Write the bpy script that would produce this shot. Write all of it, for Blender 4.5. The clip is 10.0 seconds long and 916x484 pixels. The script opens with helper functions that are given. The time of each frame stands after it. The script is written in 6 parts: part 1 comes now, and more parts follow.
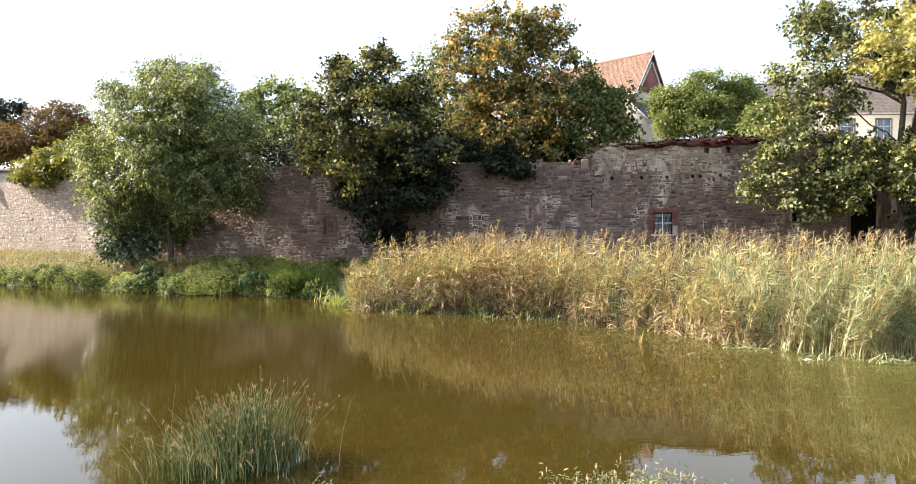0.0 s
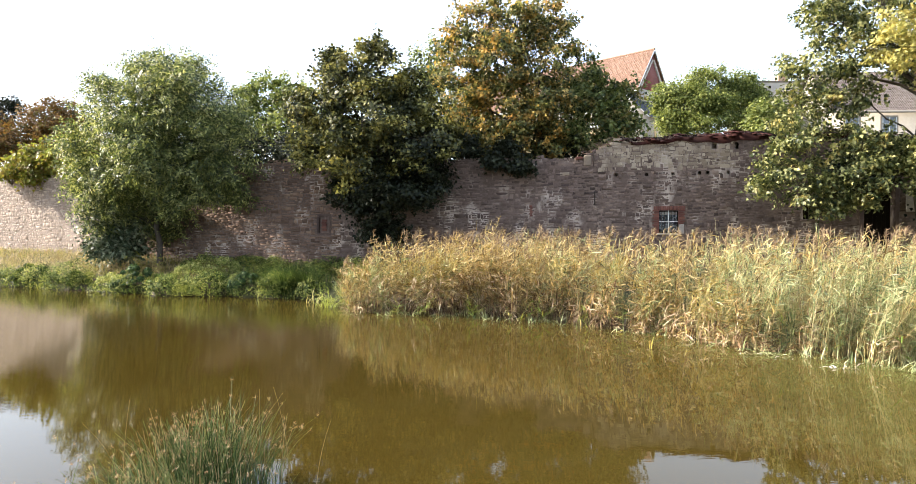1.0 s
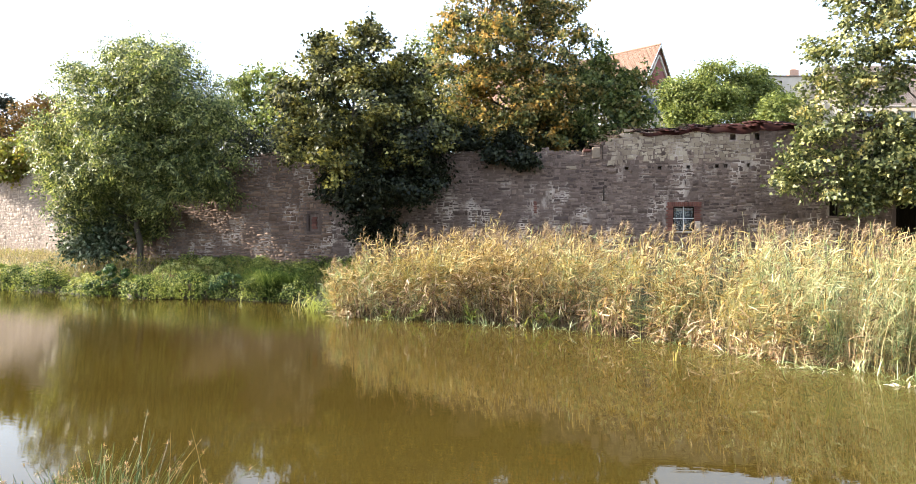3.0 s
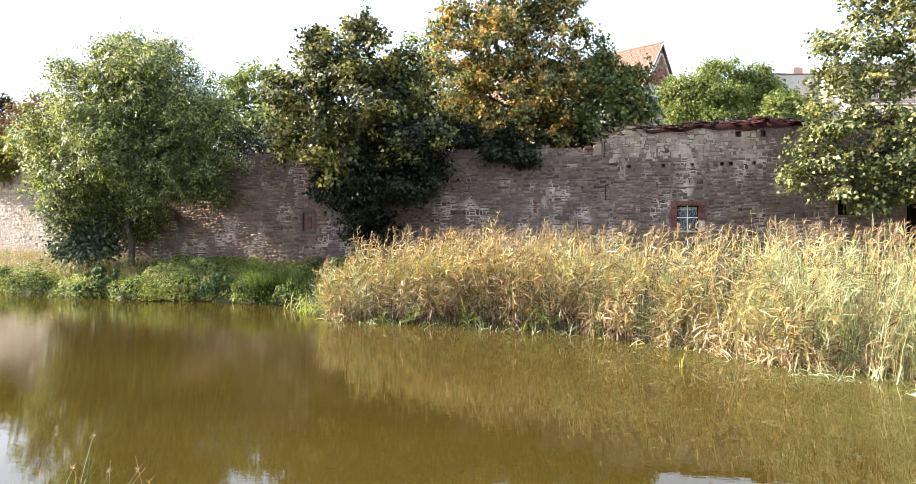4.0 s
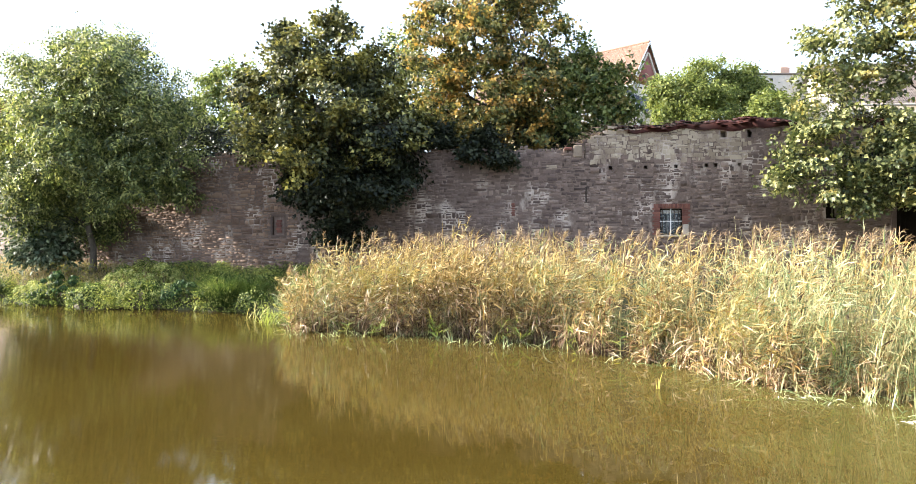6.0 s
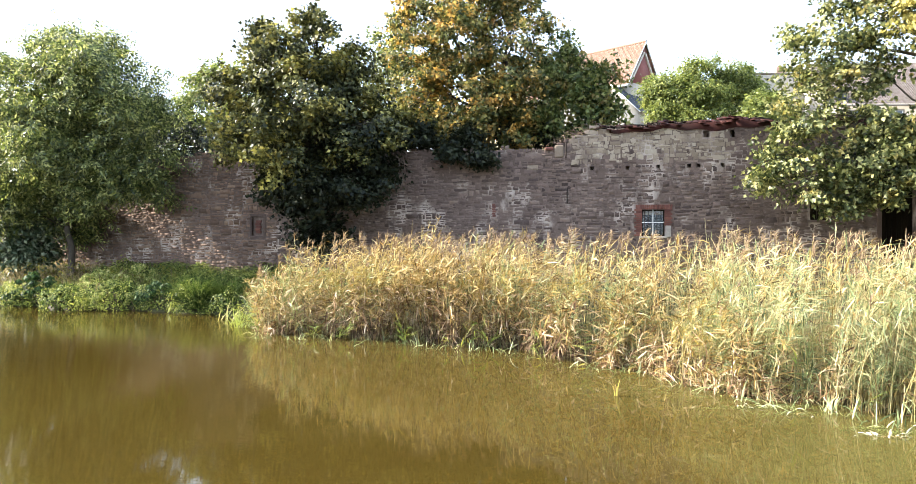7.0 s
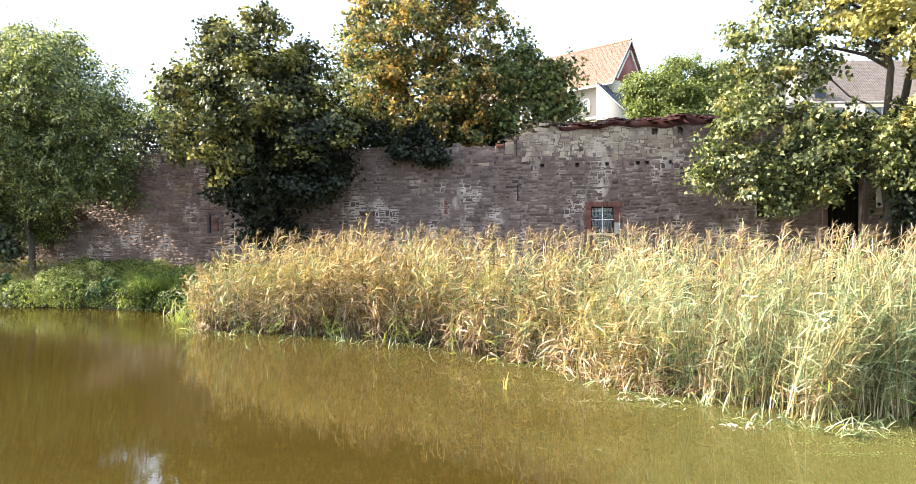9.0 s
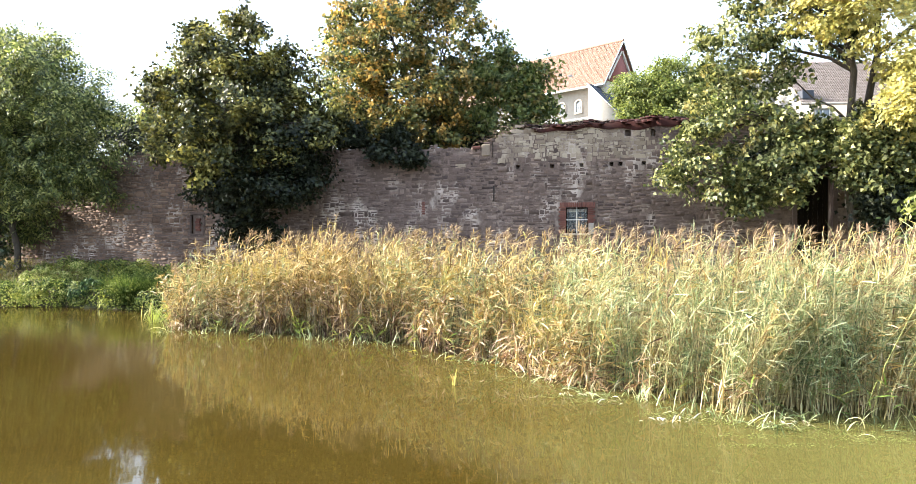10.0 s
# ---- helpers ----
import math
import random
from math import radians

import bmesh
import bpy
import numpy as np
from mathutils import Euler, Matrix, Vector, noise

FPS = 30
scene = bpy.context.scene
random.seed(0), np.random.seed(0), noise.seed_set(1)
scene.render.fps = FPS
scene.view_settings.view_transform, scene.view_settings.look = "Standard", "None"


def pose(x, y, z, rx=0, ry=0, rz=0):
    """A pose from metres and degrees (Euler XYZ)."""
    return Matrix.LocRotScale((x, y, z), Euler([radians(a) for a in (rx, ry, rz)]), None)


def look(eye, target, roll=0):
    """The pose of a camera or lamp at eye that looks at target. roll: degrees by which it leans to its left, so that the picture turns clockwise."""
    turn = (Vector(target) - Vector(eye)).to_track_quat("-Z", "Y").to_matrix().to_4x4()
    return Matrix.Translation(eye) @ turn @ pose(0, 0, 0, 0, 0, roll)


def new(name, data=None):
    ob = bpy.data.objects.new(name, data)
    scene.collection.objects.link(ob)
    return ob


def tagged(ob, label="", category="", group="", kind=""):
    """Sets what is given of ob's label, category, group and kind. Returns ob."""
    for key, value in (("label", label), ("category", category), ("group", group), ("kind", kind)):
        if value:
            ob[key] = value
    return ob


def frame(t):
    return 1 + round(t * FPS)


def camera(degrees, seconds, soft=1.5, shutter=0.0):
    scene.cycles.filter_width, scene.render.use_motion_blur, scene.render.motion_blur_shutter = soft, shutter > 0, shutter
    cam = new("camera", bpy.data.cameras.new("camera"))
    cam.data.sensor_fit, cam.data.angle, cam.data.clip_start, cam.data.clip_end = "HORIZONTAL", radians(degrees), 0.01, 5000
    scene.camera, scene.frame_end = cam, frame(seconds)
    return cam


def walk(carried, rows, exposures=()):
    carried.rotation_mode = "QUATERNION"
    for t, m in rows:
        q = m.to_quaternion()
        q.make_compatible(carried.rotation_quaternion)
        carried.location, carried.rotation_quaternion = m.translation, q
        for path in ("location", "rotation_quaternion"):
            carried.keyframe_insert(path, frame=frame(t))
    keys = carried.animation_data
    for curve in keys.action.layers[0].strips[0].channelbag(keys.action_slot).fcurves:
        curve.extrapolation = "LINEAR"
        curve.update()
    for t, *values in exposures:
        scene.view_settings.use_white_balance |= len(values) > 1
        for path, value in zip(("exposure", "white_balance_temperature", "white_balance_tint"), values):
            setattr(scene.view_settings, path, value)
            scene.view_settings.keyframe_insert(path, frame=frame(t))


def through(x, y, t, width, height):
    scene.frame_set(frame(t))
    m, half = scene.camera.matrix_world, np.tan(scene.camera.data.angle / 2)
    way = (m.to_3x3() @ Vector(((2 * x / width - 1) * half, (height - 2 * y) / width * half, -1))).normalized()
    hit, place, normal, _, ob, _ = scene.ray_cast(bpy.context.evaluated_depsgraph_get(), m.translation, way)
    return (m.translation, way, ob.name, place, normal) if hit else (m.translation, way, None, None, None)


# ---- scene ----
cam = camera(69.4, 10.0, 0.45)
METRES, EYE, TILT, LEAN, TURN = 9.0, 2.74, -0.7, 0.0, 0.0
ROWS = [
    (0.0, 0.0, 0.0, 0.0, 0.0, 0.0, -0.0),
    (0.5, 0.0015, 0.0578, -0.0025, -0.08, -0.01, -0.02),
    (1.0, 0.003, 0.1199, -0.0045, -0.1, -0.01, -0.03),
    (1.5, 0.0062, 0.1841, -0.0047, -0.08, -0.01, -0.04),
    (2.0, 0.0118, 0.2441, -0.0081, -0.02, 0.02, -0.05),
    (2.5, 0.0153, 0.2976, -0.0133, 0.03, 0.05, -0.04),
    (4.0, 0.0364, 0.4216, -0.0148, 0.24, 0.08, 0.01),
    (4.5, 0.0458, 0.4563, -0.012, -0.57, 0.07, 0.05),
    (5.0, 0.0533, 0.4875, -0.0063, -0.74, 0.06, 0.1),
    (5.5, 0.0684, 0.5172, 0.0015, -0.71, 0.05, 0.11),
    (7.0, 0.1978, 0.5817, 0.0101, -0.42, 0.08, -0.0),
    (7.5, 0.2513, 0.5917, 0.0121, -0.34, 0.07, -0.01),
    (8.0, 0.3035, 0.5925, 0.0105, -0.32, 0.04, -0.0),
    (8.5, 0.3582, 0.5837, 0.005, -0.3, -0.0, 0.0),
    (9.0, 0.4116, 0.5669, 0.0027, -0.25, -0.03, 0.02),
    (9.5, 0.4604, 0.5469, 0.0032, -0.22, -0.04, 0.05),
    (10.0, 0.5118, 0.5266, 0.0036, -0.21, -0.03, 0.06),
]
walk(cam, [(t, pose(0, 0, EYE, TILT, LEAN, TURN) @ pose(METRES * x, METRES * y, METRES * z, 90 + pitch, roll, yaw)) for t, x, y, z, yaw, pitch, roll in ROWS],
     exposures=[(0.0, 1.72, 6500, 10), (2.5, 1.97, 6400, 9), (4.0, 2.06, 6350, 9), (5.5, 2.15, 6250, 8), (7.0, 2.23, 6200, 8), (8.5, 2.26, 6200, 8), (10.0, 2.27, 6200, 8)])

# ---- world, sun, exposure ----
SUN_DIR = Vector((-0.98, 0.20, math.tan(radians(31)))).normalized()
world = bpy.data.worlds.new("sky")
scene.world = world
world.use_nodes = True
wn = world.node_tree.nodes
sky = wn.new("ShaderNodeTexSky")
sky.sky_type = "NISHITA"
sky.sun_disc = False
sky.sun_elevation = radians(31)
sky.sun_rotation = math.atan2(SUN_DIR.x, SUN_DIR.y)
sky.air_density, sky.dust_density, sky.ozone_density = 1.0, 2.6, 1.2
haze = wn.new("ShaderNodeMix")
haze.data_type = "RGBA"
haze.inputs[0].default_value = 0.4
haze.inputs[7].default_value = (5.8, 6.5, 7.5, 1)
world.node_tree.links.new(sky.outputs["Color"], haze.inputs[6])
world.node_tree.links.new(haze.outputs[2], wn["Background"].inputs["Color"])
wn["Background"].inputs["Strength"].default_value = 0.12
sun = new("sun", bpy.data.lights.new("sun", "SUN"))
sun.data.energy, sun.data.angle, sun.data.color = 5.0, radians(0.55), (1.0, 0.90, 0.76)
sun.matrix_world = look((0, 0, 60), Vector((0, 0, 60)) - SUN_DIR)

RNG = np.random.default_rng(7)


# ---- mesh helpers ----
def mesh_np(name, verts, *face_sets):
    """One mesh from arrays of vertices and of faces (each set with its own number of corners)."""
    me = bpy.data.meshes.new(name)
    verts = np.asarray(verts, dtype=np.float32).reshape(-1, 3)
    sets = [np.asarray(f, dtype=np.int32) for f in face_sets if len(f)]
    me.vertices.add(len(verts))
    me.vertices.foreach_set("co", verts.ravel())
    loops = np.concatenate([f.ravel() for f in sets])
    sizes = np.concatenate([np.full(len(f), f.shape[1], np.int32) for f in sets])
    me.loops.add(len(loops))
    me.loops.foreach_set("vertex_index", loops)
    me.polygons.add(len(sizes))
    me.polygons.foreach_set("loop_start", np.concatenate([[0], np.cumsum(sizes)[:-1]]).astype(np.int32))
    me.update(calc_edges=True)
    return me


def part(name, data, material, parent=None, label="", smooth=False):
    """Links a mesh (or a bmesh) as one object under a thing or a part."""
    if isinstance(data, bmesh.types.BMesh):
        me = bpy.data.meshes.new(name)
        data.to_mesh(me)
        data.free()
        data = me
    if material is not None and not data.materials:
        data.materials.append(material)
    if smooth:
        data.polygons.foreach_set("use_smooth", np.ones(len(data.polygons), dtype=bool))
    ob = new(name, data)
    if parent is not None:
        ob.parent = parent
    if label:
        tagged(ob, label)
    return ob


def merge(pieces):
    """Joins several (verts, faces...) into one."""
    vs, by_n, off = [], {}, 0
    for v, *fs in pieces:
        v = np.asarray(v, dtype=float).reshape(-1, 3)
        vs.append(v)
        for f in fs:
            f = np.asarray(f)
            if len(f):
                by_n.setdefault(f.shape[1], []).append(f + off)
        off += len(v)
    return (np.concatenate(vs), *[np.concatenate(f) for f in by_n.values()])


def bevel_box(size, at=(0, 0, 0), bevel=0.01, turn=0.0, bm=None):
    """A box with bevelled edges, centred at a place, turned about z (degrees)."""
    bm = bm or bmesh.new()
    made = bmesh.ops.create_cube(bm, size=1.0, matrix=pose(*at, 0, 0, turn) @ Matrix.Diagonal((*size, 1)))
    if bevel:
        edges = list({e for v in made["verts"] for e in v.link_edges})
        bmesh.ops.bevel(bm, geom=edges, offset=bevel, segments=1, affect="EDGES")
    return bm


def tube(points, radii, sides=6):
    """A tapering tube along points."""
    p = np.asarray(points, float)
    r = np.asarray(radii, float)
    d = np.gradient(p, axis=0)
    d /= np.linalg.norm(d, axis=1)[:, None] + 1e-9
    ref = np.where(np.abs(d[:, 2:3]) > 0.9, [[1.0, 0, 0]], [[0, 0, 1.0]])
    a = np.cross(d, ref)
    a /= np.linalg.norm(a, axis=1)[:, None]
    b = np.cross(d, a)
    ang = np.arange(sides) / sides * 2 * np.pi
    v = p[:, None] + r[:, None, None] * (np.cos(ang)[None, :, None] * a[:, None] + np.sin(ang)[None, :, None] * b[:, None])
    n = len(p)
    i, j = np.meshgrid(np.arange(n - 1), np.arange(sides), indexing="ij")
    k = (j + 1) % sides
    f = np.stack([i * sides + j, i * sides + k, (i + 1) * sides + k, (i + 1) * sides + j], -1).reshape(-1, 4)
    return v.reshape(-1, 3), f


def unit(v):
    return v / (np.linalg.norm(v, axis=-1, keepdims=True) + 1e-9)


def scatter(template, faces, pos, normal, size, rng=RNG, along=None):
    """Copies of a small flat template, each with its own place, facing, direction and size, as one array."""
    n = unit(normal)
    if along is None:
        t = unit(np.cross(n, rng.normal(size=n.shape)))
        b = np.cross(n, t)
    else:
        t = unit(np.cross(along, n))
        b = np.cross(n, t)
    tv = np.asarray(template, float)
    s = np.asarray(size, float).reshape(-1, 1, 1)
    v = pos[:, None] + s * (tv[None, :, 0:1] * t[:, None] + tv[None, :, 1:2] * b[:, None] + tv[None, :, 2:3] * n[:, None])
    f = np.asarray(faces)[None] + (np.arange(len(pos)) * len(tv))[:, None, None]
    return v.reshape(-1, 3), f.reshape(-1, f.shape[2])


LEAF_OVAL = ([(0, -0.5, 0), (0.27, 0.0, 0.08), (0, 0.55, -0.06), (-0.27, 0.0, 0.08)], [(0, 1, 2), (0, 2, 3)])
LEAF_MAPLE = ([(0, -0.45, 0), (0.5, -0.12, 0.08), (0.22, 0.12, 0.03), (0, 0.6, -0.1), (-0.22, 0.12, 0.03), (-0.5, -0.12, 0.08)],
              [(0, 1, 2), (0, 2, 3), (0, 3, 4), (0, 4, 5)])


def compound_leaf(pairs=2, leaflet=0.42, wide=0.085):
    """A feathered leaf of unit length: pairs of narrow leaflets along a stalk that hangs over, and one at its tip."""
    verts, faces = [], []

    def add(foot, way):
        x, y, z = foot
        k = len(verts)
        side = (-way[1] * wide, way[0] * wide)
        mid = (x + way[0] * leaflet * 0.5, y + way[1] * leaflet * 0.5, z - 0.02)
        verts.extend([foot, (mid[0] + side[0], mid[1] + side[1], mid[2]), (x + way[0] * leaflet, y + way[1] * leaflet, z - 0.12), (mid[0] - side[0], mid[1] - side[1], mid[2])])
        faces.extend([(k, k + 1, k + 2), (k, k + 2, k + 3)])
    for i in range(pairs):
        y = -0.35 + i * 0.7 / pairs
        for sgn in (-1, 1):
            add((0, y, -0.1 * (y + 0.35) ** 2), (sgn * 0.82, 0.57))
    add((0, 0.3, -0.05), (0, 1))
    return verts, faces


LEAF_ASH_FROND = compound_leaf()


def ribbons(base, heading, length, width, rise, droop, segs=3, roll=None, taper=0.15):
    """Blades: each leaves its base at the angle rise over the horizon and bends over by droop; heading in radians."""
    n = len(base)
    L, w = np.broadcast_to(length, n), np.broadcast_to(width, n)
    rise, droop = np.broadcast_to(rise, n), np.broadcast_to(droop, n)
    h = np.stack([np.cos(heading), np.sin(heading), np.zeros(n)], 1)
    side = np.stack([-np.sin(heading), np.cos(heading), np.zeros(n)], 1)
    up = np.array([0, 0, 1.0])
    if roll is not None:
        side = side * np.cos(roll)[:, None] + up * np.sin(roll)[:, None]
    p = np.array(base, float)
    rows = []
    for k in range(segs + 1):
        u = k / segs
        ww = (w * np.interp(u, [0, 0.35, 1], [0.6, 1.0, taper]) / 2)[:, None]
        rows.append(np.stack([p - side * ww, p + side * ww], 1))
        a = rise - droop * ((k + 0.5) / segs) ** 1.2
        p = p + (L / segs)[:, None] * (h * np.cos(a)[:, None] + up * np.sin(a)[:, None])
    v = np.stack(rows, 1).reshape(n, -1, 3)
    f = np.array([[2 * k, 2 * k + 1, 2 * k + 3, 2 * k + 2] for k in range(segs)])
    f = f[None] + (np.arange(n) * (2 * (segs + 1)))[:, None, None]
    return v.reshape(-1, 3), f.reshape(-1, 4)


def stalks(base, lean, height, radius, segs=4, power=1.6, sides=3):
    """Upright stalks that lean over towards their tips. Returns the tubes and the places along them."""
    n = len(base)
    us = np.linspace(0, 1, segs + 1)

    def at(i, u):
        q = np.array(base[i], float)
        q[:, :2] += lean[i] * (u ** power * height[i])[:, None]
        q[:, 2] += u * height[i]
        return q
    ang = np.arange(sides) / sides * 2 * np.pi
    rows = []
    for u in us:
        c = at(np.arange(n), np.full(n, u))
        r = (radius * (1 - 0.6 * u))[:, None]
        rows.append(np.stack([c + r * np.array([np.cos(a), np.sin(a), 0]) for a in ang], 1))
    v = np.stack(rows, 1).reshape(n, -1, 3)
    f = np.array([[k * sides + j, k * sides + (j + 1) % sides, (k + 1) * sides + (j + 1) % sides, (k + 1) * sides + j]
                  for k in range(segs) for j in range(sides)])
    f = f[None] + (np.arange(n) * sides * (segs + 1))[:, None, None]
    return (v.reshape(-1, 3), f.reshape(-1, 4)), at


# ---- materials ----
def ramp(nt, fac, cols):
    r = nt.nodes.new("ShaderNodeValToRGB")
    e = r.color_ramp.elements
    while len(e) < len(cols):
        e.new(0.5)
    for i, c in enumerate(cols):
        e[i].position = i / (len(cols) - 1)
        e[i].color = (*c, 1)
    nt.links.new(fac, r.inputs[0])
    return r.outputs[0]


def noise_tex(nt, pos, scale, detail=4.0, rough=0.55, stretch=None):
    if stretch:
        m = nt.nodes.new("ShaderNodeMapping")
        m.inputs["Scale"].default_value = stretch
        nt.links.new(pos, m.inputs["Vector"])
        pos = m.outputs[0]
    t = nt.nodes.new("ShaderNodeTexNoise")
    t.inputs["Scale"].default_value = scale
    t.inputs["Detail"].default_value = detail
    t.inputs["Roughness"].default_value = rough
    nt.links.new(pos, t.inputs["Vector"])
    return t.outputs["Fac"]


def spread(nt, fac, low, high):
    m = nt.nodes.new("ShaderNodeMapRange")
    m.inputs["From Min"].default_value, m.inputs["From Max"].default_value = low, high
    nt.links.new(fac, m.inputs["Value"])
    return m.outputs[0]


def blend(nt, fac, a, b, kind="MIX"):
    m = nt.nodes.new("ShaderNodeMix")
    m.data_type, m.blend_type = "RGBA", kind
    for sock, val in ((m.inputs[0], fac), (m.inputs[6], a), (m.inputs[7], b)):
        if isinstance(val, bpy.types.NodeSocket):
            nt.links.new(val, sock)
        else:
            sock.default_value = val if isinstance(val, float) else (*val, 1)
    return m.outputs[2]


def base_mat(name):
    m = bpy.data.materials.new(name)
    m.use_nodes = True
    nt = m.node_tree
    geo = nt.nodes.new("ShaderNodeNewGeometry")
    return m, nt, nt.nodes["Principled BSDF"], geo


def surface(name, cols, rough=0.85, coarse=0.6, fine=9.0, bump=0.3, dist=0.02, vary="", spec=0.3, metal=0.0, stain=None, stain_at=(0.5, 0.7), stretch=None, stain_size=0.7):
    """A mineral, wooden or painted surface: coarse mottling, fine grain and relief, and a value of its own for each piece."""
    m, nt, bsdf, geo = base_mat(name)
    pos = geo.outputs["Position"]
    big = noise_tex(nt, pos, coarse, 3.0, stretch=stretch)
    small = noise_tex(nt, pos, fine, 5.0, 0.65, stretch=stretch)
    fac = blend(nt, 0.45, big, small)
    if vary:
        src = geo.outputs["Random Per Island"] if vary == "island" else nt.nodes.new("ShaderNodeObjectInfo").outputs["Random"]
        fac = blend(nt, 0.6, spread(nt, fac, 0.25, 0.75), src)
    else:
        fac = spread(nt, fac, 0.28, 0.72)
    col = ramp(nt, fac, cols)
    if stain:
        s = spread(nt, noise_tex(nt, pos, coarse * stain_size, 5.0, 0.6, (1.0, 1.0, 0.55)), *stain_at)
        col = blend(nt, s, col, stain)
    nt.links.new(col, bsdf.inputs["Base Color"])
    bsdf.inputs["Roughness"].default_value = rough
    bsdf.inputs["Specular IOR Level"].default_value = spec
    bsdf.inputs["Metallic"].default_value = metal
    if bump:
        b = nt.nodes.new("ShaderNodeBump")
        b.inputs["Strength"].default_value, b.inputs["Distance"].default_value = bump, dist
        nt.links.new(small, b.inputs["Height"])
        nt.links.new(b.outputs[0], bsdf.inputs["Normal"])
    return m


def foliage(name, cols, patch=None, patch_at=(0.55, 0.68), patch_scale=0.7, through=0.4, rough=0.45, spec=0.24):
    """Leaves: a hue for each leaf, patches of turning or sunlit colour, light that shines through."""
    m, nt, bsdf, geo = base_mat(name)
    col = ramp(nt, geo.outputs["Random Per Island"], cols)
    if patch:
        s = spread(nt, noise_tex(nt, geo.outputs["Position"], patch_scale, 3.0), *patch_at)
        col = blend(nt, s, col, ramp(nt, geo.outputs["Random Per Island"], patch))
    nt.links.new(col, bsdf.inputs["Base Color"])
    bsdf.inputs["Roughness"].default_value = rough
    bsdf.inputs["Specular IOR Level"].default_value = spec
    tr = nt.nodes.new("ShaderNodeBsdfTranslucent")
    lit = blend(nt, 1.0, col, (1.08, 1.08, 0.8), "MULTIPLY")
    nt.links.new(lit, tr.inputs["Color"])
    mix = nt.nodes.new("ShaderNodeMixShader")
    mix.inputs[0].default_value = through
    nt.links.new(bsdf.outputs[0], mix.inputs[1])
    nt.links.new(tr.outputs[0], mix.inputs[2])
    nt.links.new(mix.outputs[0], nt.nodes["Material Output"].inputs["Surface"])
    return m


STONE = surface("rubble_stone", [(0.031, 0.021, 0.0185), (0.081, 0.0555, 0.047), (0.156, 0.11, 0.091), (0.31, 0.23, 0.187)], coarse=0.5, fine=14, bump=0.7, vary="island", stain=(0.205, 0.15, 0.124), stain_at=(0.56, 0.74), stain_size=2.2)
STONE_PIECE = surface("rubble_stone_piece", [(0.031, 0.021, 0.0185), (0.081, 0.0555, 0.047), (0.156, 0.11, 0.091), (0.31, 0.23, 0.187)], coarse=0.5, fine=14, bump=0.7, vary="object", stain=(0.205, 0.15, 0.124), stain_at=(0.56, 0.74), stain_size=2.2)
STONE_PALE = surface("pale_limestone", [(0.14, 0.10, 0.074), (0.29, 0.23, 0.172), (0.45, 0.378, 0.296)], coarse=0.8, fine=14, bump=0.7, vary="object", stain=(0.15, 0.11, 0.085), stain_at=(0.52, 0.7), stain_size=1.6)
# Brown rubble, darkened: the trees' shade on these runs is in its colour.
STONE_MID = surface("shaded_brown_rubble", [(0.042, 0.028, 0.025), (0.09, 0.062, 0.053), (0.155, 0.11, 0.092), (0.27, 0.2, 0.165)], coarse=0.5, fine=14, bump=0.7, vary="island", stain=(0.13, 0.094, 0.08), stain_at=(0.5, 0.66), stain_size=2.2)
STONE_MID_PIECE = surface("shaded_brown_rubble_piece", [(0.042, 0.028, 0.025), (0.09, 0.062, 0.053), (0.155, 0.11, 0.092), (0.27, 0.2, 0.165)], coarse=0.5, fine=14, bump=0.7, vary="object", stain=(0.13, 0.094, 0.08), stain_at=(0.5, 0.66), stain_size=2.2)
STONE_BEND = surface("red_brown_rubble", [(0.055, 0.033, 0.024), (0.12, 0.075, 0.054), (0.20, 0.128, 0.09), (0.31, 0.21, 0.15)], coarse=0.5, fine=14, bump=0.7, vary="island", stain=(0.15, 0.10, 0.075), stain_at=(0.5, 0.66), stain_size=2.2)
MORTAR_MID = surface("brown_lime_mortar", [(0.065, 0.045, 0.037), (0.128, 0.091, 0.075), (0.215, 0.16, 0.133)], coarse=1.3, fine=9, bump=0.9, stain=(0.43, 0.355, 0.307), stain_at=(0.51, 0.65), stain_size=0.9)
# Pinkish stone and mortar, paler because the west runs' sunlight is in the colour.
STONE_WEST = surface("sunlit_pinkish_rubble", [(0.15, 0.112, 0.09), (0.25, 0.19, 0.152), (0.34, 0.265, 0.215), (0.43, 0.35, 0.29)], coarse=0.5, fine=14, bump=0.4, vary="island", stain=(0.26, 0.19, 0.15), stain_at=(0.55, 0.8))
MORTAR_WEST = surface("sunlit_pinkish_mortar", [(0.13, 0.10, 0.083), (0.22, 0.175, 0.148), (0.34, 0.28, 0.24)], coarse=0.9, fine=8, bump=0.6)
BRICK = surface("red_brick", [(0.085, 0.036, 0.029), (0.14, 0.056, 0.042), (0.20, 0.088, 0.066)], coarse=1.5, fine=22, bump=0.4, vary="object")
TILE_OLD = surface("weathered_clay_tile", [(0.016, 0.008, 0.008), (0.038, 0.015, 0.013), (0.085, 0.03, 0.023)], coarse=1.2, fine=16, bump=0.3, vary="object", stain=(0.025, 0.017, 0.015), stain_at=(0.5, 0.7), spec=0.08, rough=0.95)
TILE_RED = surface("red_roof_tile", [(0.19, 0.104, 0.073), (0.26, 0.158, 0.115), (0.33, 0.215, 0.168)], coarse=0.5, fine=5, bump=0.2, vary="island")
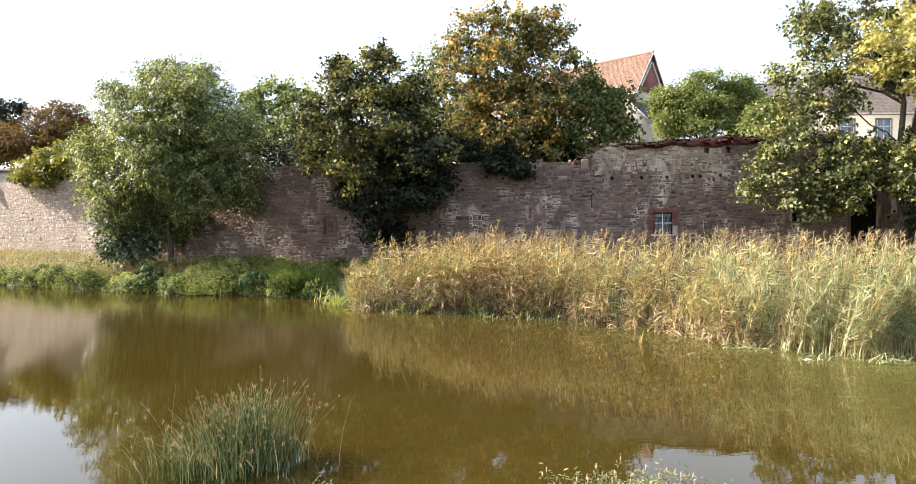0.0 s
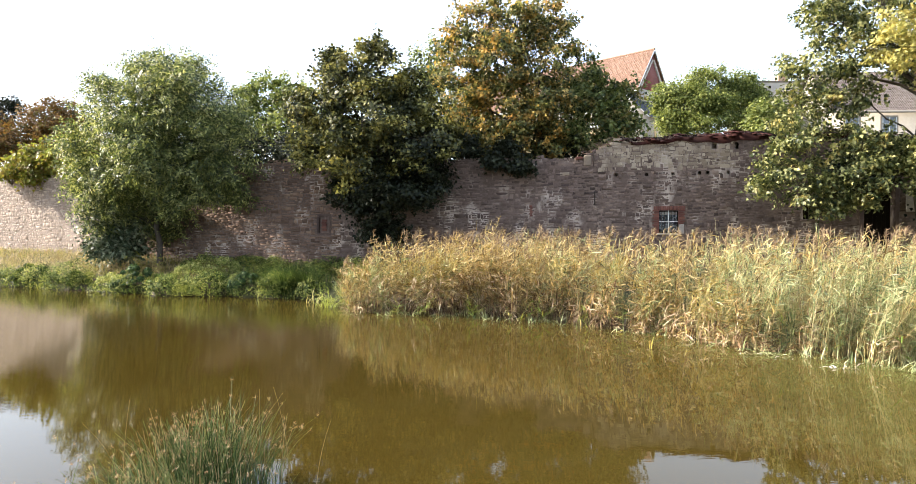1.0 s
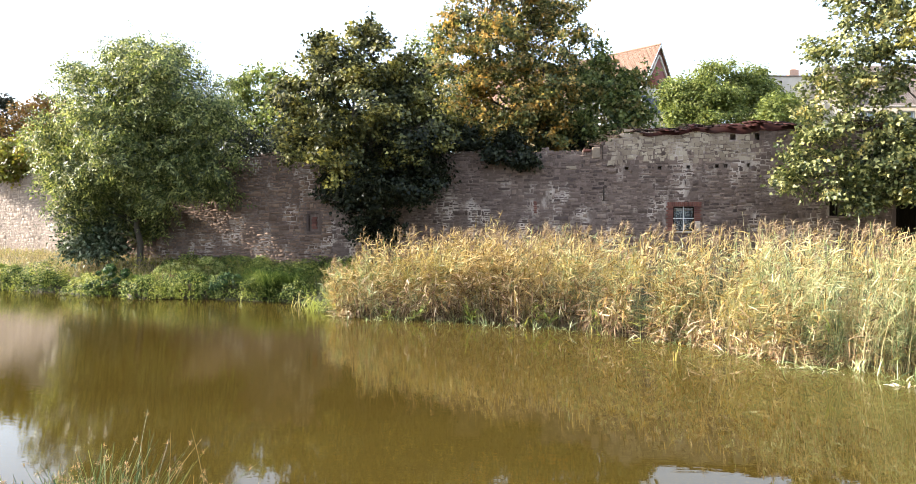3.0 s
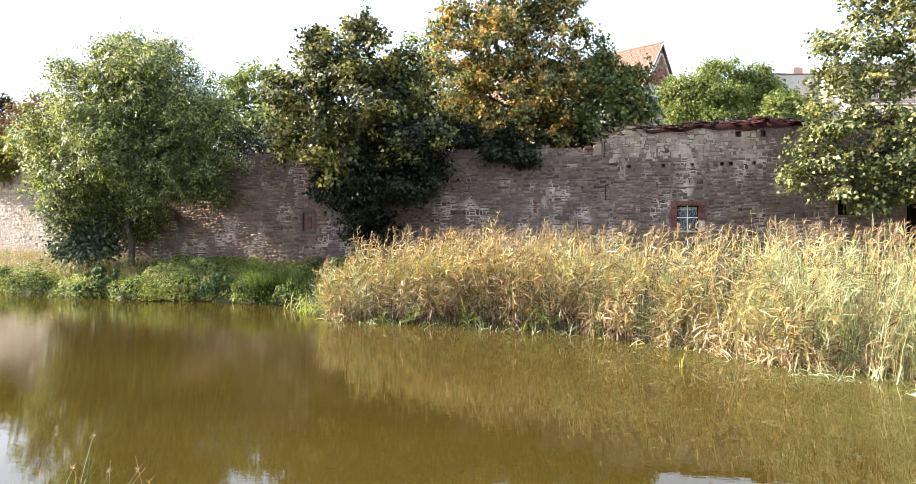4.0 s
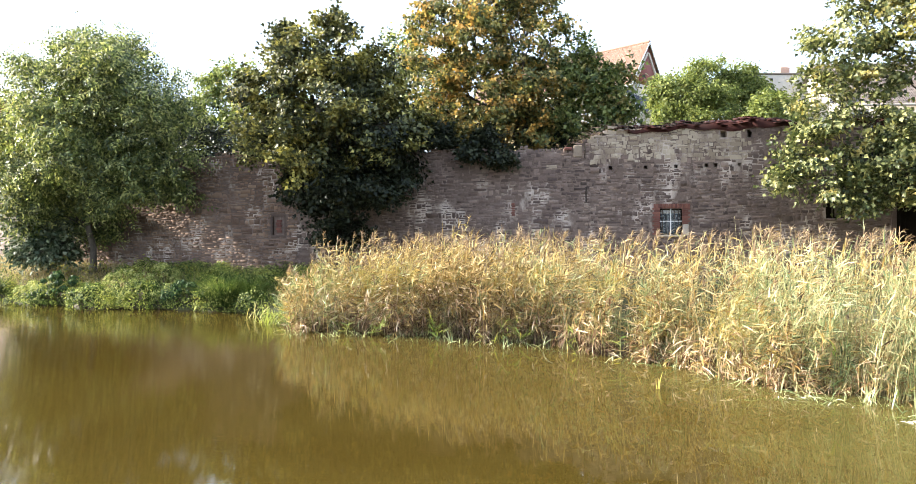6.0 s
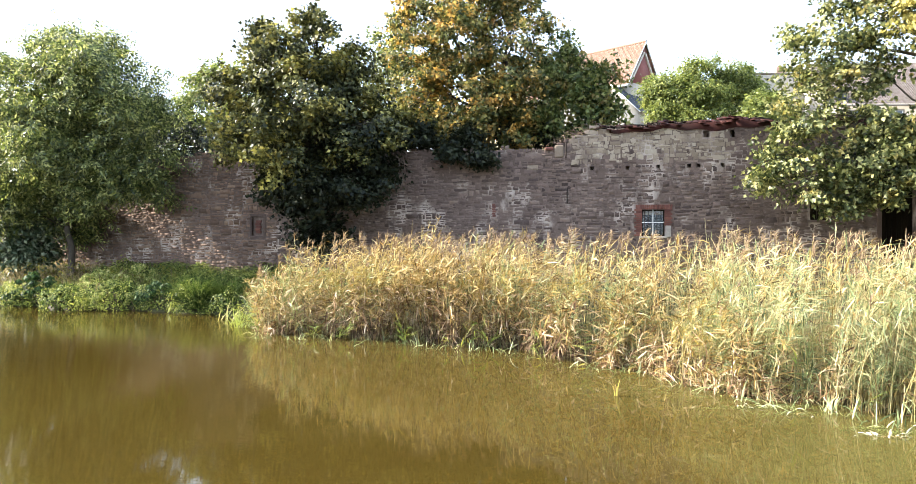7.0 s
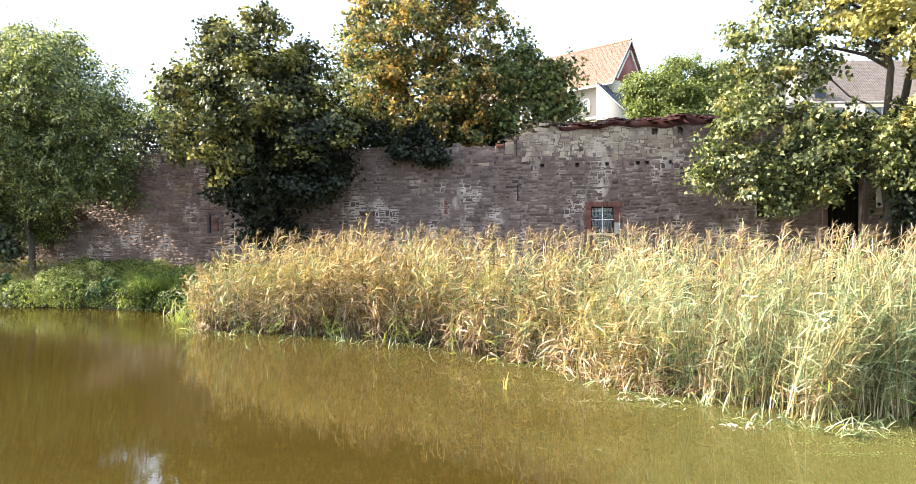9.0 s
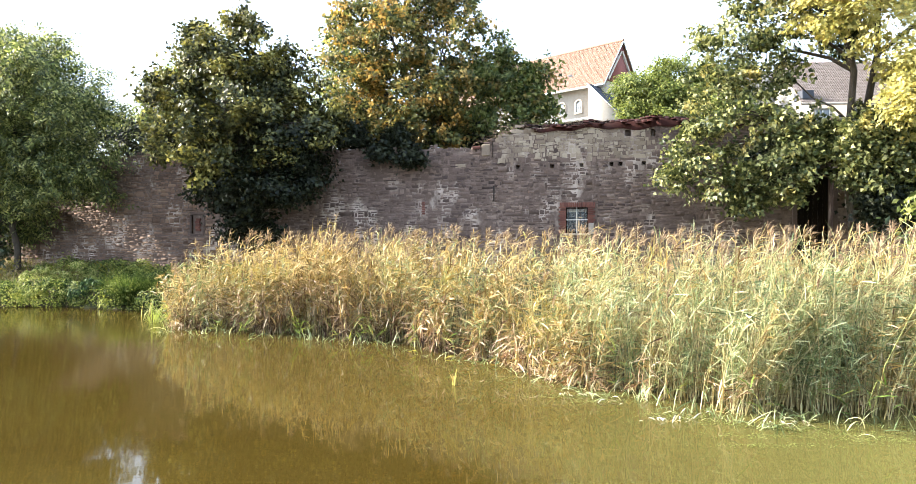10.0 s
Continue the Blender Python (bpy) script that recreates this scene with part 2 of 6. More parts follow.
TILE_GREY = surface("brown_grey_roof_tile", [(0.13, 0.105, 0.09), (0.185, 0.15, 0.13), (0.24, 0.20, 0.175)], coarse=0.5, fine=5, bump=0.2, vary="island")
SLATE = surface("dark_slate", [(0.035, 0.04, 0.055), (0.06, 0.065, 0.08), (0.085, 0.09, 0.105)], rough=0.85, coarse=0.7, fine=6, bump=0.2, vary="island", spec=0.2)
PLASTER = surface("pale_plaster", [(0.33, 0.30, 0.265), (0.40, 0.365, 0.325), (0.47, 0.435, 0.39)], coarse=0.25, fine=3, bump=0.2, stain=(0.40, 0.30, 0.22), stain_at=(0.64, 0.85))
PLASTER_PALE = surface("sunlit_plaster", [(0.40, 0.36, 0.32), (0.48, 0.44, 0.395), (0.55, 0.51, 0.465)], coarse=0.3, fine=3, bump=0.2, stain=(0.40, 0.35, 0.30), stain_at=(0.55, 0.8))
CLAY_PALE = surface("pale_brickwork", [(0.36, 0.22, 0.16), (0.45, 0.29, 0.22), (0.52, 0.36, 0.28)], coarse=1.5, fine=9, bump=0.4)
PLASTER_GREY = surface("grey_plaster", [(0.37, 0.335, 0.29), (0.46, 0.415, 0.36), (0.53, 0.485, 0.425)], coarse=0.25, fine=3, bump=0.15, stain=(0.36, 0.31, 0.27), stain_at=(0.58, 0.8))
GABLE_BRICK = surface("gable_brick", [(0.12, 0.045, 0.04), (0.18, 0.065, 0.055), (0.24, 0.10, 0.08)], coarse=0.6, fine=8, bump=0.3)
OCHRE_STONE = surface("ochre_stone_wall", [(0.28, 0.20, 0.11), (0.40, 0.30, 0.18), (0.48, 0.38, 0.25)], coarse=0.7, fine=6, bump=0.4)
WHITE_PAINT = surface("white_paint", [(0.62, 0.62, 0.60), (0.74, 0.74, 0.72), (0.80, 0.80, 0.78)], rough=0.5, coarse=2.0, fine=20, bump=0.1)
GREY_PAINT = surface("dulled_white_paint", [(0.36, 0.37, 0.37), (0.5, 0.51, 0.51), (0.6, 0.6, 0.6)], rough=0.5, coarse=2.0, fine=20, bump=0.2)
GREY_STONE = surface("dressed_grey_stone", [(0.24, 0.21, 0.18), (0.33, 0.29, 0.25), (0.40, 0.36, 0.31)], coarse=1.5, fine=18, bump=0.4)
IRON = surface("rusted_iron", [(0.018, 0.014, 0.012), (0.04, 0.03, 0.025), (0.08, 0.045, 0.03)], rough=0.7, coarse=3, fine=30, bump=0.3, metal=0.4)
# Old wood, taken near black so that it also paints shade in openings.
DARK_WOOD_SHADE = surface("dark_wood_and_shade", [(0.005, 0.004, 0.003), (0.012, 0.009, 0.007), (0.026, 0.019, 0.015)], coarse=1.0, fine=12, bump=0.4, stretch=(6, 6, 1), spec=0.08)
CLOTH = surface("grey_curtain", [(0.012, 0.016, 0.022), (0.026, 0.033, 0.042), (0.05, 0.06, 0.074)], coarse=2.0, fine=10, bump=0.3, stretch=(5, 5, 0.6))
EARTH = surface("soil_and_turf", [(0.03, 0.028, 0.014), (0.05, 0.052, 0.02), (0.08, 0.078, 0.034)], coarse=0.35, fine=4, bump=0.6, dist=0.05, stain=(0.07, 0.05, 0.035), stain_at=(0.5, 0.7))
BARK = surface("grey_brown_bark", [(0.03, 0.024, 0.018), (0.065, 0.052, 0.04), (0.12, 0.098, 0.077)], coarse=1.5, fine=14, bump=0.8, dist=0.03, stretch=(3, 3, 0.7))
TWIG = surface("dry_twigs", [(0.09, 0.06, 0.045), (0.16, 0.11, 0.08), (0.23, 0.17, 0.12)], coarse=2, fine=20, bump=0.2)

# The palest tone also paints sheen on the leaves.
LEAF_ASH = foliage("ash_leaf", [(0.026, 0.042, 0.014), (0.08, 0.105, 0.032), (0.17, 0.20, 0.057), (0.48, 0.48, 0.18)], through=0.42, rough=0.38, spec=0.5)
# Pale patches paint sunlit sprays on the dark crown.
LEAF_DARK = foliage("dark_maple_leaf_sun_patches", [(0.015, 0.019, 0.010), (0.033, 0.039, 0.017), (0.07, 0.075, 0.029), (0.155, 0.15, 0.055)], patch=[(0.055, 0.06, 0.018), (0.20, 0.19, 0.055), (0.48, 0.42, 0.13)], patch_at=(0.48, 0.58), patch_scale=1.0, through=0.22, rough=0.45, spec=0.22)
LEAF_AUTUMN = foliage("turning_maple_leaf", [(0.03, 0.04, 0.018), (0.075, 0.09, 0.032), (0.16, 0.165, 0.056), (0.33, 0.295, 0.105)], patch=[(0.09, 0.09, 0.03), (0.25, 0.18, 0.055), (0.50, 0.27, 0.06), (0.68, 0.47, 0.15)], patch_at=(0.48, 0.6), patch_scale=1.3, through=0.38, rough=0.45, spec=0.24)
LEAF_SIDE = foliage("green_maple_leaf", [(0.03, 0.048, 0.018), (0.075, 0.10, 0.032), (0.16, 0.19, 0.06), (0.32, 0.33, 0.12)], patch=[(0.10, 0.11, 0.033), (0.28, 0.18, 0.055), (0.40, 0.30, 0.11)], patch_at=(0.55, 0.67), patch_scale=1.4, through=0.38, rough=0.42, spec=0.28)
LEAF_GREEN = foliage("fresh_green_leaf", [(0.06, 0.085, 0.026), (0.125, 0.155, 0.043), (0.215, 0.245, 0.07), (0.34, 0.36, 0.115)], through=0.42)
# Deep green shrubs; also paints shade on maple foot and sycamore inside.
LEAF_DEEP_SHADED = foliage("deep_and_shaded_leaf", [(0.008, 0.0115, 0.008), (0.0175, 0.022, 0.0125), (0.042, 0.047, 0.024)], through=0.15, spec=0.15)
# The pale last tone puts glints into the leaf colour; real gloss is low.
LEAF_GLINT = foliage("evergreen_leaf_with_glints", [(0.024, 0.042, 0.022), (0.07, 0.095, 0.05), (0.27, 0.30, 0.20)], through=0.2, rough=0.55, spec=0.3)
LEAF_MAPLE_R = foliage("sycamore_leaf", [(0.028, 0.04, 0.017), (0.078, 0.095, 0.034), (0.175, 0.185, 0.07), (0.46, 0.44, 0.19)], patch=[(0.17, 0.155, 0.045), (0.40, 0.31, 0.085), (0.58, 0.46, 0.16)], patch_at=(0.6, 0.7), patch_scale=1.0, through=0.34, rough=0.42, spec=0.28)
LEAF_YELLOW = foliage("yellow_sycamore_leaf", [(0.26, 0.25, 0.085), (0.40, 0.375, 0.13), (0.54, 0.49, 0.2), (0.62, 0.51, 0.17)], through=0.4)
LEAF_BROWN = foliage("brown_chestnut_leaf", [(0.10, 0.055, 0.02), (0.16, 0.085, 0.028), (0.22, 0.125, 0.035), (0.10, 0.10, 0.03)], through=0.3)
LEAF_VINE = foliage("yellow_green_vine_leaf", [(0.11, 0.13, 0.025), (0.17, 0.18, 0.03), (0.24, 0.22, 0.04), (0.14, 0.09, 0.03)], through=0.4)
LEAF_BROAD = foliage("dark_broad_weed_leaf", [(0.012, 0.03, 0.01), (0.028, 0.06, 0.018), (0.06, 0.105, 0.03), (0.13, 0.19, 0.055)], through=0.2, rough=0.5, spec=0.2)
LEAF_PALE = foliage("pale_weed_leaf", [(0.10, 0.14, 0.035), (0.24, 0.28, 0.075), (0.42, 0.44, 0.14), (0.58, 0.54, 0.25)], through=0.35, rough=0.55, spec=0.15)
LEAF_WEED = foliage("bank_weed_leaf", [(0.012, 0.026, 0.008), (0.05, 0.082, 0.02), (0.17, 0.215, 0.05), (0.42, 0.43, 0.13)], patch=[(0.09, 0.125, 0.025), (0.28, 0.31, 0.064), (0.54, 0.52, 0.15)], patch_at=(0.5, 0.62), patch_scale=0.6, through=0.36, rough=0.55, spec=0.15)
REED_DRY = foliage("dry_reed_leaf", [(0.045, 0.026, 0.011), (0.20, 0.12, 0.038), (0.42, 0.282, 0.095), (0.76, 0.60, 0.32), (0.34, 0.19, 0.04)], patch=[(0.16, 0.115, 0.025), (0.36, 0.265, 0.058), (0.54, 0.42, 0.155), (0.25, 0.24, 0.065)], patch_at=(0.52, 0.66), patch_scale=0.9, through=0.22, rough=0.45, spec=0.25)
REED_OLD = foliage("brown_reed_leaf", [(0.05, 0.026, 0.013), (0.19, 0.105, 0.05), (0.44, 0.29, 0.165), (0.80, 0.66, 0.49)], through=0.12, rough=0.5, spec=0.2)
# Dead reed leaf with the shade under the overhang in its colour.
REED_FOOT_SHADE = foliage("shaded_foot_reed_leaf", [(0.028, 0.016, 0.01), (0.075, 0.043, 0.027), (0.15, 0.095, 0.06), (0.34, 0.24, 0.15)], through=0.08, rough=0.6, spec=0.12)
REED_GREEN = foliage("green_reed_leaf", [(0.045, 0.07, 0.033), (0.155, 0.205, 0.096), (0.34, 0.395, 0.195), (0.66, 0.67, 0.41)], patch=[(0.17, 0.16, 0.05), (0.40, 0.36, 0.14), (0.58, 0.52, 0.26)], patch_at=(0.55, 0.7), patch_scale=1.2, through=0.32, rough=0.4, spec=0.3)
LEAF_SHOOT = foliage("fresh_reed_leaf", [(0.10, 0.16, 0.03), (0.20, 0.27, 0.055), (0.34, 0.38, 0.10), (0.46, 0.40, 0.09)], through=0.35, rough=0.4, spec=0.3)
REED_STALK = foliage("reed_stalk", [(0.22, 0.17, 0.07), (0.38, 0.31, 0.14), (0.56, 0.48, 0.27), (0.32, 0.33, 0.12)], through=0.1, rough=0.5)
PLUME = foliage("reed_plume", [(0.13, 0.085, 0.055), (0.24, 0.165, 0.11), (0.42, 0.33, 0.22)], through=0.35, rough=0.8, spec=0.1)
GRASS = foliage("bank_grass", [(0.06, 0.085, 0.02), (0.13, 0.165, 0.036), (0.23, 0.25, 0.06), (0.38, 0.36, 0.115)], through=0.4)
BLEACHED = foliage("bleached_reed", [(0.55, 0.49, 0.40), (0.68, 0.63, 0.54), (0.78, 0.74, 0.67)], through=0.15)
STRAW = foliage("straw_grass", [(0.24, 0.18, 0.08), (0.37, 0.285, 0.14), (0.50, 0.40, 0.23)], through=0.3)
RUSH = foliage("rush_stem", [(0.03, 0.058, 0.02), (0.075, 0.125, 0.042), (0.165, 0.23, 0.08), (0.44, 0.44, 0.2)], through=0.25)
TUSSOCK = foliage("tussock_grass", [(0.022, 0.042, 0.01), (0.055, 0.09, 0.02), (0.11, 0.155, 0.035), (0.22, 0.25, 0.07)], through=0.4, rough=0.6, spec=0.1)
RUSH_TIP = foliage("rush_flower", [(0.20, 0.11, 0.05), (0.32, 0.20, 0.09), (0.44, 0.32, 0.17)], through=0.2)
KNOT_LEAF = foliage("knotweed_leaf", [(0.10, 0.13, 0.045), (0.19, 0.215, 0.085), (0.31, 0.31, 0.145)], through=0.3)
KNOT_BLOOM = foliage("knotweed_bloom", [(0.50, 0.34, 0.30), (0.66, 0.52, 0.47)], through=0.2)
DUCKWEED = foliage("duckweed", [(0.10, 0.13, 0.035), (0.16, 0.19, 0.05), (0.23, 0.25, 0.09)], through=0.1)


def water_material():
    m, nt, bsdf, geo = base_mat("murky_pond_water")
    pos = geo.outputs["Position"]
    murk = noise_tex(nt, pos, 0.09, 4.0, 0.6, (1.0, 1.8, 1.0))
    col = ramp(nt, spread(nt, murk, 0.3, 0.7), [(0.030, 0.0195, 0.0036), (0.036, 0.0248, 0.0048), (0.042, 0.030, 0.0064)])
    # silt and painted reed reflection pale the shallows, algae green them towards the east
    sep = nt.nodes.new("ShaderNodeSeparateXYZ")
    nt.links.new(pos, sep.inputs[0])

    def madd(a, k, b):
        node = nt.nodes.new("ShaderNodeMath")
        node.operation = "MULTIPLY_ADD"
        node.inputs[1].default_value = k
        nt.links.new(a, node.inputs[0])
        if isinstance(b, float):
            node.inputs[2].default_value = b
        else:
            nt.links.new(b, node.inputs[2])
        return node.outputs[0]
    shore = madd(sep.outputs["X"], 0.59, madd(sep.outputs["Y"], 0.81, madd(murk, 4.0, -2.0)))
    east = madd(murk, 7.0, sep.outputs["X"])
    west_end = spread(nt, sep.outputs["X"], -8.0, -2.0)
    silt = nt.nodes.new("ShaderNodeMath")
    silt.operation = "MULTIPLY"
    nt.links.new(spread(nt, shore, 12.0, 18.0), silt.inputs[0])
    nt.links.new(west_end, silt.inputs[1])
    col = blend(nt, silt.outputs[0], col, (0.053, 0.039, 0.0095))
    col = blend(nt, spread(nt, east, 7.5, 17.0), col, (0.115, 0.11, 0.034))
    nt.links.new(col, bsdf.inputs["Base Color"])
    bsdf.inputs["Roughness"].default_value = 0.0
    bsdf.inputs["IOR"].default_value = 1.333
    bsdf.inputs["Specular IOR Level"].default_value = 0.5
    wide = noise_tex(nt, pos, 1.6, 3.0, 0.5, (1.0, 2.2, 1.0))
    calm = spread(nt, noise_tex(nt, pos, 0.16, 3.0, 0.5), 0.42, 0.7)
    fine = noise_tex(nt, pos, 6.5, 2.5, 0.5, (0.45, 2.0, 1.0))
    mul = nt.nodes.new("ShaderNodeMath")
    mul.operation = "MULTIPLY"
    nt.links.new(calm, mul.inputs[0])
    nt.links.new(fine, mul.inputs[1])
    b1 = nt.nodes.new("ShaderNodeBump")
    b1.inputs["Strength"].default_value, b1.inputs["Distance"].default_value = 0.016, 0.03
    nt.links.new(wide, b1.inputs["Height"])
    b2 = nt.nodes.new("ShaderNodeBump")
    b2.inputs["Strength"].default_value, b2.inputs["Distance"].default_value = 0.05, 0.008
    nt.links.new(mul.outputs[0], b2.inputs["Height"])
    nt.links.new(b1.outputs[0], b2.inputs["Normal"])
    ripple = noise_tex(nt, pos, 14.0, 1.0, 0.5, (0.5, 2.0, 1.0))
    open_water = nt.nodes.new("ShaderNodeMath")
    open_water.operation = "MULTIPLY"
    nt.links.new(spread(nt, sep.outputs["X"], 3.0, -5.0), open_water.inputs[0])
    nt.links.new(spread(nt, sep.outputs["Y"], 9.0, 20.0), open_water.inputs[1])
    breeze = madd(open_water.outputs[0], 0.34, 0.04)
    b3 = nt.nodes.new("ShaderNodeBump")
    b3.inputs["Distance"].default_value = 0.003
    nt.links.new(breeze, b3.inputs["Strength"])
    nt.links.new(ripple, b3.inputs["Height"])
    nt.links.new(b2.outputs[0], b3.inputs["Normal"])
    nt.links.new(b3.outputs[0], bsdf.inputs["Normal"])
    return m


WATER = water_material()


def glass_material():
    m, nt, bsdf, geo = base_mat("window_glass")
    bsdf.inputs["Base Color"].default_value = (0.9, 0.95, 0.95, 1)
    bsdf.inputs["Roughness"].default_value = 0.04
    bsdf.inputs["Transmission Weight"].default_value = 1.0
    bsdf.inputs["IOR"].default_value = 1.45
    return m


GLASS = glass_material()

# ---- the plan: bank, wall, ground ----
WALL_PTS = [(-62.0, 56.5), (-30.0, 43.3), (-18.2, 36.9), (-11.0, 34.25), (-5.5, 32.62), (5.2, 30.3), (12.0, 29.15), (34.0, 25.4)]
BANK_X = [-90, -60, -40, -24, -18.5, -13, -8, -5.2, 0, 5, 12, 20, 45]
BANK_Y = [66, 52, 42.8, 35.2, 32.8, 30.0, 28.9, 27.3, 27.0, 26.5, 25.2, 23.0, 20]
WX, WY = [p[0] for p in WALL_PTS], [p[1] for p in WALL_PTS]


def wall_y(x):
    return np.interp(x, WX, WY)


def bank_y(x):
    return np.interp(x, BANK_X, BANK_Y) + 0.18 * np.sin(np.asarray(x) * 1.7) + 0.12 * np.sin(np.asarray(x) * 4.3)


def foot_z(x):
    """The ground's height at the foot of the wall."""
    return np.interp(x, [-40, -22, -12, -6, 20], [1.75, 1.6, 1.2, 1.0, 0.95])


def ground_z(x, y):
    x, y = np.asarray(x, float), np.asarray(y, float)
    yb, yw = bank_y(x), wall_y(x)
    t = np.clip((y - yb) / np.maximum(yw - yb, 0.5), 0, 1)
    edge = np.clip((y - yb) / 0.5, -1, 1)
    bank = 0.22 * edge + (foot_z(x) - 0.22) * t ** 0.9
    bed = np.clip((y - yb) * 0.9, -0.8, 0)
    z = np.where(y > yb, bank, bed)
    back = 5.4 + np.clip((y - yw) * 0.055, 0, 3.6)
    z = np.where(y > yw + 0.75, back, z)
    yn = 6.1 + 0.25 * np.sin(x * 1.3) + 0.2 * np.sin(x * 3.1)
    near = np.clip((yn - y) * 0.35, -0.8, 0.2) + np.clip((yn - y - 0.6) * 0.12, 0, 1.0)
    z = np.where((y < yb) & (y < yn + 3), np.maximum(z, near), z)
    side = np.clip((np.abs(x + 10) - 70) * 0.2, 0, 3.0)
    z = np.where((side > 0) & (y < yw), np.maximum(z, side), z)
    return z + 0.04 * np.sin(x * 2.3 + y * 1.1) * np.sin(y * 2.9 - x * 0.7) * (z > 0.05)


def build_ground():
    xs = np.concatenate([[-2500, -1000, -400, -200, -130], np.arange(-95, -46, 3.5), np.arange(-46, 40, 0.5), np.arange(40, 90, 5), [130, 250, 500, 1200, 2500]])
    ys = np.concatenate([[-2500, -900, -300, -120, -60, -30, -15, -8, -3, 0, 2], np.arange(4, 60, 0.4), np.arange(60, 100, 4), [110, 140, 200, 350, 800, 2500]])
    X, Y = np.meshgrid(xs, ys, indexing="ij")
    Z = ground_z(X, Y)
    n, m = X.shape
    i, j = np.meshgrid(np.arange(n - 1), np.arange(m - 1), indexing="ij")
    f = np.stack([i * m + j, (i + 1) * m + j, (i + 1) * m + j + 1, i * m + j + 1], -1).reshape(-1, 4)
    ob = part("ground", mesh_np("ground", np.stack([X, Y, Z], -1), f), EARTH, smooth=True)
    tagged(ob, "earthen pond bank rising to the foot of the wall", "ground", kind="structure")
    w = mesh_np("water", [(-140, 2, 0), (120, 2, 0), (120, 75, 0), (-140, 75, 0)], [(0, 1, 2, 3)])
    tagged(part("water", w, WATER), "still murky olive-brown pond water with reflections", "pond", kind="structure")


build_ground()


# ---- the old town wall ----
def wall_top(x):
    """Height of the ragged top along the wall."""
    x = np.asarray(x, float)
    z = np.interp(x, [-62, -30, -22, -12, -9, -4, 0, 4.2, 5.6, 6.3, 7.1, 12.4, 34], [6.2, 6.05, 6.0, 6.1, 6.25, 6.2, 6.15, 6.05, 6.15, 6.45, 6.72, 6.75, 6.8])
    return z + 0.05 * np.sin(x * 2.1) + 0.04 * np.sin(x * 5.3 + 1)


class WallRun:
    """One straight run of the wall: coordinates s along it, z up, d out of its face towards the pond."""

    def __init__(self, a, b):
        self.a, self.b = np.array(a), np.array(b)
        self.length = float(np.linalg.norm(self.b - self.a))
        self.way = (self.b - self.a) / self.length
        self.out = np.array([self.way[1], -self.way[0]])

    def at(self, s, z, d=0.0):
        s, z, d = np.broadcast_arrays(np.asarray(s, float), np.asarray(z, float), np.asarray(d, float))
        xy = self.a + s[..., None] * self.way + d[..., None] * self.out
        return np.concatenate([xy, z[..., None]], -1)

    def s_of(self, x):
        return (x - self.a[0]) / self.way[0]

    def turn(self):
        return math.degrees(math.atan2(self.way[1], self.way[0]))


THICK = 1.3


def wall_body(run, openings):
    """The mortared core: a front with recesses or holes (s0, s1, z0, z1, depth), a back, a top."""
    s_cuts = set(np.arange(0, run.length, 0.6)) | {run.length}
    z_cuts = set([0.0, 1.5, 3.0, 4.5, 5.6])
    for s0, s1, z0, z1, _ in openings:
        s_cuts |= {s0, s1}
        z_cuts |= {z0, z1}
    S, Z = sorted(s_cuts), sorted(z_cuts)
    pieces = []
    quad = np.array([[0, 1, 2, 3]])

    def add(p):
        pieces.append((np.array(p), quad))
    for i in range(len(S) - 1):
        a, b = S[i], S[i + 1]
        if b - a < 1e-4:
            continue
        xa, xb = run.at(a, 0)[0], run.at(b, 0)[0]
        ta, tb = float(wall_top(xa)) - 0.1, float(wall_top(xb)) - 0.1
        for j in range(len(Z)):
            z0 = Z[j]
            last = j == len(Z) - 1
            mid = (a + b) / 2, (z0 + (ta if last else Z[j + 1])) / 2
            if any(o[0] < mid[0] < o[1] and o[2] < mid[1] < o[3] for o in openings):
                continue
            za, zb = (ta, tb) if last else (min(Z[j + 1], ta), min(Z[j + 1], tb))
            if z0 >= min(ta, tb):
                continue
            add([run.at(a, z0), run.at(b, z0), run.at(b, zb), run.at(a, za)])
        add([run.at(a, ta), run.at(b, tb), run.at(b, tb, -THICK), run.at(a, ta, -THICK)])
        add([run.at(b, 0, -THICK), run.at(a, 0, -THICK), run.at(a, ta, -THICK), run.at(b, tb, -THICK)])
    for s in (0, run.length):
        t = float(wall_top(run.at(s, 0)[0])) - 0.1
        add([run.at(s, 0), run.at(s, t), run.at(s, t, -THICK), run.at(s, 0, -THICK)])
    for s0, s1, z0, z1, dep in openings:
        for p, q in (((s0, z0), (s1, z0)), ((s1, z0), (s1, z1)), ((s1, z1), (s0, z1)), ((s0, z1), (s0, z0))):
            add([run.at(*p), run.at(*q), run.at(*q, -dep), run.at(*p, -dep)])
        add([run.at(s0, z0, -dep), run.at(s1, z0, -dep), run.at(s1, z1, -dep), run.at(s0, z1, -dep)])
    return merge(pieces)


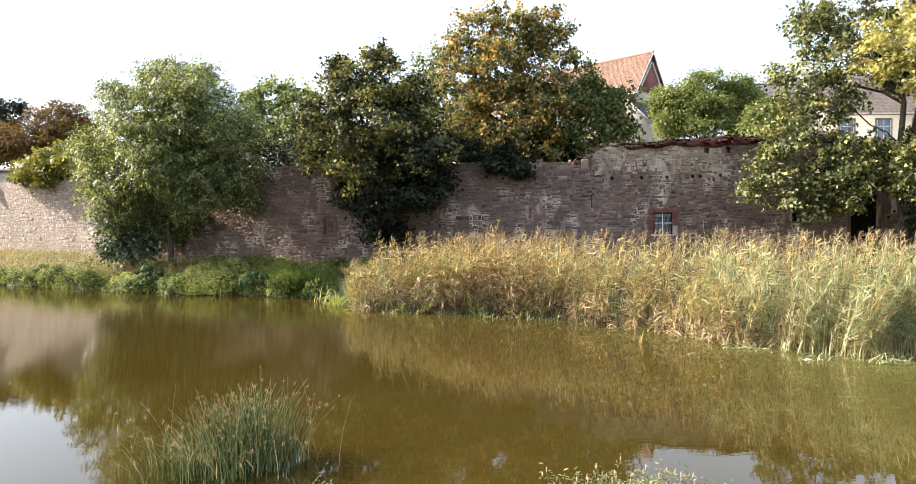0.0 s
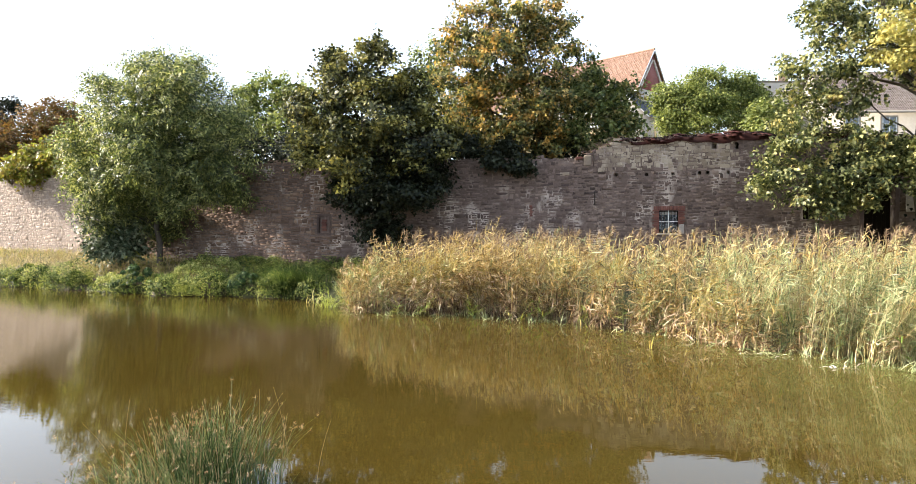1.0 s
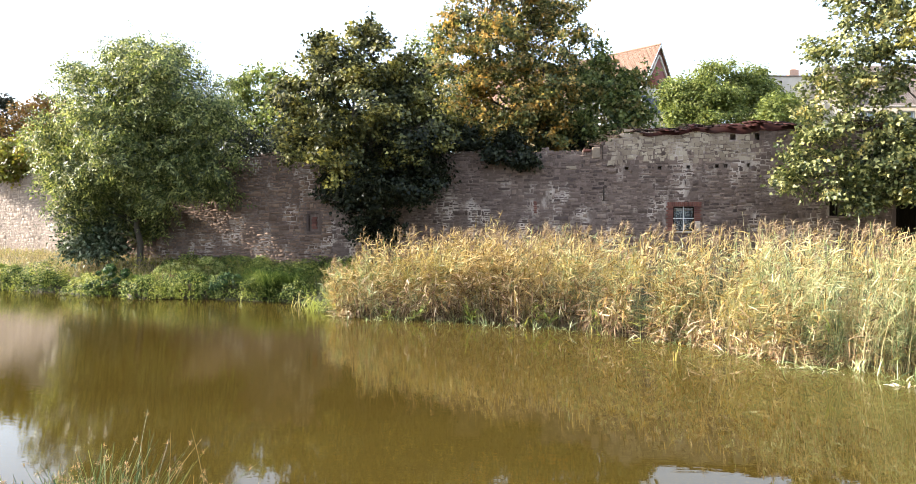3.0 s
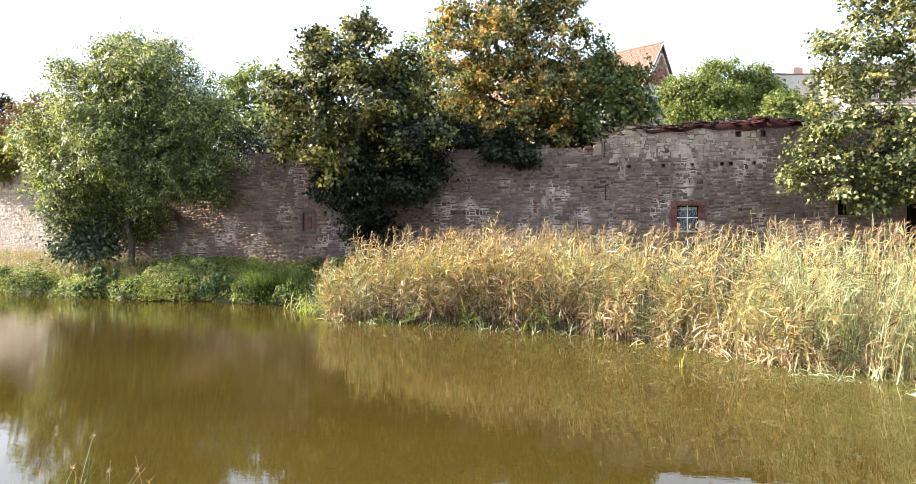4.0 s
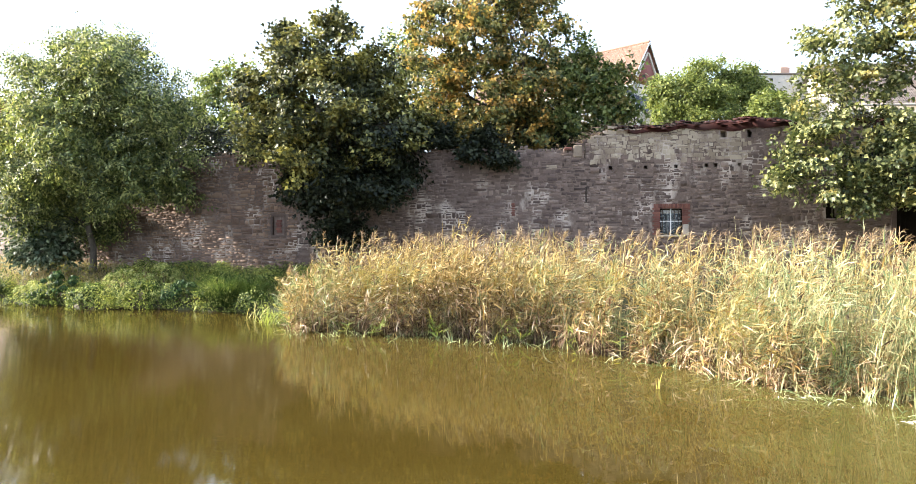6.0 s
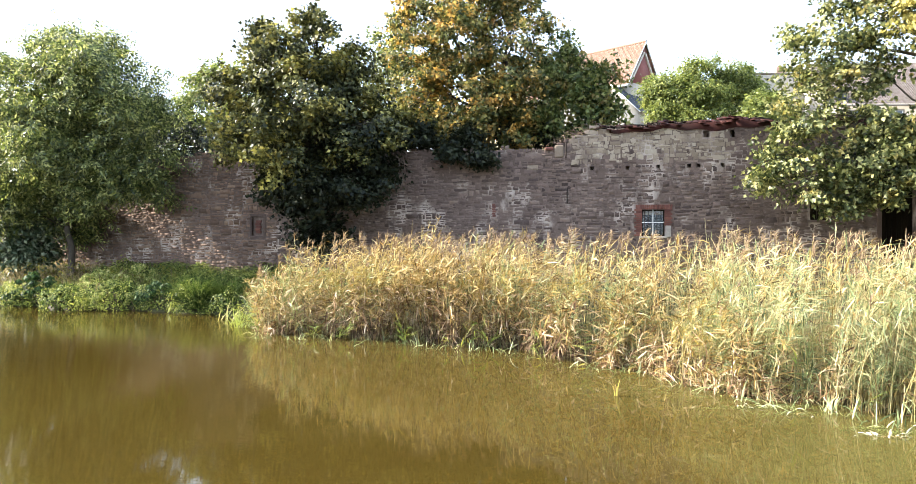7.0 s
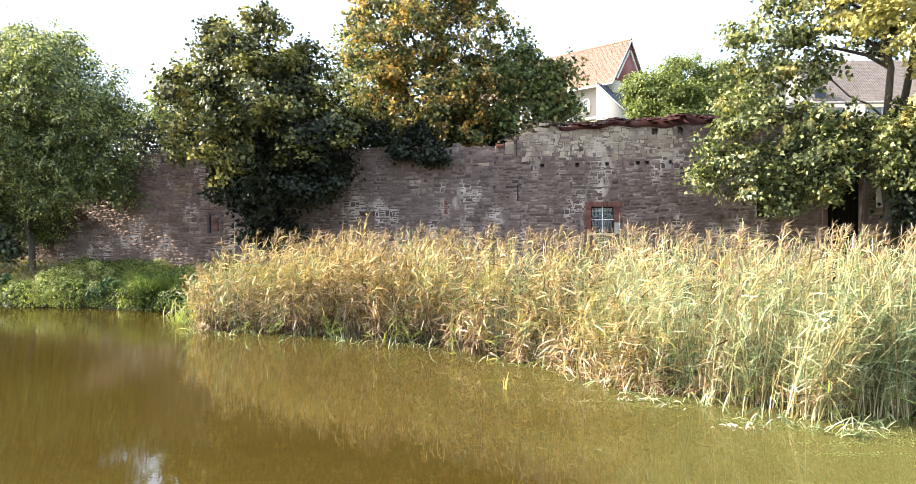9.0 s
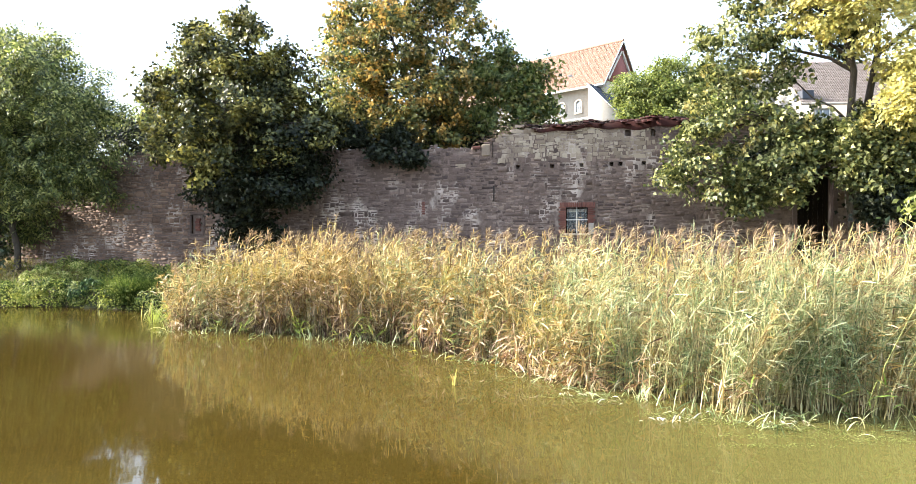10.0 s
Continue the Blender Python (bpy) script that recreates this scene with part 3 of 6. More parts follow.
def stone_rects(run, rng, keep_out, low=0.6, tall=(0.08, 0.19), wide=(0.12, 0.34)):
    """Rubble courses: rectangles (s0, s1, z0, z1) that leave the openings free."""
    out = []
    fields, s = [], 0.0
    while s < run.length:
        e = min(s + rng.uniform(0.5, 1.6), run.length)
        fields.append((s, e if run.length - e > 0.4 else run.length))
        s = fields[-1][1]
    for left, right in fields:
        out += field_rects(run, rng, keep_out, low - rng.uniform(0, 0.1), tall, wide, left, right)
    return np.array(out)


def field_rects(run, rng, keep_out, low, tall, wide, left, right):
    """The courses of one patch of the wall, laid by themselves so that the beds do not run through."""
    out = []
    z = low
    while z < 7.0:
        # larger, squarer blocks in the rebuilt upper band
        upper = z > 5.35 + 0.1 * math.sin(left * 3)
        h = rng.uniform(0.09, 0.2) if upper else rng.uniform(*tall) * (1.6 if rng.random() < 0.2 else 1.0)
        s = left - rng.uniform(-0.06, 0.1)
        while s < right - 0.05:
            w = min(wide[1] * 1.6, rng.lognormal(math.log(sum(wide) / 2.3), 0.5)) * (0.8 if upper else 1.0)
            w = max(w, 0.08)
            a, b = max(s, left - 0.06), min(s + w, right + rng.uniform(-0.03, 0.06))
            s += w
            if b - a < 0.06:
                continue
            x = run.at((a + b) / 2, 0)[0]
            if z + h * 0.6 > wall_top(x) or x < -36 or x > 24:
                continue
            zo = 0.035 * math.sin(a * 0.9) + rng.uniform(-0.03, 0.03)
            r = (a, b, z + zo, z + h + zo)
            if any(r[0] < o[1] and r[1] > o[0] and r[2] < o[3] and r[3] > o[2] for o in keep_out):
                if b - a > 0.2:
                    for half in ((a, (a + b) / 2, r[2], r[3]), ((a + b) / 2, b, r[2], r[3])):
                        if not any(half[0] < o[1] and half[1] > o[0] and half[2] < o[3] and half[3] > o[2] for o in keep_out):
                            out.append(half)
                continue
            # patches where old render still covers the stones
            smear = math.sin(x * 1.1 + 2.2 * z + 1) + math.sin(x * 2.3 - 1.7 * z) + 0.6 * math.sin(4.1 * x + 3.0 * z)
            if smear > 1.8 and x > -5.5 and not upper and rng.random() < 0.75:
                continue
            if rng.random() < 0.22 and h > 0.1:
                m = z + zo + h * rng.uniform(0.35, 0.65)
                out += [(a, b, r[2], m), (a, b, m, r[3])]
            else:
                out.append(r)
        z += h
    return out


def ring_of(rng, n, jitter):
    """Six corners of an uneven stone in the unit square, for n stones."""
    c = np.array([[-0.5, -0.5], [0.05, -0.5], [0.5, -0.5], [0.5, 0.5], [-0.05, 0.5], [-0.5, 0.5]])
    q = np.repeat(c[None], n, 0)
    q[:, [1, 4], 0] += rng.normal(0, 0.16, (n, 2))
    return q + rng.normal(0, 1, (n, 6, 2)) * jitter


HEX_SIDES = np.array([[a, (a + 1) % 6, 6 + (a + 1) % 6, 6 + a] for a in range(6)])
HEX_FACE = np.array([[6, 7, 8, 9, 10, 11]])


def stones_mesh(run, rects, rng, relief=1.0):
    """All these stones as one array: an uneven ring in the mortar and a smaller proud face."""
    n = len(rects)
    gap = 0.003 + 0.03 * rng.random(n) ** 2
    w, h = rects[:, 1] - rects[:, 0] - gap * 2, rects[:, 3] - rects[:, 2] - gap * 1.5
    c = np.stack([rects[:, :2].mean(1), rects[:, 2:].mean(1)], 1)[:, None]
    size = np.stack([np.maximum(w, 0.04), np.maximum(h, 0.03)], 1)[:, None]
    unit_ring = ring_of(rng, n, np.array([0.05, 0.11]))
    ring = c + unit_ring * size
    face = c + (unit_ring * (1 - rng.uniform(0.012, 0.03, (n, 1, 1)) / size) + rng.normal(0, 0.02, (n, 6, 2))) * size
    tilt = rng.normal(0, 0.011, (n, 1)) * unit_ring[:, :, 0] + rng.normal(0, 0.011, (n, 1)) * unit_ring[:, :, 1]
    proud = (rng.uniform(0.006, 0.026, (n, 1)) + tilt * 2 + rng.normal(0, 0.002, (n, 6))) * relief
    v = np.concatenate([run.at(ring[..., 0], ring[..., 1], -0.012), run.at(face[..., 0], face[..., 1], np.maximum(proud, 0.001))], 1)
    off = (np.arange(n) * 12)[:, None, None]
    return v.reshape(-1, 3), (HEX_SIDES[None] + off).reshape(-1, 4), (HEX_FACE[None] + off).reshape(-1, 6)


def unit_stone(rng):
    """One stone of unit size, for the stones that are pieces of their own."""
    q = ring_of(rng, 1, np.array([0.06, 0.11]))[0]
    flat = np.stack([q[:, 0], np.zeros(6), q[:, 1]], 1)
    mid = flat * [0.97, 0, 0.94] + [0, -0.75, 0] + rng.normal(0, [0.01, 0.08, 0.01], (6, 3))
    slope = rng.normal(0, 0.5, 2)
    face = flat * [0.86, 0, 0.8] + [0, -1.0, 0] + rng.normal(0, [0.02, 0.06, 0.02], (6, 3))
    face[:, 1] += q @ slope * 0.6
    f = np.concatenate([HEX_SIDES, HEX_SIDES + 6])
    return mesh_np("stone", np.concatenate([flat, mid, face]), f, HEX_FACE + 6)


RUNS = [WallRun(WALL_PTS[i], WALL_PTS[i + 1]) for i in range(len(WALL_PTS) - 1)]
BEND, MIDDLE, RIGHT, FAR_RIGHT = RUNS[3:7]


def span(run, x0, x1, z0, z1, depth):
    return (run.s_of(x0), run.s_of(x1), z0, z1, depth)


WINDOW = span(RIGHT, 8.76, 9.58, 2.72, 3.70, 0.34)
HOLES = [span(RIGHT, x - 0.07, x + 0.07, z - 0.07, z + 0.07, 0.3) for x, z in ((6.98, 5.26), (8.26, 5.26), (9.34, 5.28), (10.42, 5.30), (10.74, 5.30), (11.58, 5.31))]
NOTCHES = [span(RIGHT, 10.9, 11.12, 6.32, 6.56, 0.45), span(RIGHT, 11.82, 12.0, 6.3, 6.58, 0.45)]
SLOT = span(FAR_RIGHT, 14.5, 15.15, 3.3, 4.62, 0.4)
DOORWAY = span(FAR_RIGHT, 16.8, 17.95, 1.0, 4.75, 0.45)
NICHE = span(BEND, -6.62, -6.12, 2.72, 3.52, 0.08)
OPENINGS = {5: [WINDOW] + HOLES + NOTCHES, 6: [SLOT, DOORWAY], 3: [NICHE]}


def grow(o, m):
    return (o[0] - m, o[1] + m, o[2] - m, o[3] + m)


def build_wall():
    rng = np.random.default_rng(3)
    names = ["wall_far_west", "wall_west_end", "wall_west", "wall_bend", "wall_middle", "wall_east", "wall_far_east"]
    variants = [unit_stone(rng) for _ in range(14)]
    pale = [unit_stone(rng) for _ in range(10)]
    brown = [unit_stone(rng) for _ in range(10)]
    for me in brown:
        me.materials.append(STONE_MID_PIECE)
    for me in variants:
        me.materials.append(STONE_PIECE)
    for me in pale:
        me.materials.append(STONE_PALE)
    for k, run in enumerate(RUNS):
        ops = OPENINGS.get(k, [])
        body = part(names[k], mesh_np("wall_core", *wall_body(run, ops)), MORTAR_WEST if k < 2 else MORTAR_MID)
        tagged(body, "high weathered rubble-stone town wall with a ragged top", "wall", kind="structure")
        keep_out = [grow(o, 0.02) for o in ops]
        if k == 5:
            keep_out.append((WINDOW[0] - 0.22, WINDOW[1] + 0.22, WINDOW[2] - 0.02, WINDOW[3] + 0.17))
        rects = stone_rects(run, rng, keep_out, tall=(0.08, 0.18) if k < 2 else (0.055, 0.14), wide=(0.12, 0.34) if k < 2 else (0.13, 0.4))
        if not len(rects):
            continue
        cx = run.at((rects[:, 0] + rects[:, 1]) / 2, 0)[:, 0]
        cz = (rects[:, 2] + rects[:, 3]) / 2
        near = {4: (cx > 0.3) & (cx < 5.2) & (cz > 2.9), 5: (cx > 6.2) & (cx < 12.0) & (cz > 3.0), 6: (cx > 12.0) & (cx < 15.5) & (cz > 3.2)}.get(k)
        single = np.zeros(len(rects), bool)
        if near is not None:
            picked = [i for i in np.argsort(-cz) if near[i]][:300]
            single[picked] = True
            turn = run.turn()
            for i in picked:
                s0, s1, z0, z1 = rects[i]
                if k == 5:
                    top = cz[i] > 5.5 + rng.normal(0, 0.3)
                    me = (pale if top or rng.random() < 0.12 else variants)[rng.integers(0, 10)]
                else:
                    me = brown[rng.integers(0, 10)]
                ob = new("stone", me)
                ob.parent = body
                x, y, z = run.at((s0 + s1) / 2, cz[i], -0.01)
                g = 0.006 + 0.03 * rng.random() ** 2
                ob.matrix_basis = pose(x, y, z, 0, rng.normal(0, 1.2), turn) @ Matrix.Diagonal((s1 - s0 - g, rng.uniform(0.014, 0.032), z1 - z0 - g, 1))
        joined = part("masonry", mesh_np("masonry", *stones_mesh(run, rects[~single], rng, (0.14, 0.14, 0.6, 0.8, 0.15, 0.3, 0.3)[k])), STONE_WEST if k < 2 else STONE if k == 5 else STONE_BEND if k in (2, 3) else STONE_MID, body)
        tagged(joined, kind="stuff")


build_wall()


# ---- window, door and marks in the wall ----
def wall_pose(run, s, z, d):
    x, y, zz = run.at(s, z, d)
    return pose(float(x), float(y), float(zz), 0, 0, run.turn())


def build_window():
    s0, s1, z0, z1, _ = WINDOW
    w, h = s1 - s0, z1 - z0
    top = new("window_1")
    top.matrix_basis = wall_pose(RIGHT, (s0 + s1) / 2, z0, 0)
    tagged(top, "small barred window with white cross bars and red brick surround", "window", kind="structure")
    bar = 0.05
    frame_bm = bmesh.new()
    for size, at in (((w, 0.06, bar), (0, 0.12, bar / 2)), ((w, 0.06, bar), (0, 0.12, h - bar / 2)),
                     ((bar, 0.06, h), (-w / 2 + bar / 2, 0.12, h / 2)), ((bar, 0.06, h), (w / 2 - bar / 2, 0.12, h / 2))):
        bevel_box(size, at, 0.006, bm=frame_bm)
    part("window_frame", frame_bm, DARK_WOOD_SHADE, top)
    cross = bevel_box((0.03, 0.04, h), (0.0, 0.07, h / 2), 0.005)
    bevel_box((w, 0.04, 0.03), (0, 0.07, h * 0.52), 0.005, bm=cross)
    part("glazing_bar", cross, GREY_PAINT, top, "white painted cross bars")
    for x in (-w * 0.25, w * 0.25):
        for za, zb in ((0.05, h * 0.53), (h * 0.57, h - 0.05)):
            part("pane", bevel_box((w / 2 - 0.05, 0.006, zb - za), (x, 0.13, (za + zb) / 2), 0), GLASS, top).visible_shadow = False
    for x in (-0.3, -0.17, 0.14, 0.28):
        part("iron_bar", mesh_np("iron_bar", *tube([(x, 0.035, 0), (x, 0.035, h * 0.5), (x, 0.035, h)], [0.009] * 3, 6)), IRON, top)
    folds = np.linspace(-w / 2 + 0.04, w / 2 - 0.04, 33)
    depth = 0.24 + 0.02 * np.sin(folds * 42)
    v = np.concatenate([np.stack([folds, depth, np.full(33, zz)], 1) for zz in (0.03, h * 0.82)])
    f = np.array([[i, i + 1, 34 + i, 33 + i] for i in range(32)])
    part("curtain", mesh_np("curtain", v, f), CLOTH, top, "grey pleated curtain behind the glass", smooth=True)
    part("window_sill", bevel_box((w + 0.16, 0.16, 0.07), (0.0, -0.02, -0.035), 0.012), GREY_STONE, top)
    part("jamb_stone", bevel_box((0.2, 0.1, 0.42), (w / 2 + 0.12, -0.005, 0.18), 0.02), GREY_STONE, top, "pale dressed jamb stone")
    rng = np.random.default_rng(5)
    flat = bevel_box((0.235, 0.09, 0.066), (0, 0, 0), 0.006)
    flat_me = bpy.data.meshes.new("brick")
    flat.to_mesh(flat_me)
    flat.free()
    flat_me.materials.append(BRICK)
    n = int(h / 0.078)
    for side in (-1, 1):
        for i in range(n + 1):
            zb = 0.035 + i * 0.078
            if side == 1 and zb < 0.42:
                continue
            if zb > h:
                continue
            ob = part("brick", flat_me, None, top)
            long = 0.115 if i % 2 else 0.15
            ob.matrix_basis = pose(side * (w / 2 + long * 0.82), 0.012 - rng.uniform(0, 0.02), zb, rng.normal(0, 1), rng.normal(0, 1.5), 0) @ Matrix.Diagonal((long / 0.118 * 0.92, 1, 1, 1))
    m = int((w + 0.42) / 0.077)
    for i in range(m + 1):
        x = -(w + 0.42) / 2 + 0.035 + i * 0.077
        ob = part("brick", flat_me, None, top)
        ob.matrix_basis = pose(x, 0.01 - rng.uniform(0, 0.02), h + 0.095, 0, 90 + x * 14 + rng.normal(0, 1.5), 0) @ Matrix.Diagonal((0.75, 1, 1, 1))
    return top


build_window()


def build_openings():
    """The dark doorway and slot under the sycamore, the blocked niche, anchors and plates."""
    s0, s1, z0, z1, _ = DOORWAY
    w, h = s1 - s0, z1 - z0
    door = new("door_1")
    door.matrix_basis = wall_pose(FAR_RIGHT, (s0 + s1) / 2, z0, 0)
    tagged(door, "near-black plank panel standing for the shade in a brick-framed doorway", "door", kind="structure")
    n = 7
    for i in range(n):
        # Planks are added near black to paint the doorway's shade.
        part("plank", bevel_box((w / n - 0.012, 0.04, h - 0.1), (-w / 2 + (i + 0.5) * w / n, 0.4, h / 2), 0.006), DARK_WOOD_SHADE, door)
    part("lintel", bevel_box((w + 0.5, 0.22, 0.2), (0, 0.06, h + 0.1), 0.015), DARK_WOOD_SHADE, door)
    for side in (-1, 1):
        part("jamb", bevel_box((0.16, 0.14, h), (side * (w / 2 + 0.08), 0.01, h / 2), 0.015), STONE_MID_PIECE, door, "dark dressed stone jamb")
    s0, s1, z0, z1, _ = SLOT
    w, h = s1 - s0, z1 - z0
    slot = new("window_2")
    slot.matrix_basis = wall_pose(FAR_RIGHT, (s0 + s1) / 2, z0, 0)
    tagged(slot, "unglazed dark window hole with a wooden frame", "window", kind="structure")
    fr = bmesh.new()
    for size, at in (((w, 0.08, 0.06), (0, 0.2, 0.03)), ((w, 0.08, 0.06), (0, 0.2, h - 0.03)), ((0.06, 0.08, h), (-w / 2 + 0.03, 0.2, h / 2)), ((0.06, 0.08, h), (w / 2 - 0.03, 0.2, h / 2)), ((0.05, 0.06, h), (0, 0.2, h / 2))):
        bevel_box(size, at, 0.006, bm=fr)
    part("window_frame", fr, DARK_WOOD_SHADE, slot)
    part("shutter", bevel_box((w / 2 - 0.06, 0.03, h - 0.12), (-w / 4, 0.3, h / 2), 0.006), DARK_WOOD_SHADE, slot)
    part("window_sill", bevel_box((w + 0.2, 0.16, 0.09), (0, 0.0, -0.045), 0.015), STONE_MID_PIECE, slot)

    s0, s1, z0, z1, _ = NICHE
    w, h = s1 - s0, z1 - z0
    niche = new("window_3")
    niche.matrix_basis = wall_pose(BEND, (s0 + s1) / 2, z0, 0)
    tagged(niche, "small bricked-up niche in a dressed stone frame", "niche", kind="structure")
    for size, at in (((w + 0.24, 0.12, 0.14), (0, 0.0, h + 0.07)), ((w + 0.24, 0.12, 0.12), (0, 0.0, -0.06)), ((0.12, 0.12, h), (-w / 2 - 0.06, 0.0, h / 2)), ((0.12, 0.12, h), (w / 2 + 0.06, 0.0, h / 2))):
        part("frame_stone", bevel_box(size, (at[0], 0.045, at[2]), 0.02), STONE_MID_PIECE, niche)
    for i in range(5):
        part("brick", bevel_box((0.24, 0.1, 0.1), (0.02 * (-1) ** i, 0.08, 0.16 + i * 0.11), 0.01), BRICK, niche)

    for x, za, zb in ((6.03, 5.64, 6.26), (6.08, 3.95, 4.55)):
        a = new("wall_anchor")
        a.matrix_basis = wall_pose(RIGHT, RIGHT.s_of(x), za, 0.05)
        tagged(a, "rusted vertical iron wall anchor bar on stone", "wall anchor", group="wall anchors")
        part("bar", bevel_box((0.055, 0.05, zb - za), (0, 0, (zb - za) / 2), 0.01), IRON, a)
        part("bolt", mesh_np("bolt", *tube([(0, -0.05, (zb - za) / 2), (0, -0.02, (zb - za) / 2), (0, 0.06, (zb - za) / 2)], [0.001, 0.03, 0.03], 6)), IRON, a)
    block = part("terracotta_block", bevel_box((0.3, 0.2, 0.12), (0, 0, 0), 0.02), BRICK)
    block.matrix_basis = wall_pose(RIGHT, RIGHT.s_of(5.42), float(wall_top(5.42)) - 0.03, -0.02)
    tagged(block, "loose red clay block on the broken wall top", "block")
    big = part("ashlar_block", bevel_box((0.34, 0.2, 0.46), (0, 0, 0), 0.03), STONE_PALE)
    big.matrix_basis = wall_pose(RIGHT, RIGHT.s_of(5.78), 5.92, -0.055)
    tagged(big, "large pale dressed stone set upright in the wall", "stone block")
    och = part("ashlar_block", bevel_box((0.44, 0.2, 0.18), (0, 0, 0), 0.03), STONE_PALE)
    och.matrix_basis = wall_pose(MIDDLE, MIDDLE.s_of(4.8), 5.32, -0.078)
    tagged(och, "pale dressed sandstone block in the rubble wall", "stone block")
    for i in range(6):
        bk = part("brick", bevel_box((0.13, 0.2, 0.07), (0, 0, 0), 0.01), BRICK, bpy.data.objects["wall_middle"])
        bk.matrix_basis = wall_pose(MIDDLE, MIDDLE.s_of(3.35) + 0.01 * (-1) ** i, 3.5 + i * 0.085, -0.07)
    plate = part("shutter_plate", bevel_box((0.42, 0.05, 0.7), (0, 0, 0), 0.01), GREY_STONE)
    plate.matrix_basis = wall_pose(FAR_RIGHT, FAR_RIGHT.s_of(18.55), 3.95, 0.04)
    tagged(plate, "small grey stone panel fixed on the shaded wall", "panel")


build_openings()


def build_coping():
    """The remains of a clay tile roof on the wall's top: sagging rows of loose curved tiles on rotten battens."""
    rng = np.random.default_rng(11)
    cop = new("tile_coping")
    tagged(cop, "collapsed dark red clay tile coping sagging on the wall top", "tile roof")
    arc = np.linspace(-1, 1, 6)
    prof = np.stack([arc * 0.105, 0.016 * np.cos(arc * 1.5)], 1)
    vs = []
    for y, sc in ((-0.2, 1.0), (0.2, 0.88)):
        for dz in (0, -0.012):
            vs.append(np.stack([prof[:, 0] * sc, np.full(6, y), prof[:, 1] * sc + dz], 1))
    v = np.concatenate(vs)
    f = []
    for i in range(5):
        f += [[i, i + 1, 13 + i, 12 + i], [7 + i, 6 + i, 18 + i, 19 + i], [i + 1, i, 6 + i, 7 + i], [12 + i, 13 + i, 19 + i, 18 + i]]
    f += [[0, 12, 18, 6], [17, 5, 11, 23]]
    tile = mesh_np("tile", v, np.array(f))
    tile.materials.append(TILE_OLD)
    for run, x0, x1 in ((RIGHT, 7.2, 12.0), (FAR_RIGHT, 12.0, 16.5)):
        for row in range(4):
            s = run.s_of(x0)
            while s < run.s_of(x1):
                x = run.at(s, 0)[0]
                hump = 0.14 * max(0.0, 1 - ((x - 11.2) / 2.2) ** 2) + 0.05 * math.sin(x * 1.7)
                thin = 1.0 if x > 9.3 else 0.65
                if rng.random() < thin * (0.9 if row else 0.6):
                    z = float(wall_top(x)) + 0.02 + row * 0.06 + hump + rng.normal(0, 0.018) - (0.1 * rng.random() if row == 0 else 0)
                    p = run.at(s, z, 0.10 - row * 0.26 + rng.normal(0, 0.06))
                    ob = part("tile", tile, None, cop)
                    ob.matrix_basis = pose(*p, 14 + rng.normal(0, 5), rng.normal(0, 5), run.turn() + rng.normal(0, 5))
                s += 0.19 + rng.uniform(-0.01, 0.02)
        sa, sb = run.s_of(x0), run.s_of(x1)
        for d, dz in ((-0.02, -0.02), (-0.35, 0.1), (-0.7, 0.2)):
            pts = [run.at(sa + (sb - sa) * u, float(wall_top(run.at(sa + (sb - sa) * u, 0)[0])) + dz + 0.03 * math.sin(7 * u) + 0.12 * max(0.0, 1 - ((float(run.at(sa + (sb - sa) * u, 0)[0]) - 11.2) / 2.2) ** 2), d) for u in np.linspace(0, 1, 14)]
            part("batten", mesh_np("batten", *tube(pts, [0.04] * 14, 5)), DARK_WOOD_SHADE, cop)
    # rotten boards under the tiles
    for run, x0, x1 in ((RIGHT, 7.6, 12.0), (FAR_RIGHT, 12.0, 16.5)):
        xs = np.linspace(x0, x1, 22)
        lift = np.array([0.02 + 0.15 * max(0.0, 1 - ((x - 11.2) / 2.2) ** 2) + 0.04 * math.sin(x * 1.7) + rng.normal(0, 0.012) for x in xs])
        zt = wall_top(xs)
        s = np.array([run.s_of(x) for x in xs])
        rows = [run.at(s, zt - 0.13, 0.045), run.at(s, zt + lift - 0.02, 0.05), run.at(s, zt + lift + 0.16, -0.75), run.at(s, zt - 0.13, -0.75)]
        n = len(xs)
        f = [[r * n + i, r * n + i + 1, (r + 1) * n + i + 1, (r + 1) * n + i] for r in range(3) for i in range(n - 1)]
        f += [[0, n, 2 * n, 3 * n], [4 * n - 1, 3 * n - 1, 2 * n - 1, n - 1]]
        part("sagging_board", mesh_np("sagging_board", np.concatenate(rows), np.array(f)), TILE_OLD, cop, "rotten dark red board")
    chim = bevel_box((0.3, 0.3, 0.3), (0, 0, 0), 0.02)
    pier = part("brick_pier", chim, BRICK)
    pier.matrix_basis = wall_pose(RIGHT, RIGHT.s_of(11.93), float(wall_top(11.9)) + 0.05, -0.16)
    tagged(pier, "stub of red brickwork under the tiles", "brick pier")
    # dry creeper stems over the broken end
    pieces = []
    for _ in range(150):
        x = rng.uniform(5.6, 10.2)
        s = RIGHT.s_of(x)
        z = float(wall_top(x)) + 0.02
        p = [RIGHT.at(s, z, rng.uniform(-0.6, 0.06))]
        a = rng.uniform(-1, 1)
        for k in range(4):
            p.append(p[-1] + np.array([rng.normal(a * 0.12, 0.1), rng.normal(0, 0.06), rng.normal(0.05 - 0.03 * k, 0.06)]))
        pieces.append(tube(p, np.linspace(0.012, 0.004, 5), 3))
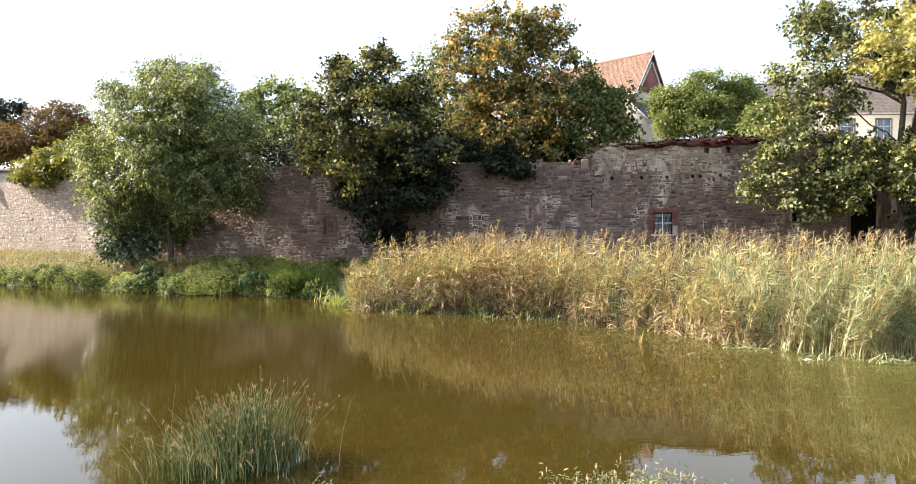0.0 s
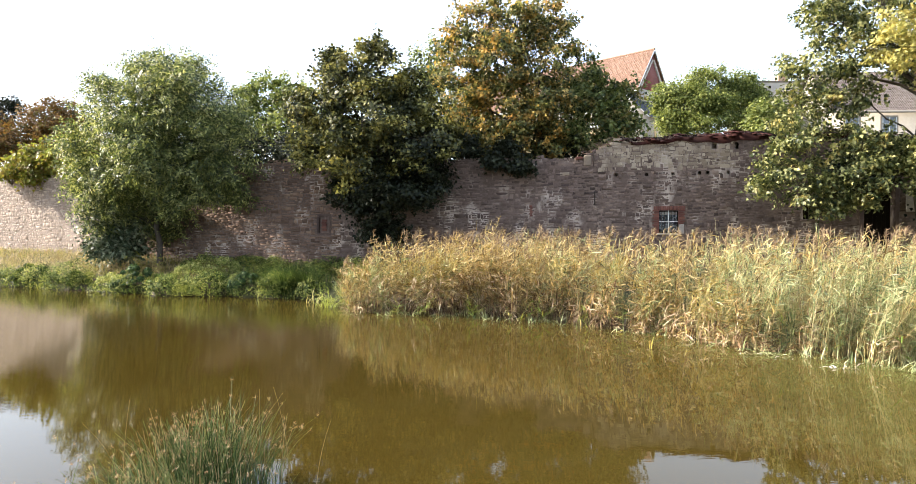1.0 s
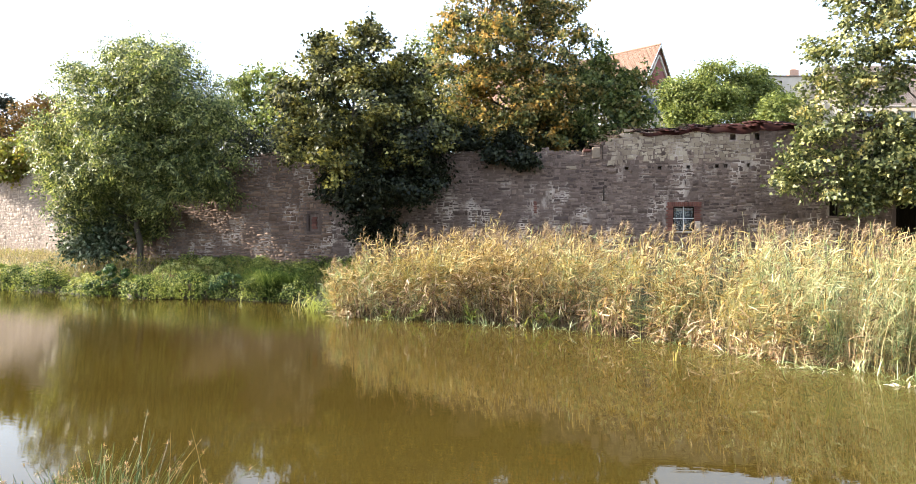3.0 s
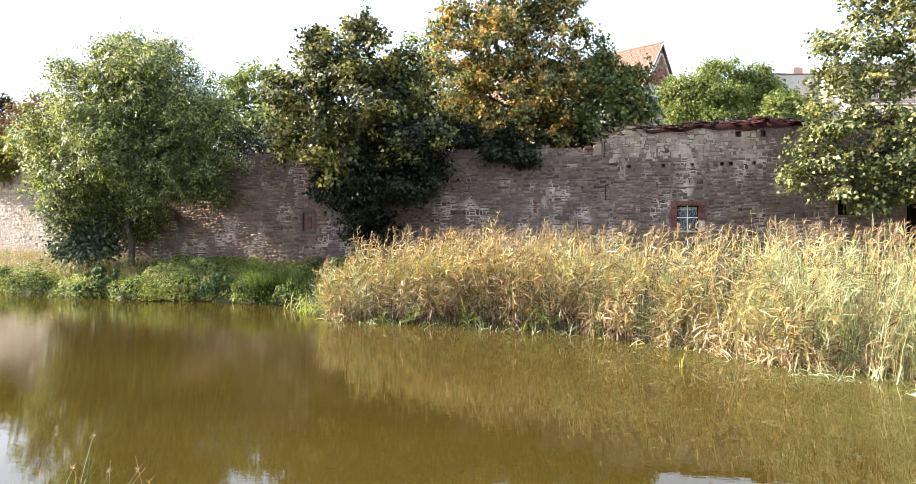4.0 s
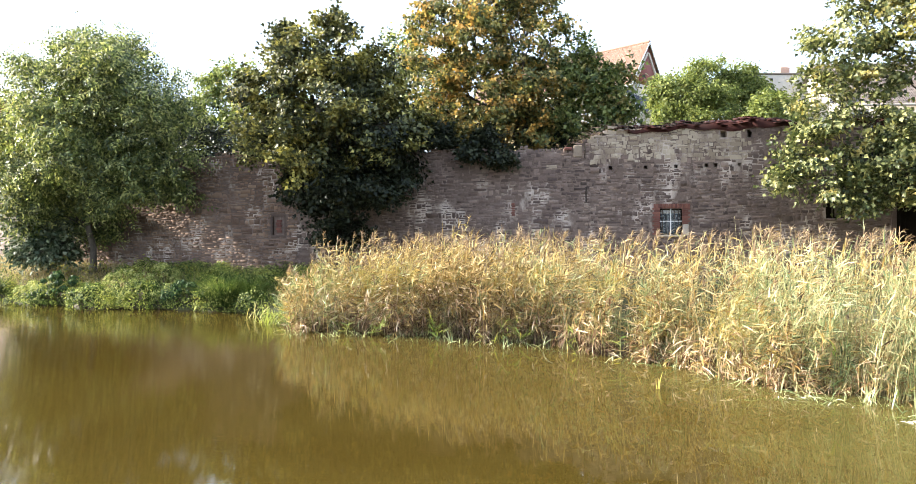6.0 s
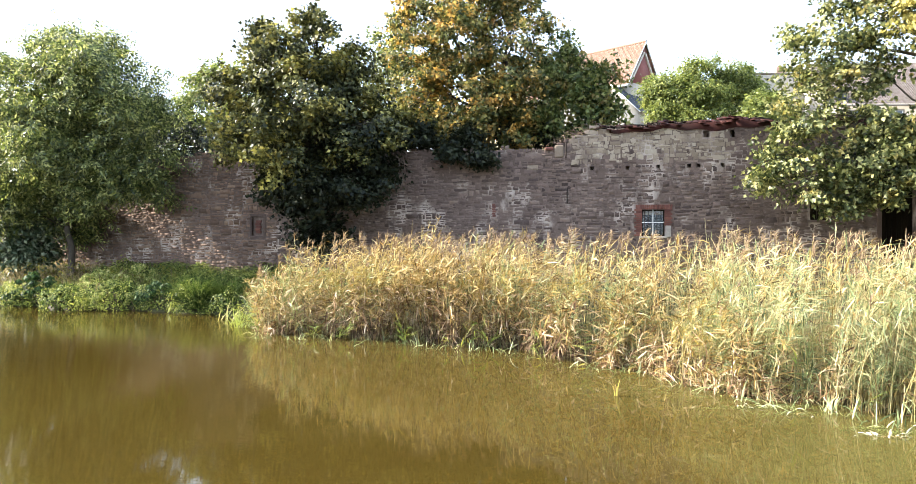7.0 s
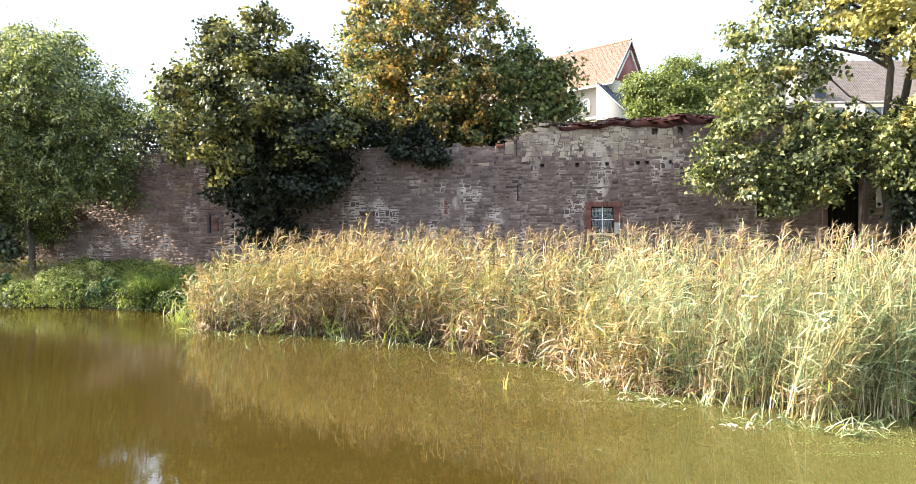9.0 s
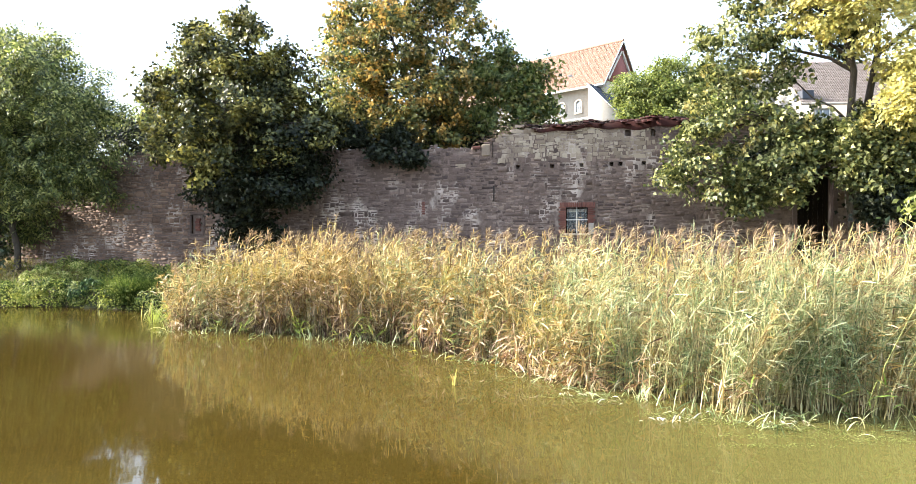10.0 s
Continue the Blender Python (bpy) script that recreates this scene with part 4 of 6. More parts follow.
    ob = part("dry_creeper", mesh_np("dry_creeper", *merge(pieces)), TWIG)
    tagged(ob, "tangle of leafless brown creeper stems on the wall top", "creeper", kind="stuff")


build_coping()


# ---- trees ----
def in_wall(p, margin=0.08):
    """True for places inside or behind the face of the wall below its top."""
    return (p[:, 1] > wall_y(p[:, 0]) - margin) & (p[:, 1] < wall_y(p[:, 0]) + THICK + 0.1) & (p[:, 2] < wall_top(p[:, 0]) + 0.02)


def crown_leaves(blobs, rng, per_m2, leaf, size, clump=0.34, spray=26, shell=0.62, keep=None, hang=0.25):
    """Leaves in sprays, the sprays spread over and under the surface of the crown's lobes."""
    all_p, all_n, all_a = [], [], []
    B = [tuple(b) for b in blobs]
    for cx, cy, cz, r in list(B):
        for _ in range(6):
            d = unit(rng.normal(size=3) + [0, -0.2, 0.3])
            q = r * rng.uniform(0.28, 0.48)
            B.append((cx + d[0] * r * 0.92, cy + d[1] * r * 0.88, cz + d[2] * r * 0.92, q))
    for cx, cy, cz, r in B:
        n = max(3, int(per_m2 * 0.8 * r * r))
        r *= 0.9
        d = unit(rng.normal(size=(n, 3)))
        rad = r * (shell + (1.12 - shell) * rng.random(n) ** 0.8) * (1 + 0.16 * np.sin(d[:, 0] * 5 + cx) * np.sin(d[:, 2] * 6 + cz))
        c = np.array([cx, cy, cz]) + d * rad[:, None] * [1, 1, 0.95]
        k = rng.poisson(spray, n) + 4
        idx = np.repeat(np.arange(n), k)
        off = rng.normal(size=(len(idx), 3)) * [clump, clump, clump * 0.55] * rng.uniform(0.6, 1.25, n)[idx][:, None]
        off[:, 2] -= hang * np.hypot(off[:, 0], off[:, 1])
        p = c[idx] + off
        face = unit(d * 0.6 + rng.normal(size=(n, 3)) * 0.4 + np.array([0, 0, 0.5]))
        nn = face[idx] + rng.normal(size=(len(idx), 3)) * 0.38
        all_p.append(p)
        all_n.append(nn)
        all_a.append(unit(off) + d[idx] * 0.3 + rng.normal(0, 0.4, off.shape) - [0, 0, 0.35])
    # leafy shoots that stand out of the outline
    for _ in range(int(5 * len(blobs))):
        cx, cy, cz, r = blobs[rng.integers(0, len(blobs))]
        d = unit(rng.normal(size=3) + [0, -0.1, 0.6])
        way = unit(d * 0.7 + [0, 0, 0.5] + rng.normal(0, 0.25, 3))
        q = np.array([cx, cy, cz]) + d * r * 0.85
        k = int(spray * 0.7)
        u = rng.uniform(0, 0.5 + 0.25 * r, k)[:, None]
        all_p.append(q + way * u + rng.normal(0, size * 0.55, (k, 3)))
        all_n.append(rng.normal(size=(k, 3)) * 0.8 + [0, 0, 0.5])
        all_a.append(rng.normal(size=(k, 3)) + way)
    p, n, along = np.concatenate(all_p), np.concatenate(all_n), np.concatenate(all_a)
    ok = ~in_wall(p) & (p[:, 2] > ground_z(p[:, 0], p[:, 1]) + 0.15)
    if keep is not None:
        ok &= keep(p)
    p, n, along = p[ok], n[ok], along[ok]
    return scatter(*leaf, p, n, size * rng.uniform(0.65, 1.25, len(p)), rng, along)


def limb_path(a, b, rng, steps=6, sag=0.1, wob=0.07):
    a, b = np.array(a, float), np.array(b, float)
    u = np.linspace(0, 1, steps)[:, None]
    d = np.linalg.norm(b - a)
    p = a + (b - a) * u
    p[:, 2] += (np.sin(u[:, 0] * np.pi) * sag * d)
    p[1:-1] += rng.normal(0, wob * d / steps * 1.6, (steps - 2, 3))
    return p


def make_tree(label, base, fork, girth, blobs, mat, leaf, size, per_m2=16, spray=26, seed=1, clump=0.34, extra=(), limbs=7, shell=0.62, stems=1, keep=None, name="tree", bark=None, forks=None):
    """A tapered trunk, limbs that reach into every lobe, twigs, and a crown of single leaves."""
    rng = np.random.default_rng(seed)
    top = new(name)
    top.location = base
    tagged(top, label, "tree")
    base, fork = np.array(base, float), np.array(fork, float)
    bark = bark or BARK

    def local(vf):
        return (vf[0] - base, *vf[1:])
    roots = []
    for k in range(stems):
        off = np.array([rng.normal(0, 0.25), rng.normal(0, 0.15), 0]) if stems > 1 else np.zeros(3)
        tip = np.array(forks[k], float) if forks else fork + off * 3
        p = limb_path(base + off * (0.4 if forks else 1.0) - [0, 0, 0.2], tip, rng, 7, 0.0, 0.06)
        part("trunk", mesh_np("trunk", *local(tube(p, girth / (1 + 0.4 * (stems > 1)) * np.array([1.35, 1.05, 0.95, 0.88, 0.8, 0.72, 0.62]), 9))), bark, top, smooth=True)
        roots.append(p)
    order = sorted(range(len(blobs)), key=lambda i: -blobs[i][3])
    twigs = []
    for rank, i in enumerate(order):
        c = np.array(blobs[i][:3])
        r = blobs[i][3]
        root = min(roots, key=lambda q: abs(q[-1][0] - c[0])) if forks else roots[rank % stems]
        # a limb leaves its trunk lower down than the lobe that it bears
        low = 0.35 * np.hypot(c[0] - root[-1][0], c[1] - root[-1][1])
        start = root[max(3, int(np.sum(root[:, 2] < c[2] - low)) - 1)]
        p = limb_path(start, c, rng, 6, 0.08)
        g = girth * (0.4 if rank < limbs else 0.26) * (0.6 + 0.25 * r)
        vf = tube(p, np.linspace(g, g * 0.3, 6), 6)
        if rank < limbs:
            part("limb", mesh_np("limb", *local(vf)), bark, top, smooth=True)
        else:
            twigs.append(vf)
        for _ in range(int(5 + 3 * r)):
            d = unit(rng.normal(size=3) + [0, 0, 0.35])
            twigs.append(tube(limb_path(p[rng.integers(3, 6)], c + d * r * rng.uniform(0.7, 1.08), rng, 5, 0.06), np.linspace(g * 0.28, 0.008, 5), 4))
    tagged(part("twig_mass", mesh_np("twig_mass", *local(merge(twigs))), bark, top), kind="stuff")
    crown = part("crown", mesh_np("crown", *local(crown_leaves(blobs, rng, per_m2, leaf, size, clump, spray, shell, keep))), mat, top)
    tagged(crown, kind="stuff")
    for ob_blobs, ob_mat, ob_label in extra:
        more = part("crown", mesh_np("crown", *local(crown_leaves(ob_blobs, rng, per_m2, leaf, size, clump, spray, shell, keep))), ob_mat, top, ob_label)
        tagged(more, kind="stuff")
    return top


def gz(x, y):
    return float(ground_z(x, y))


# Lobes beyond y = 34.2 are added behind the crown to shade the wall.
TREE1 = [(-12.09, 32.7, 4.97, 1.02), (-13.45, 32.5, 4.69, 0.83), (-11.17, 33.01, 5.48, 1.23), (-14.28, 33.43, 9.45, 1.97), (-16.97, 33.74, 8.62, 1.84), (-11.89, 33.82, 8.66, 1.78), (-17.8, 33.43, 6.66, 1.46), (-14.9, 33.12, 6.76, 2.55), (-12.09, 33.21, 6.1, 2.1), (-17.18, 33.53, 5.0, 1.4), (-13.97, 32.71, 5.31, 1.24), (-11.58, 33.31, 4.97, 1.02), (-13.66, 34.15, 10.49, 1.18), (-13.04, 31.88, 8.93, 1.55), (-11.17, 31.98, 7.74, 1.33), (-15.11, 31.98, 7.8, 1.35), (-16.6, 35.2, 3.9, 1.0), (-15.0, 34.7, 3.3, 0.9), (-17.6, 35.6, 4.3, 1.0), (-14.2, 34.3, 3.9, 0.8), (-15.5, 34.8, 5.0, 1.0), (-17.0, 35.4, 5.6, 1.1)]
TREE1 += [(-17.39, 33.74, 4.07, 1.03), (-17.91, 33.95, 5.42, 1.03), (-16.15, 33.53, 4.17, 0.93), (-12.6, 33.2, 5.6, 1.1), (-15.0, 34.8, 7.4, 1.3), (-13.3, 34.4, 8.2, 1.2), (-16.3, 35.2, 6.6, 1.1), (-12.2, 34.0, 7.4, 1.0)]


def sun_gaps(p):
    """Bands cut out of the ash crown's rear leaves, so that shafts of sun reach the wall."""
    a = 0.2 * p[:, 0] + 0.98 * p[:, 1]
    b = 0.505 * p[:, 0] - 0.103 * p[:, 1] + 0.857 * p[:, 2]
    wob = 0.12 * np.sin(a * 5.0 + p[:, 0]) + 0.06 * np.sin(a * 13.0)
    gap = ((b > -7.05 + wob) & (b < -5.5 + 1.5 * wob)) | (np.abs(b + 4.0 + wob) < 0.15) | (np.abs(b + 3.3 - wob) < 0.12)
    return (a > 30.2) & gap


make_tree("broad green ash tree on the grassy bank before the wall", (-14.85, 34.1, gz(-14.85, 34.1)), (-14.8, 33.8, 5.2), 0.14, TREE1, LEAF_ASH, LEAF_ASH_FROND, 0.38, 20, 13, seed=21, limbs=7, clump=0.34, shell=0.42, keep=lambda p: ~sun_gaps(p))
# The last five lobes are added out of sight to block raking sun.
TREE2 = [(-5.0, 30.6, 9.4, 1.22), (-3.3, 30.4, 9.3, 1.28), (-1.9, 30.8, 8.8, 1.22), (-6.0, 30.5, 7.9, 1.28), (-4.1, 29.8, 7.5, 1.71), (-2.0, 30.2, 6.9, 1.64), (-6.3, 30.6, 6.3, 1.03), (-4.6, 30.0, 5.7, 1.45), (-5.6, 31.0, 10.3, 0.60), (-3.6, 30.4, 10.6, 0.6), (-4.5, 32.6, 7.0, 0.8), (-3.0, 32.2, 7.1, 0.9), (-1.6, 31.9, 6.9, 0.8), (-5.6, 32.9, 7.2, 0.7), (-0.6, 31.9, 7.2, 0.7)]
# Lower lobes take a darker leaf that paints their shade.
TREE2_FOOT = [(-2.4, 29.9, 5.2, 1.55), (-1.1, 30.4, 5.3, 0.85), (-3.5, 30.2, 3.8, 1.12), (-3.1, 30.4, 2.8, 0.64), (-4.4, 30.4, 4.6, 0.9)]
make_tree("dense dark green maple growing against the wall", (-3.3, 30.7, gz(-3.3, 30.7)), (-3.5, 30.7, 5.5), 0.24, TREE2, LEAF_DARK, LEAF_MAPLE, 0.16, 24, 52, seed=22, limbs=7, clump=0.26, shell=0.45, extra=[(TREE2_FOOT, LEAF_DEEP_SHADED, "lower leaves darkened for the shade under the crown")])
TREE3 = [(1.1, 34.0, 12.8, 1.38), (2.8, 33.6, 13.1, 1.27), (4.7, 34.0, 12.8, 1.22), (0.2, 33.5, 11.0, 1.26), (1.9, 33.0, 10.9, 1.72), (4.3, 33.2, 10.8, 1.73), (0.5, 33.2, 8.9, 1.44), (2.5, 32.9, 8.6, 1.72), (4.8, 33.0, 8.6, 1.55), (1.6, 32.6, 7.2, 1.06), (3.9, 32.4, 7.0, 1.05)]
SIDE = [(6.0, 33.6, 10.2, 1.06), (6.7, 33.4, 8.5, 1.14), (5.4, 32.6, 7.2, 0.88), (5.9, 33.0, 9.2, 0.8)]
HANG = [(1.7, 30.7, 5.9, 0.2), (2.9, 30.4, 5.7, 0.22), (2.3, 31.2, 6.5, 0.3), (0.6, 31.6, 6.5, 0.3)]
make_tree("tall maple with yellow and orange autumn leaves behind the wall", (3.2, 33.9, gz(3.2, 33.9)), (3.1, 33.6, 8.2), 0.22, TREE3, LEAF_AUTUMN, LEAF_MAPLE, 0.16, 19, 50, seed=23, clump=0.25, shell=0.45, extra=[(HANG, LEAF_DEEP_SHADED, "dark leaves hanging over the wall"), (SIDE, LEAF_SIDE, "leaves that are still green")], limbs=7, stems=2)
make_tree("slim green young tree behind the broken wall end", (7.8, 33.6, gz(7.8, 33.6)), (7.8, 33.4, 7.6), 0.09, [(8.1, 33.5, 9.4, 0.71), (7.5, 33.2, 8.3, 0.94), (8.2, 33.2, 8.0, 0.6), (7.2, 33.0, 7.2, 0.6)], LEAF_SIDE, LEAF_MAPLE, 0.20, 28, 28, seed=24)
make_tree("airy pale green tree behind the wall", (-1.7, 42.3, gz(-1.7, 42.3)), (-1.7, 42.2, 9.5), 0.14, [(-1.6, 42.0, 13.4, 1.11), (-2.3, 42.0, 11.8, 1.26), (-0.9, 43.0, 12.2, 1.14), (-1.8, 42.0, 10.2, 1.3), (0.2, 42.5, 10.6, 1.2)], LEAF_ASH, LEAF_OVAL, 0.22, 20, 22, seed=25)
make_tree("light green tree standing well behind the wall", (-12.6, 50.2, gz(-12.6, 50.2)), (-12.6, 50.0, 9.2), 0.18, [(-14.1, 50.0, 13.1, 1.59), (-12.0, 50.0, 12.5, 1.59), (-14.8, 50.0, 10.9, 1.86), (-12.3, 49.0, 9.7, 2.08), (-10.6, 50.0, 10.9, 1.77), (-9.0, 50.0, 9.2, 1.8), (-16.5, 49.5, 9.2, 2.1), (-7.0, 49.0, 8.9, 1.8), (-11.5, 48.5, 8.0, 2.1)], LEAF_GREEN, LEAF_OVAL, 0.28, 20, 26, seed=26)
make_tree("low dark shrub behind the wall top", (-9.9, 37.2, gz(-9.9, 37.2)), (-9.9, 37.1, 6.7), 0.07, [(-10.3, 37.0, 7.2, 1.2), (-8.8, 36.6, 7.1, 1.15), (-11.6, 37.5, 7.1, 1.1), (-7.4, 36.2, 7.3, 1.1), (-12.8, 38.0, 7.4, 1.1)], LEAF_DEEP_SHADED, LEAF_OVAL, 0.2, 16, 24, seed=27, name="shrub", stems=2)
make_tree("glossy dark evergreen shrub at the foot of the ash tree", (-17.0, 34.9, gz(-17.0, 34.9)), (-17.0, 34.8, 2.4), 0.07, [(-17.8, 34.4, 3.0, 0.75), (-16.9, 34.4, 3.0, 0.9), (-16.2, 34.6, 2.5, 0.6), (-17.4, 34.4, 3.9, 0.85), (-17.4, 34.5, 2.1, 0.65), (-16.5, 34.5, 1.8, 0.6), (-18.0, 34.6, 2.2, 0.45)], LEAF_GLINT, LEAF_OVAL, 0.22, 24, 26, clump=0.34, shell=0.4, seed=58, name="shrub", stems=2)
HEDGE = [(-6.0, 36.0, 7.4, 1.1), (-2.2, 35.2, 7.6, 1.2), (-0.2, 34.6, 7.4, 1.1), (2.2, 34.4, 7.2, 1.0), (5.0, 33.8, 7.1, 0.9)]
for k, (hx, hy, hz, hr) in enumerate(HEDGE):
    make_tree("dark bushy shrub filling the gap behind the wall", (hx, hy, gz(hx, hy)), (hx, hy, 6.6), 0.06, [(hx, hy, hz, hr), (hx - 0.9, hy, hz - 0.5, hr * 0.7), (hx + 0.8, hy, hz - 0.4, hr * 0.75)], LEAF_DEEP_SHADED, LEAF_MAPLE, 0.2, 24, 26, seed=60 + k, name="shrub", stems=2)
for k, (dx, dy, dz) in enumerate(((0, 0, 0), (-9, 3, 0.5), (7.5, 6, -1.5))):
    make_tree("distant dark green tree above the roofs", (-66 + dx, 95 + dy, gz(-66, 95)), (-66 + dx, 95 + dy, 13), 0.3, [(-64.1 + dx, 95 + dy, 19.8 + dz, 2.2), (-66.0 + dx, 95 + dy, 19.1 + dz, 2.5), (-68.2 + dx, 95 + dy, 18.0 + dz, 3.0), (-65.5 + dx, 94 + dy, 15.5 + dz, 3.4)], LEAF_DEEP_SHADED, LEAF_OVAL, 0.45, 9, 26, seed=28 + k, clump=0.5)
make_tree("distant chestnut tree with rusty brown leaves", (-54, 85, gz(-54, 85)), (-54, 85, 11.5), 0.3, [(-52.1, 85.0, 16.9, 2.70), (-55.2, 84.0, 14.5, 2.82), (-49.9, 84.0, 14.3, 2.52), (-58.2, 84.0, 13.9, 2.97), (-49.7, 86.0, 17.6, 1.67), (-46.5, 85.0, 13.5, 2.4)], LEAF_BROWN, LEAF_OVAL, 0.40, 11, 26, seed=33, clump=0.5)
make_tree("round bright green ash tree before the far houses", (25, 67.3, gz(25, 67.3)), (25, 67.2, 11), 0.25, [(24.9, 67.0, 16.9, 2.50), (22.3, 67.0, 15.3, 2.4), (27.6, 67.0, 15.6, 2.6), (24.5, 66.0, 13.6, 2.9), (20.9, 67.0, 15.6, 1.2), (30.0, 67.0, 14.9, 1.9), (29.6, 66.0, 13.0, 2.0), (21.4, 66.5, 13.4, 1.6)], LEAF_GREEN, LEAF_OVAL, 0.27, 22, 40, seed=34, clump=0.40)
make_tree("small green shrub behind the tiled wall top", (27.0, 58.5, gz(27.0, 58.5)), (27.0, 58.3, 10.0), 0.12, [(26.6, 58.0, 12.9, 1.2), (28.0, 58.0, 12.3, 1.3), (25.9, 58.0, 12.0, 1.0)], LEAF_GREEN, LEAF_OVAL, 0.30, 16, 26, seed=35, name="shrub")

# The two lobes beyond x = 21 are unseen, added to shade the wall.
SYC = [(13.9, 26.0, 10.6, 1.03), (15.8, 26.0, 11.5, 1.38), (13.6, 26.2, 8.8, 1.11), (14.9, 25.6, 9.6, 1.1), (13.1, 26.2, 7.1, 0.97), (14.4, 25.8, 7.8, 0.91), (11.9, 26.4, 4.8, 0.7), (12.8, 25.8, 4.5, 0.85), (14.0, 25.4, 4.8, 0.8), (12.9, 26.0, 5.8, 0.87), (15.2, 25.3, 5.6, 0.65), (13.9, 25.5, 3.6, 0.5), (18.3, 24.8, 5.7, 1.0), (19.6, 25.0, 6.1, 1.33), (19.0, 24.6, 4.5, 1.0), (14.8, 25.4, 5.9, 0.8), (16.5, 25.6, 8.9, 0.7), (17.0, 24.4, 5.5, 0.75), (17.9, 24.4, 5.0, 0.8), (17.8, 26.0, 13.3, 1.84), (20.6, 26.0, 12.9, 2.07), (22.2, 24.4, 7.2, 1.9), (21.6, 23.4, 10.0, 1.8), (14.7, 25.0, 4.3, 0.5), (14.9, 25.1, 5.3, 0.55), (15.5, 25.0, 5.5, 0.55), (16.9, 24.0, 5.6, 0.6), (17.6, 24.2, 4.9, 0.7), (17.2, 24.2, 4.2, 0.5), (16.5, 24.1, 5.4, 0.5), (16.8, 24.0, 4.7, 0.5), (16.4, 24.3, 4.6, 0.4)]
# Near-black leaf colour stands in for shade inside and under the crown.
SYC_SHADE = [(16.3, 26.0, 5.7, 0.8), (17.4, 24.9, 5.7, 0.6), (18.4, 24.8, 4.8, 0.7), (19.3, 25.8, 3.8, 0.9), (18.2, 26.0, 5.2, 0.7), (14.9, 26.2, 4.9, 0.55), (18.7, 24.6, 3.4, 0.55), (15.4, 26.6, 5.4, 0.6), (17.6, 24.6, 4.5, 0.6), (18.3, 24.5, 3.9, 0.6), (16.9, 24.3, 3.7, 0.45), (17.3, 24.4, 3.3, 0.5), (16.7, 24.5, 5.6, 0.5)]
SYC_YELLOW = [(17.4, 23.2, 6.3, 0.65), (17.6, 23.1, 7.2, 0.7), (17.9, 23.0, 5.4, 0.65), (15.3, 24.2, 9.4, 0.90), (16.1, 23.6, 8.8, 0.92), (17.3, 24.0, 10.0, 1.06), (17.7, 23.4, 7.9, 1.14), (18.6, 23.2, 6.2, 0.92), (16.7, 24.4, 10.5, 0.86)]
make_tree("large sycamore with drooping green and yellow branches by the wall", (17.05, 25.0, gz(17.05, 25.0)), (16.95, 25.0, 9.0), 0.19, SYC, LEAF_MAPLE_R, LEAF_MAPLE, 0.145, 18, 46, seed=36, clump=0.21, shell=0.55, extra=[(SYC_YELLOW, LEAF_YELLOW, "yellow leaves"), (SYC_SHADE, LEAF_DEEP_SHADED, "inner and lower leaves darkened to carry shade")], limbs=9, stems=2, forks=[(16.4, 24.9, 9.2), (17.6, 25.1, 9.6)])
make_tree("leafy elder shrub at the edge of the reeds", (17.2, 21.5, max(gz(17.2, 21.5), 0.0)), (17.2, 21.4, 2.0), 0.06, [(16.8, 21.2, 3.2, 0.55), (17.6, 21.0, 3.0, 0.6), (17.0, 21.0, 2.3, 0.7), (18.3, 21.0, 2.6, 0.7)], LEAF_ASH, LEAF_OVAL, 0.2, 18, 20, seed=37, name="shrub", stems=2)


def build_vine():
    rng = np.random.default_rng(41)
    vine = new("wall_vine")
    tagged(vine, "yellow-green creeper heaped over the sunlit wall top", "vine")
    blobs = [(-26.0, 41.0, 6.7, 0.9), (-24.3, 40.1, 6.9, 1.0), (-27.3, 41.7, 6.4, 0.6), (-22.8, 39.4, 7.1, 0.95), (-24.9, 40.3, 6.2, 0.6), (-21.5, 38.7, 6.7, 0.8), (-20.6, 38.2, 7.4, 1.0)]
    part("leaf_mass", mesh_np("leaf_mass", *crown_leaves(blobs, rng, 60, LEAF_MAPLE, 0.18, 0.24, 30, 0.4)), LEAF_VINE, vine)["kind"] = "stuff"
    st = []
    for _ in range(26):
        b = blobs[rng.integers(0, len(blobs))]
        p = limb_path((b[0], b[1] + 0.1, 5.7), np.array(b[:3]) + rng.normal(0, 0.4, 3), rng, 5, 0.1)
        st.append(tube(p, np.linspace(0.03, 0.008, 5), 4))
    tagged(part("stem_mass", mesh_np("stem_mass", *merge(st)), TWIG, vine), kind="stuff")


build_vine()


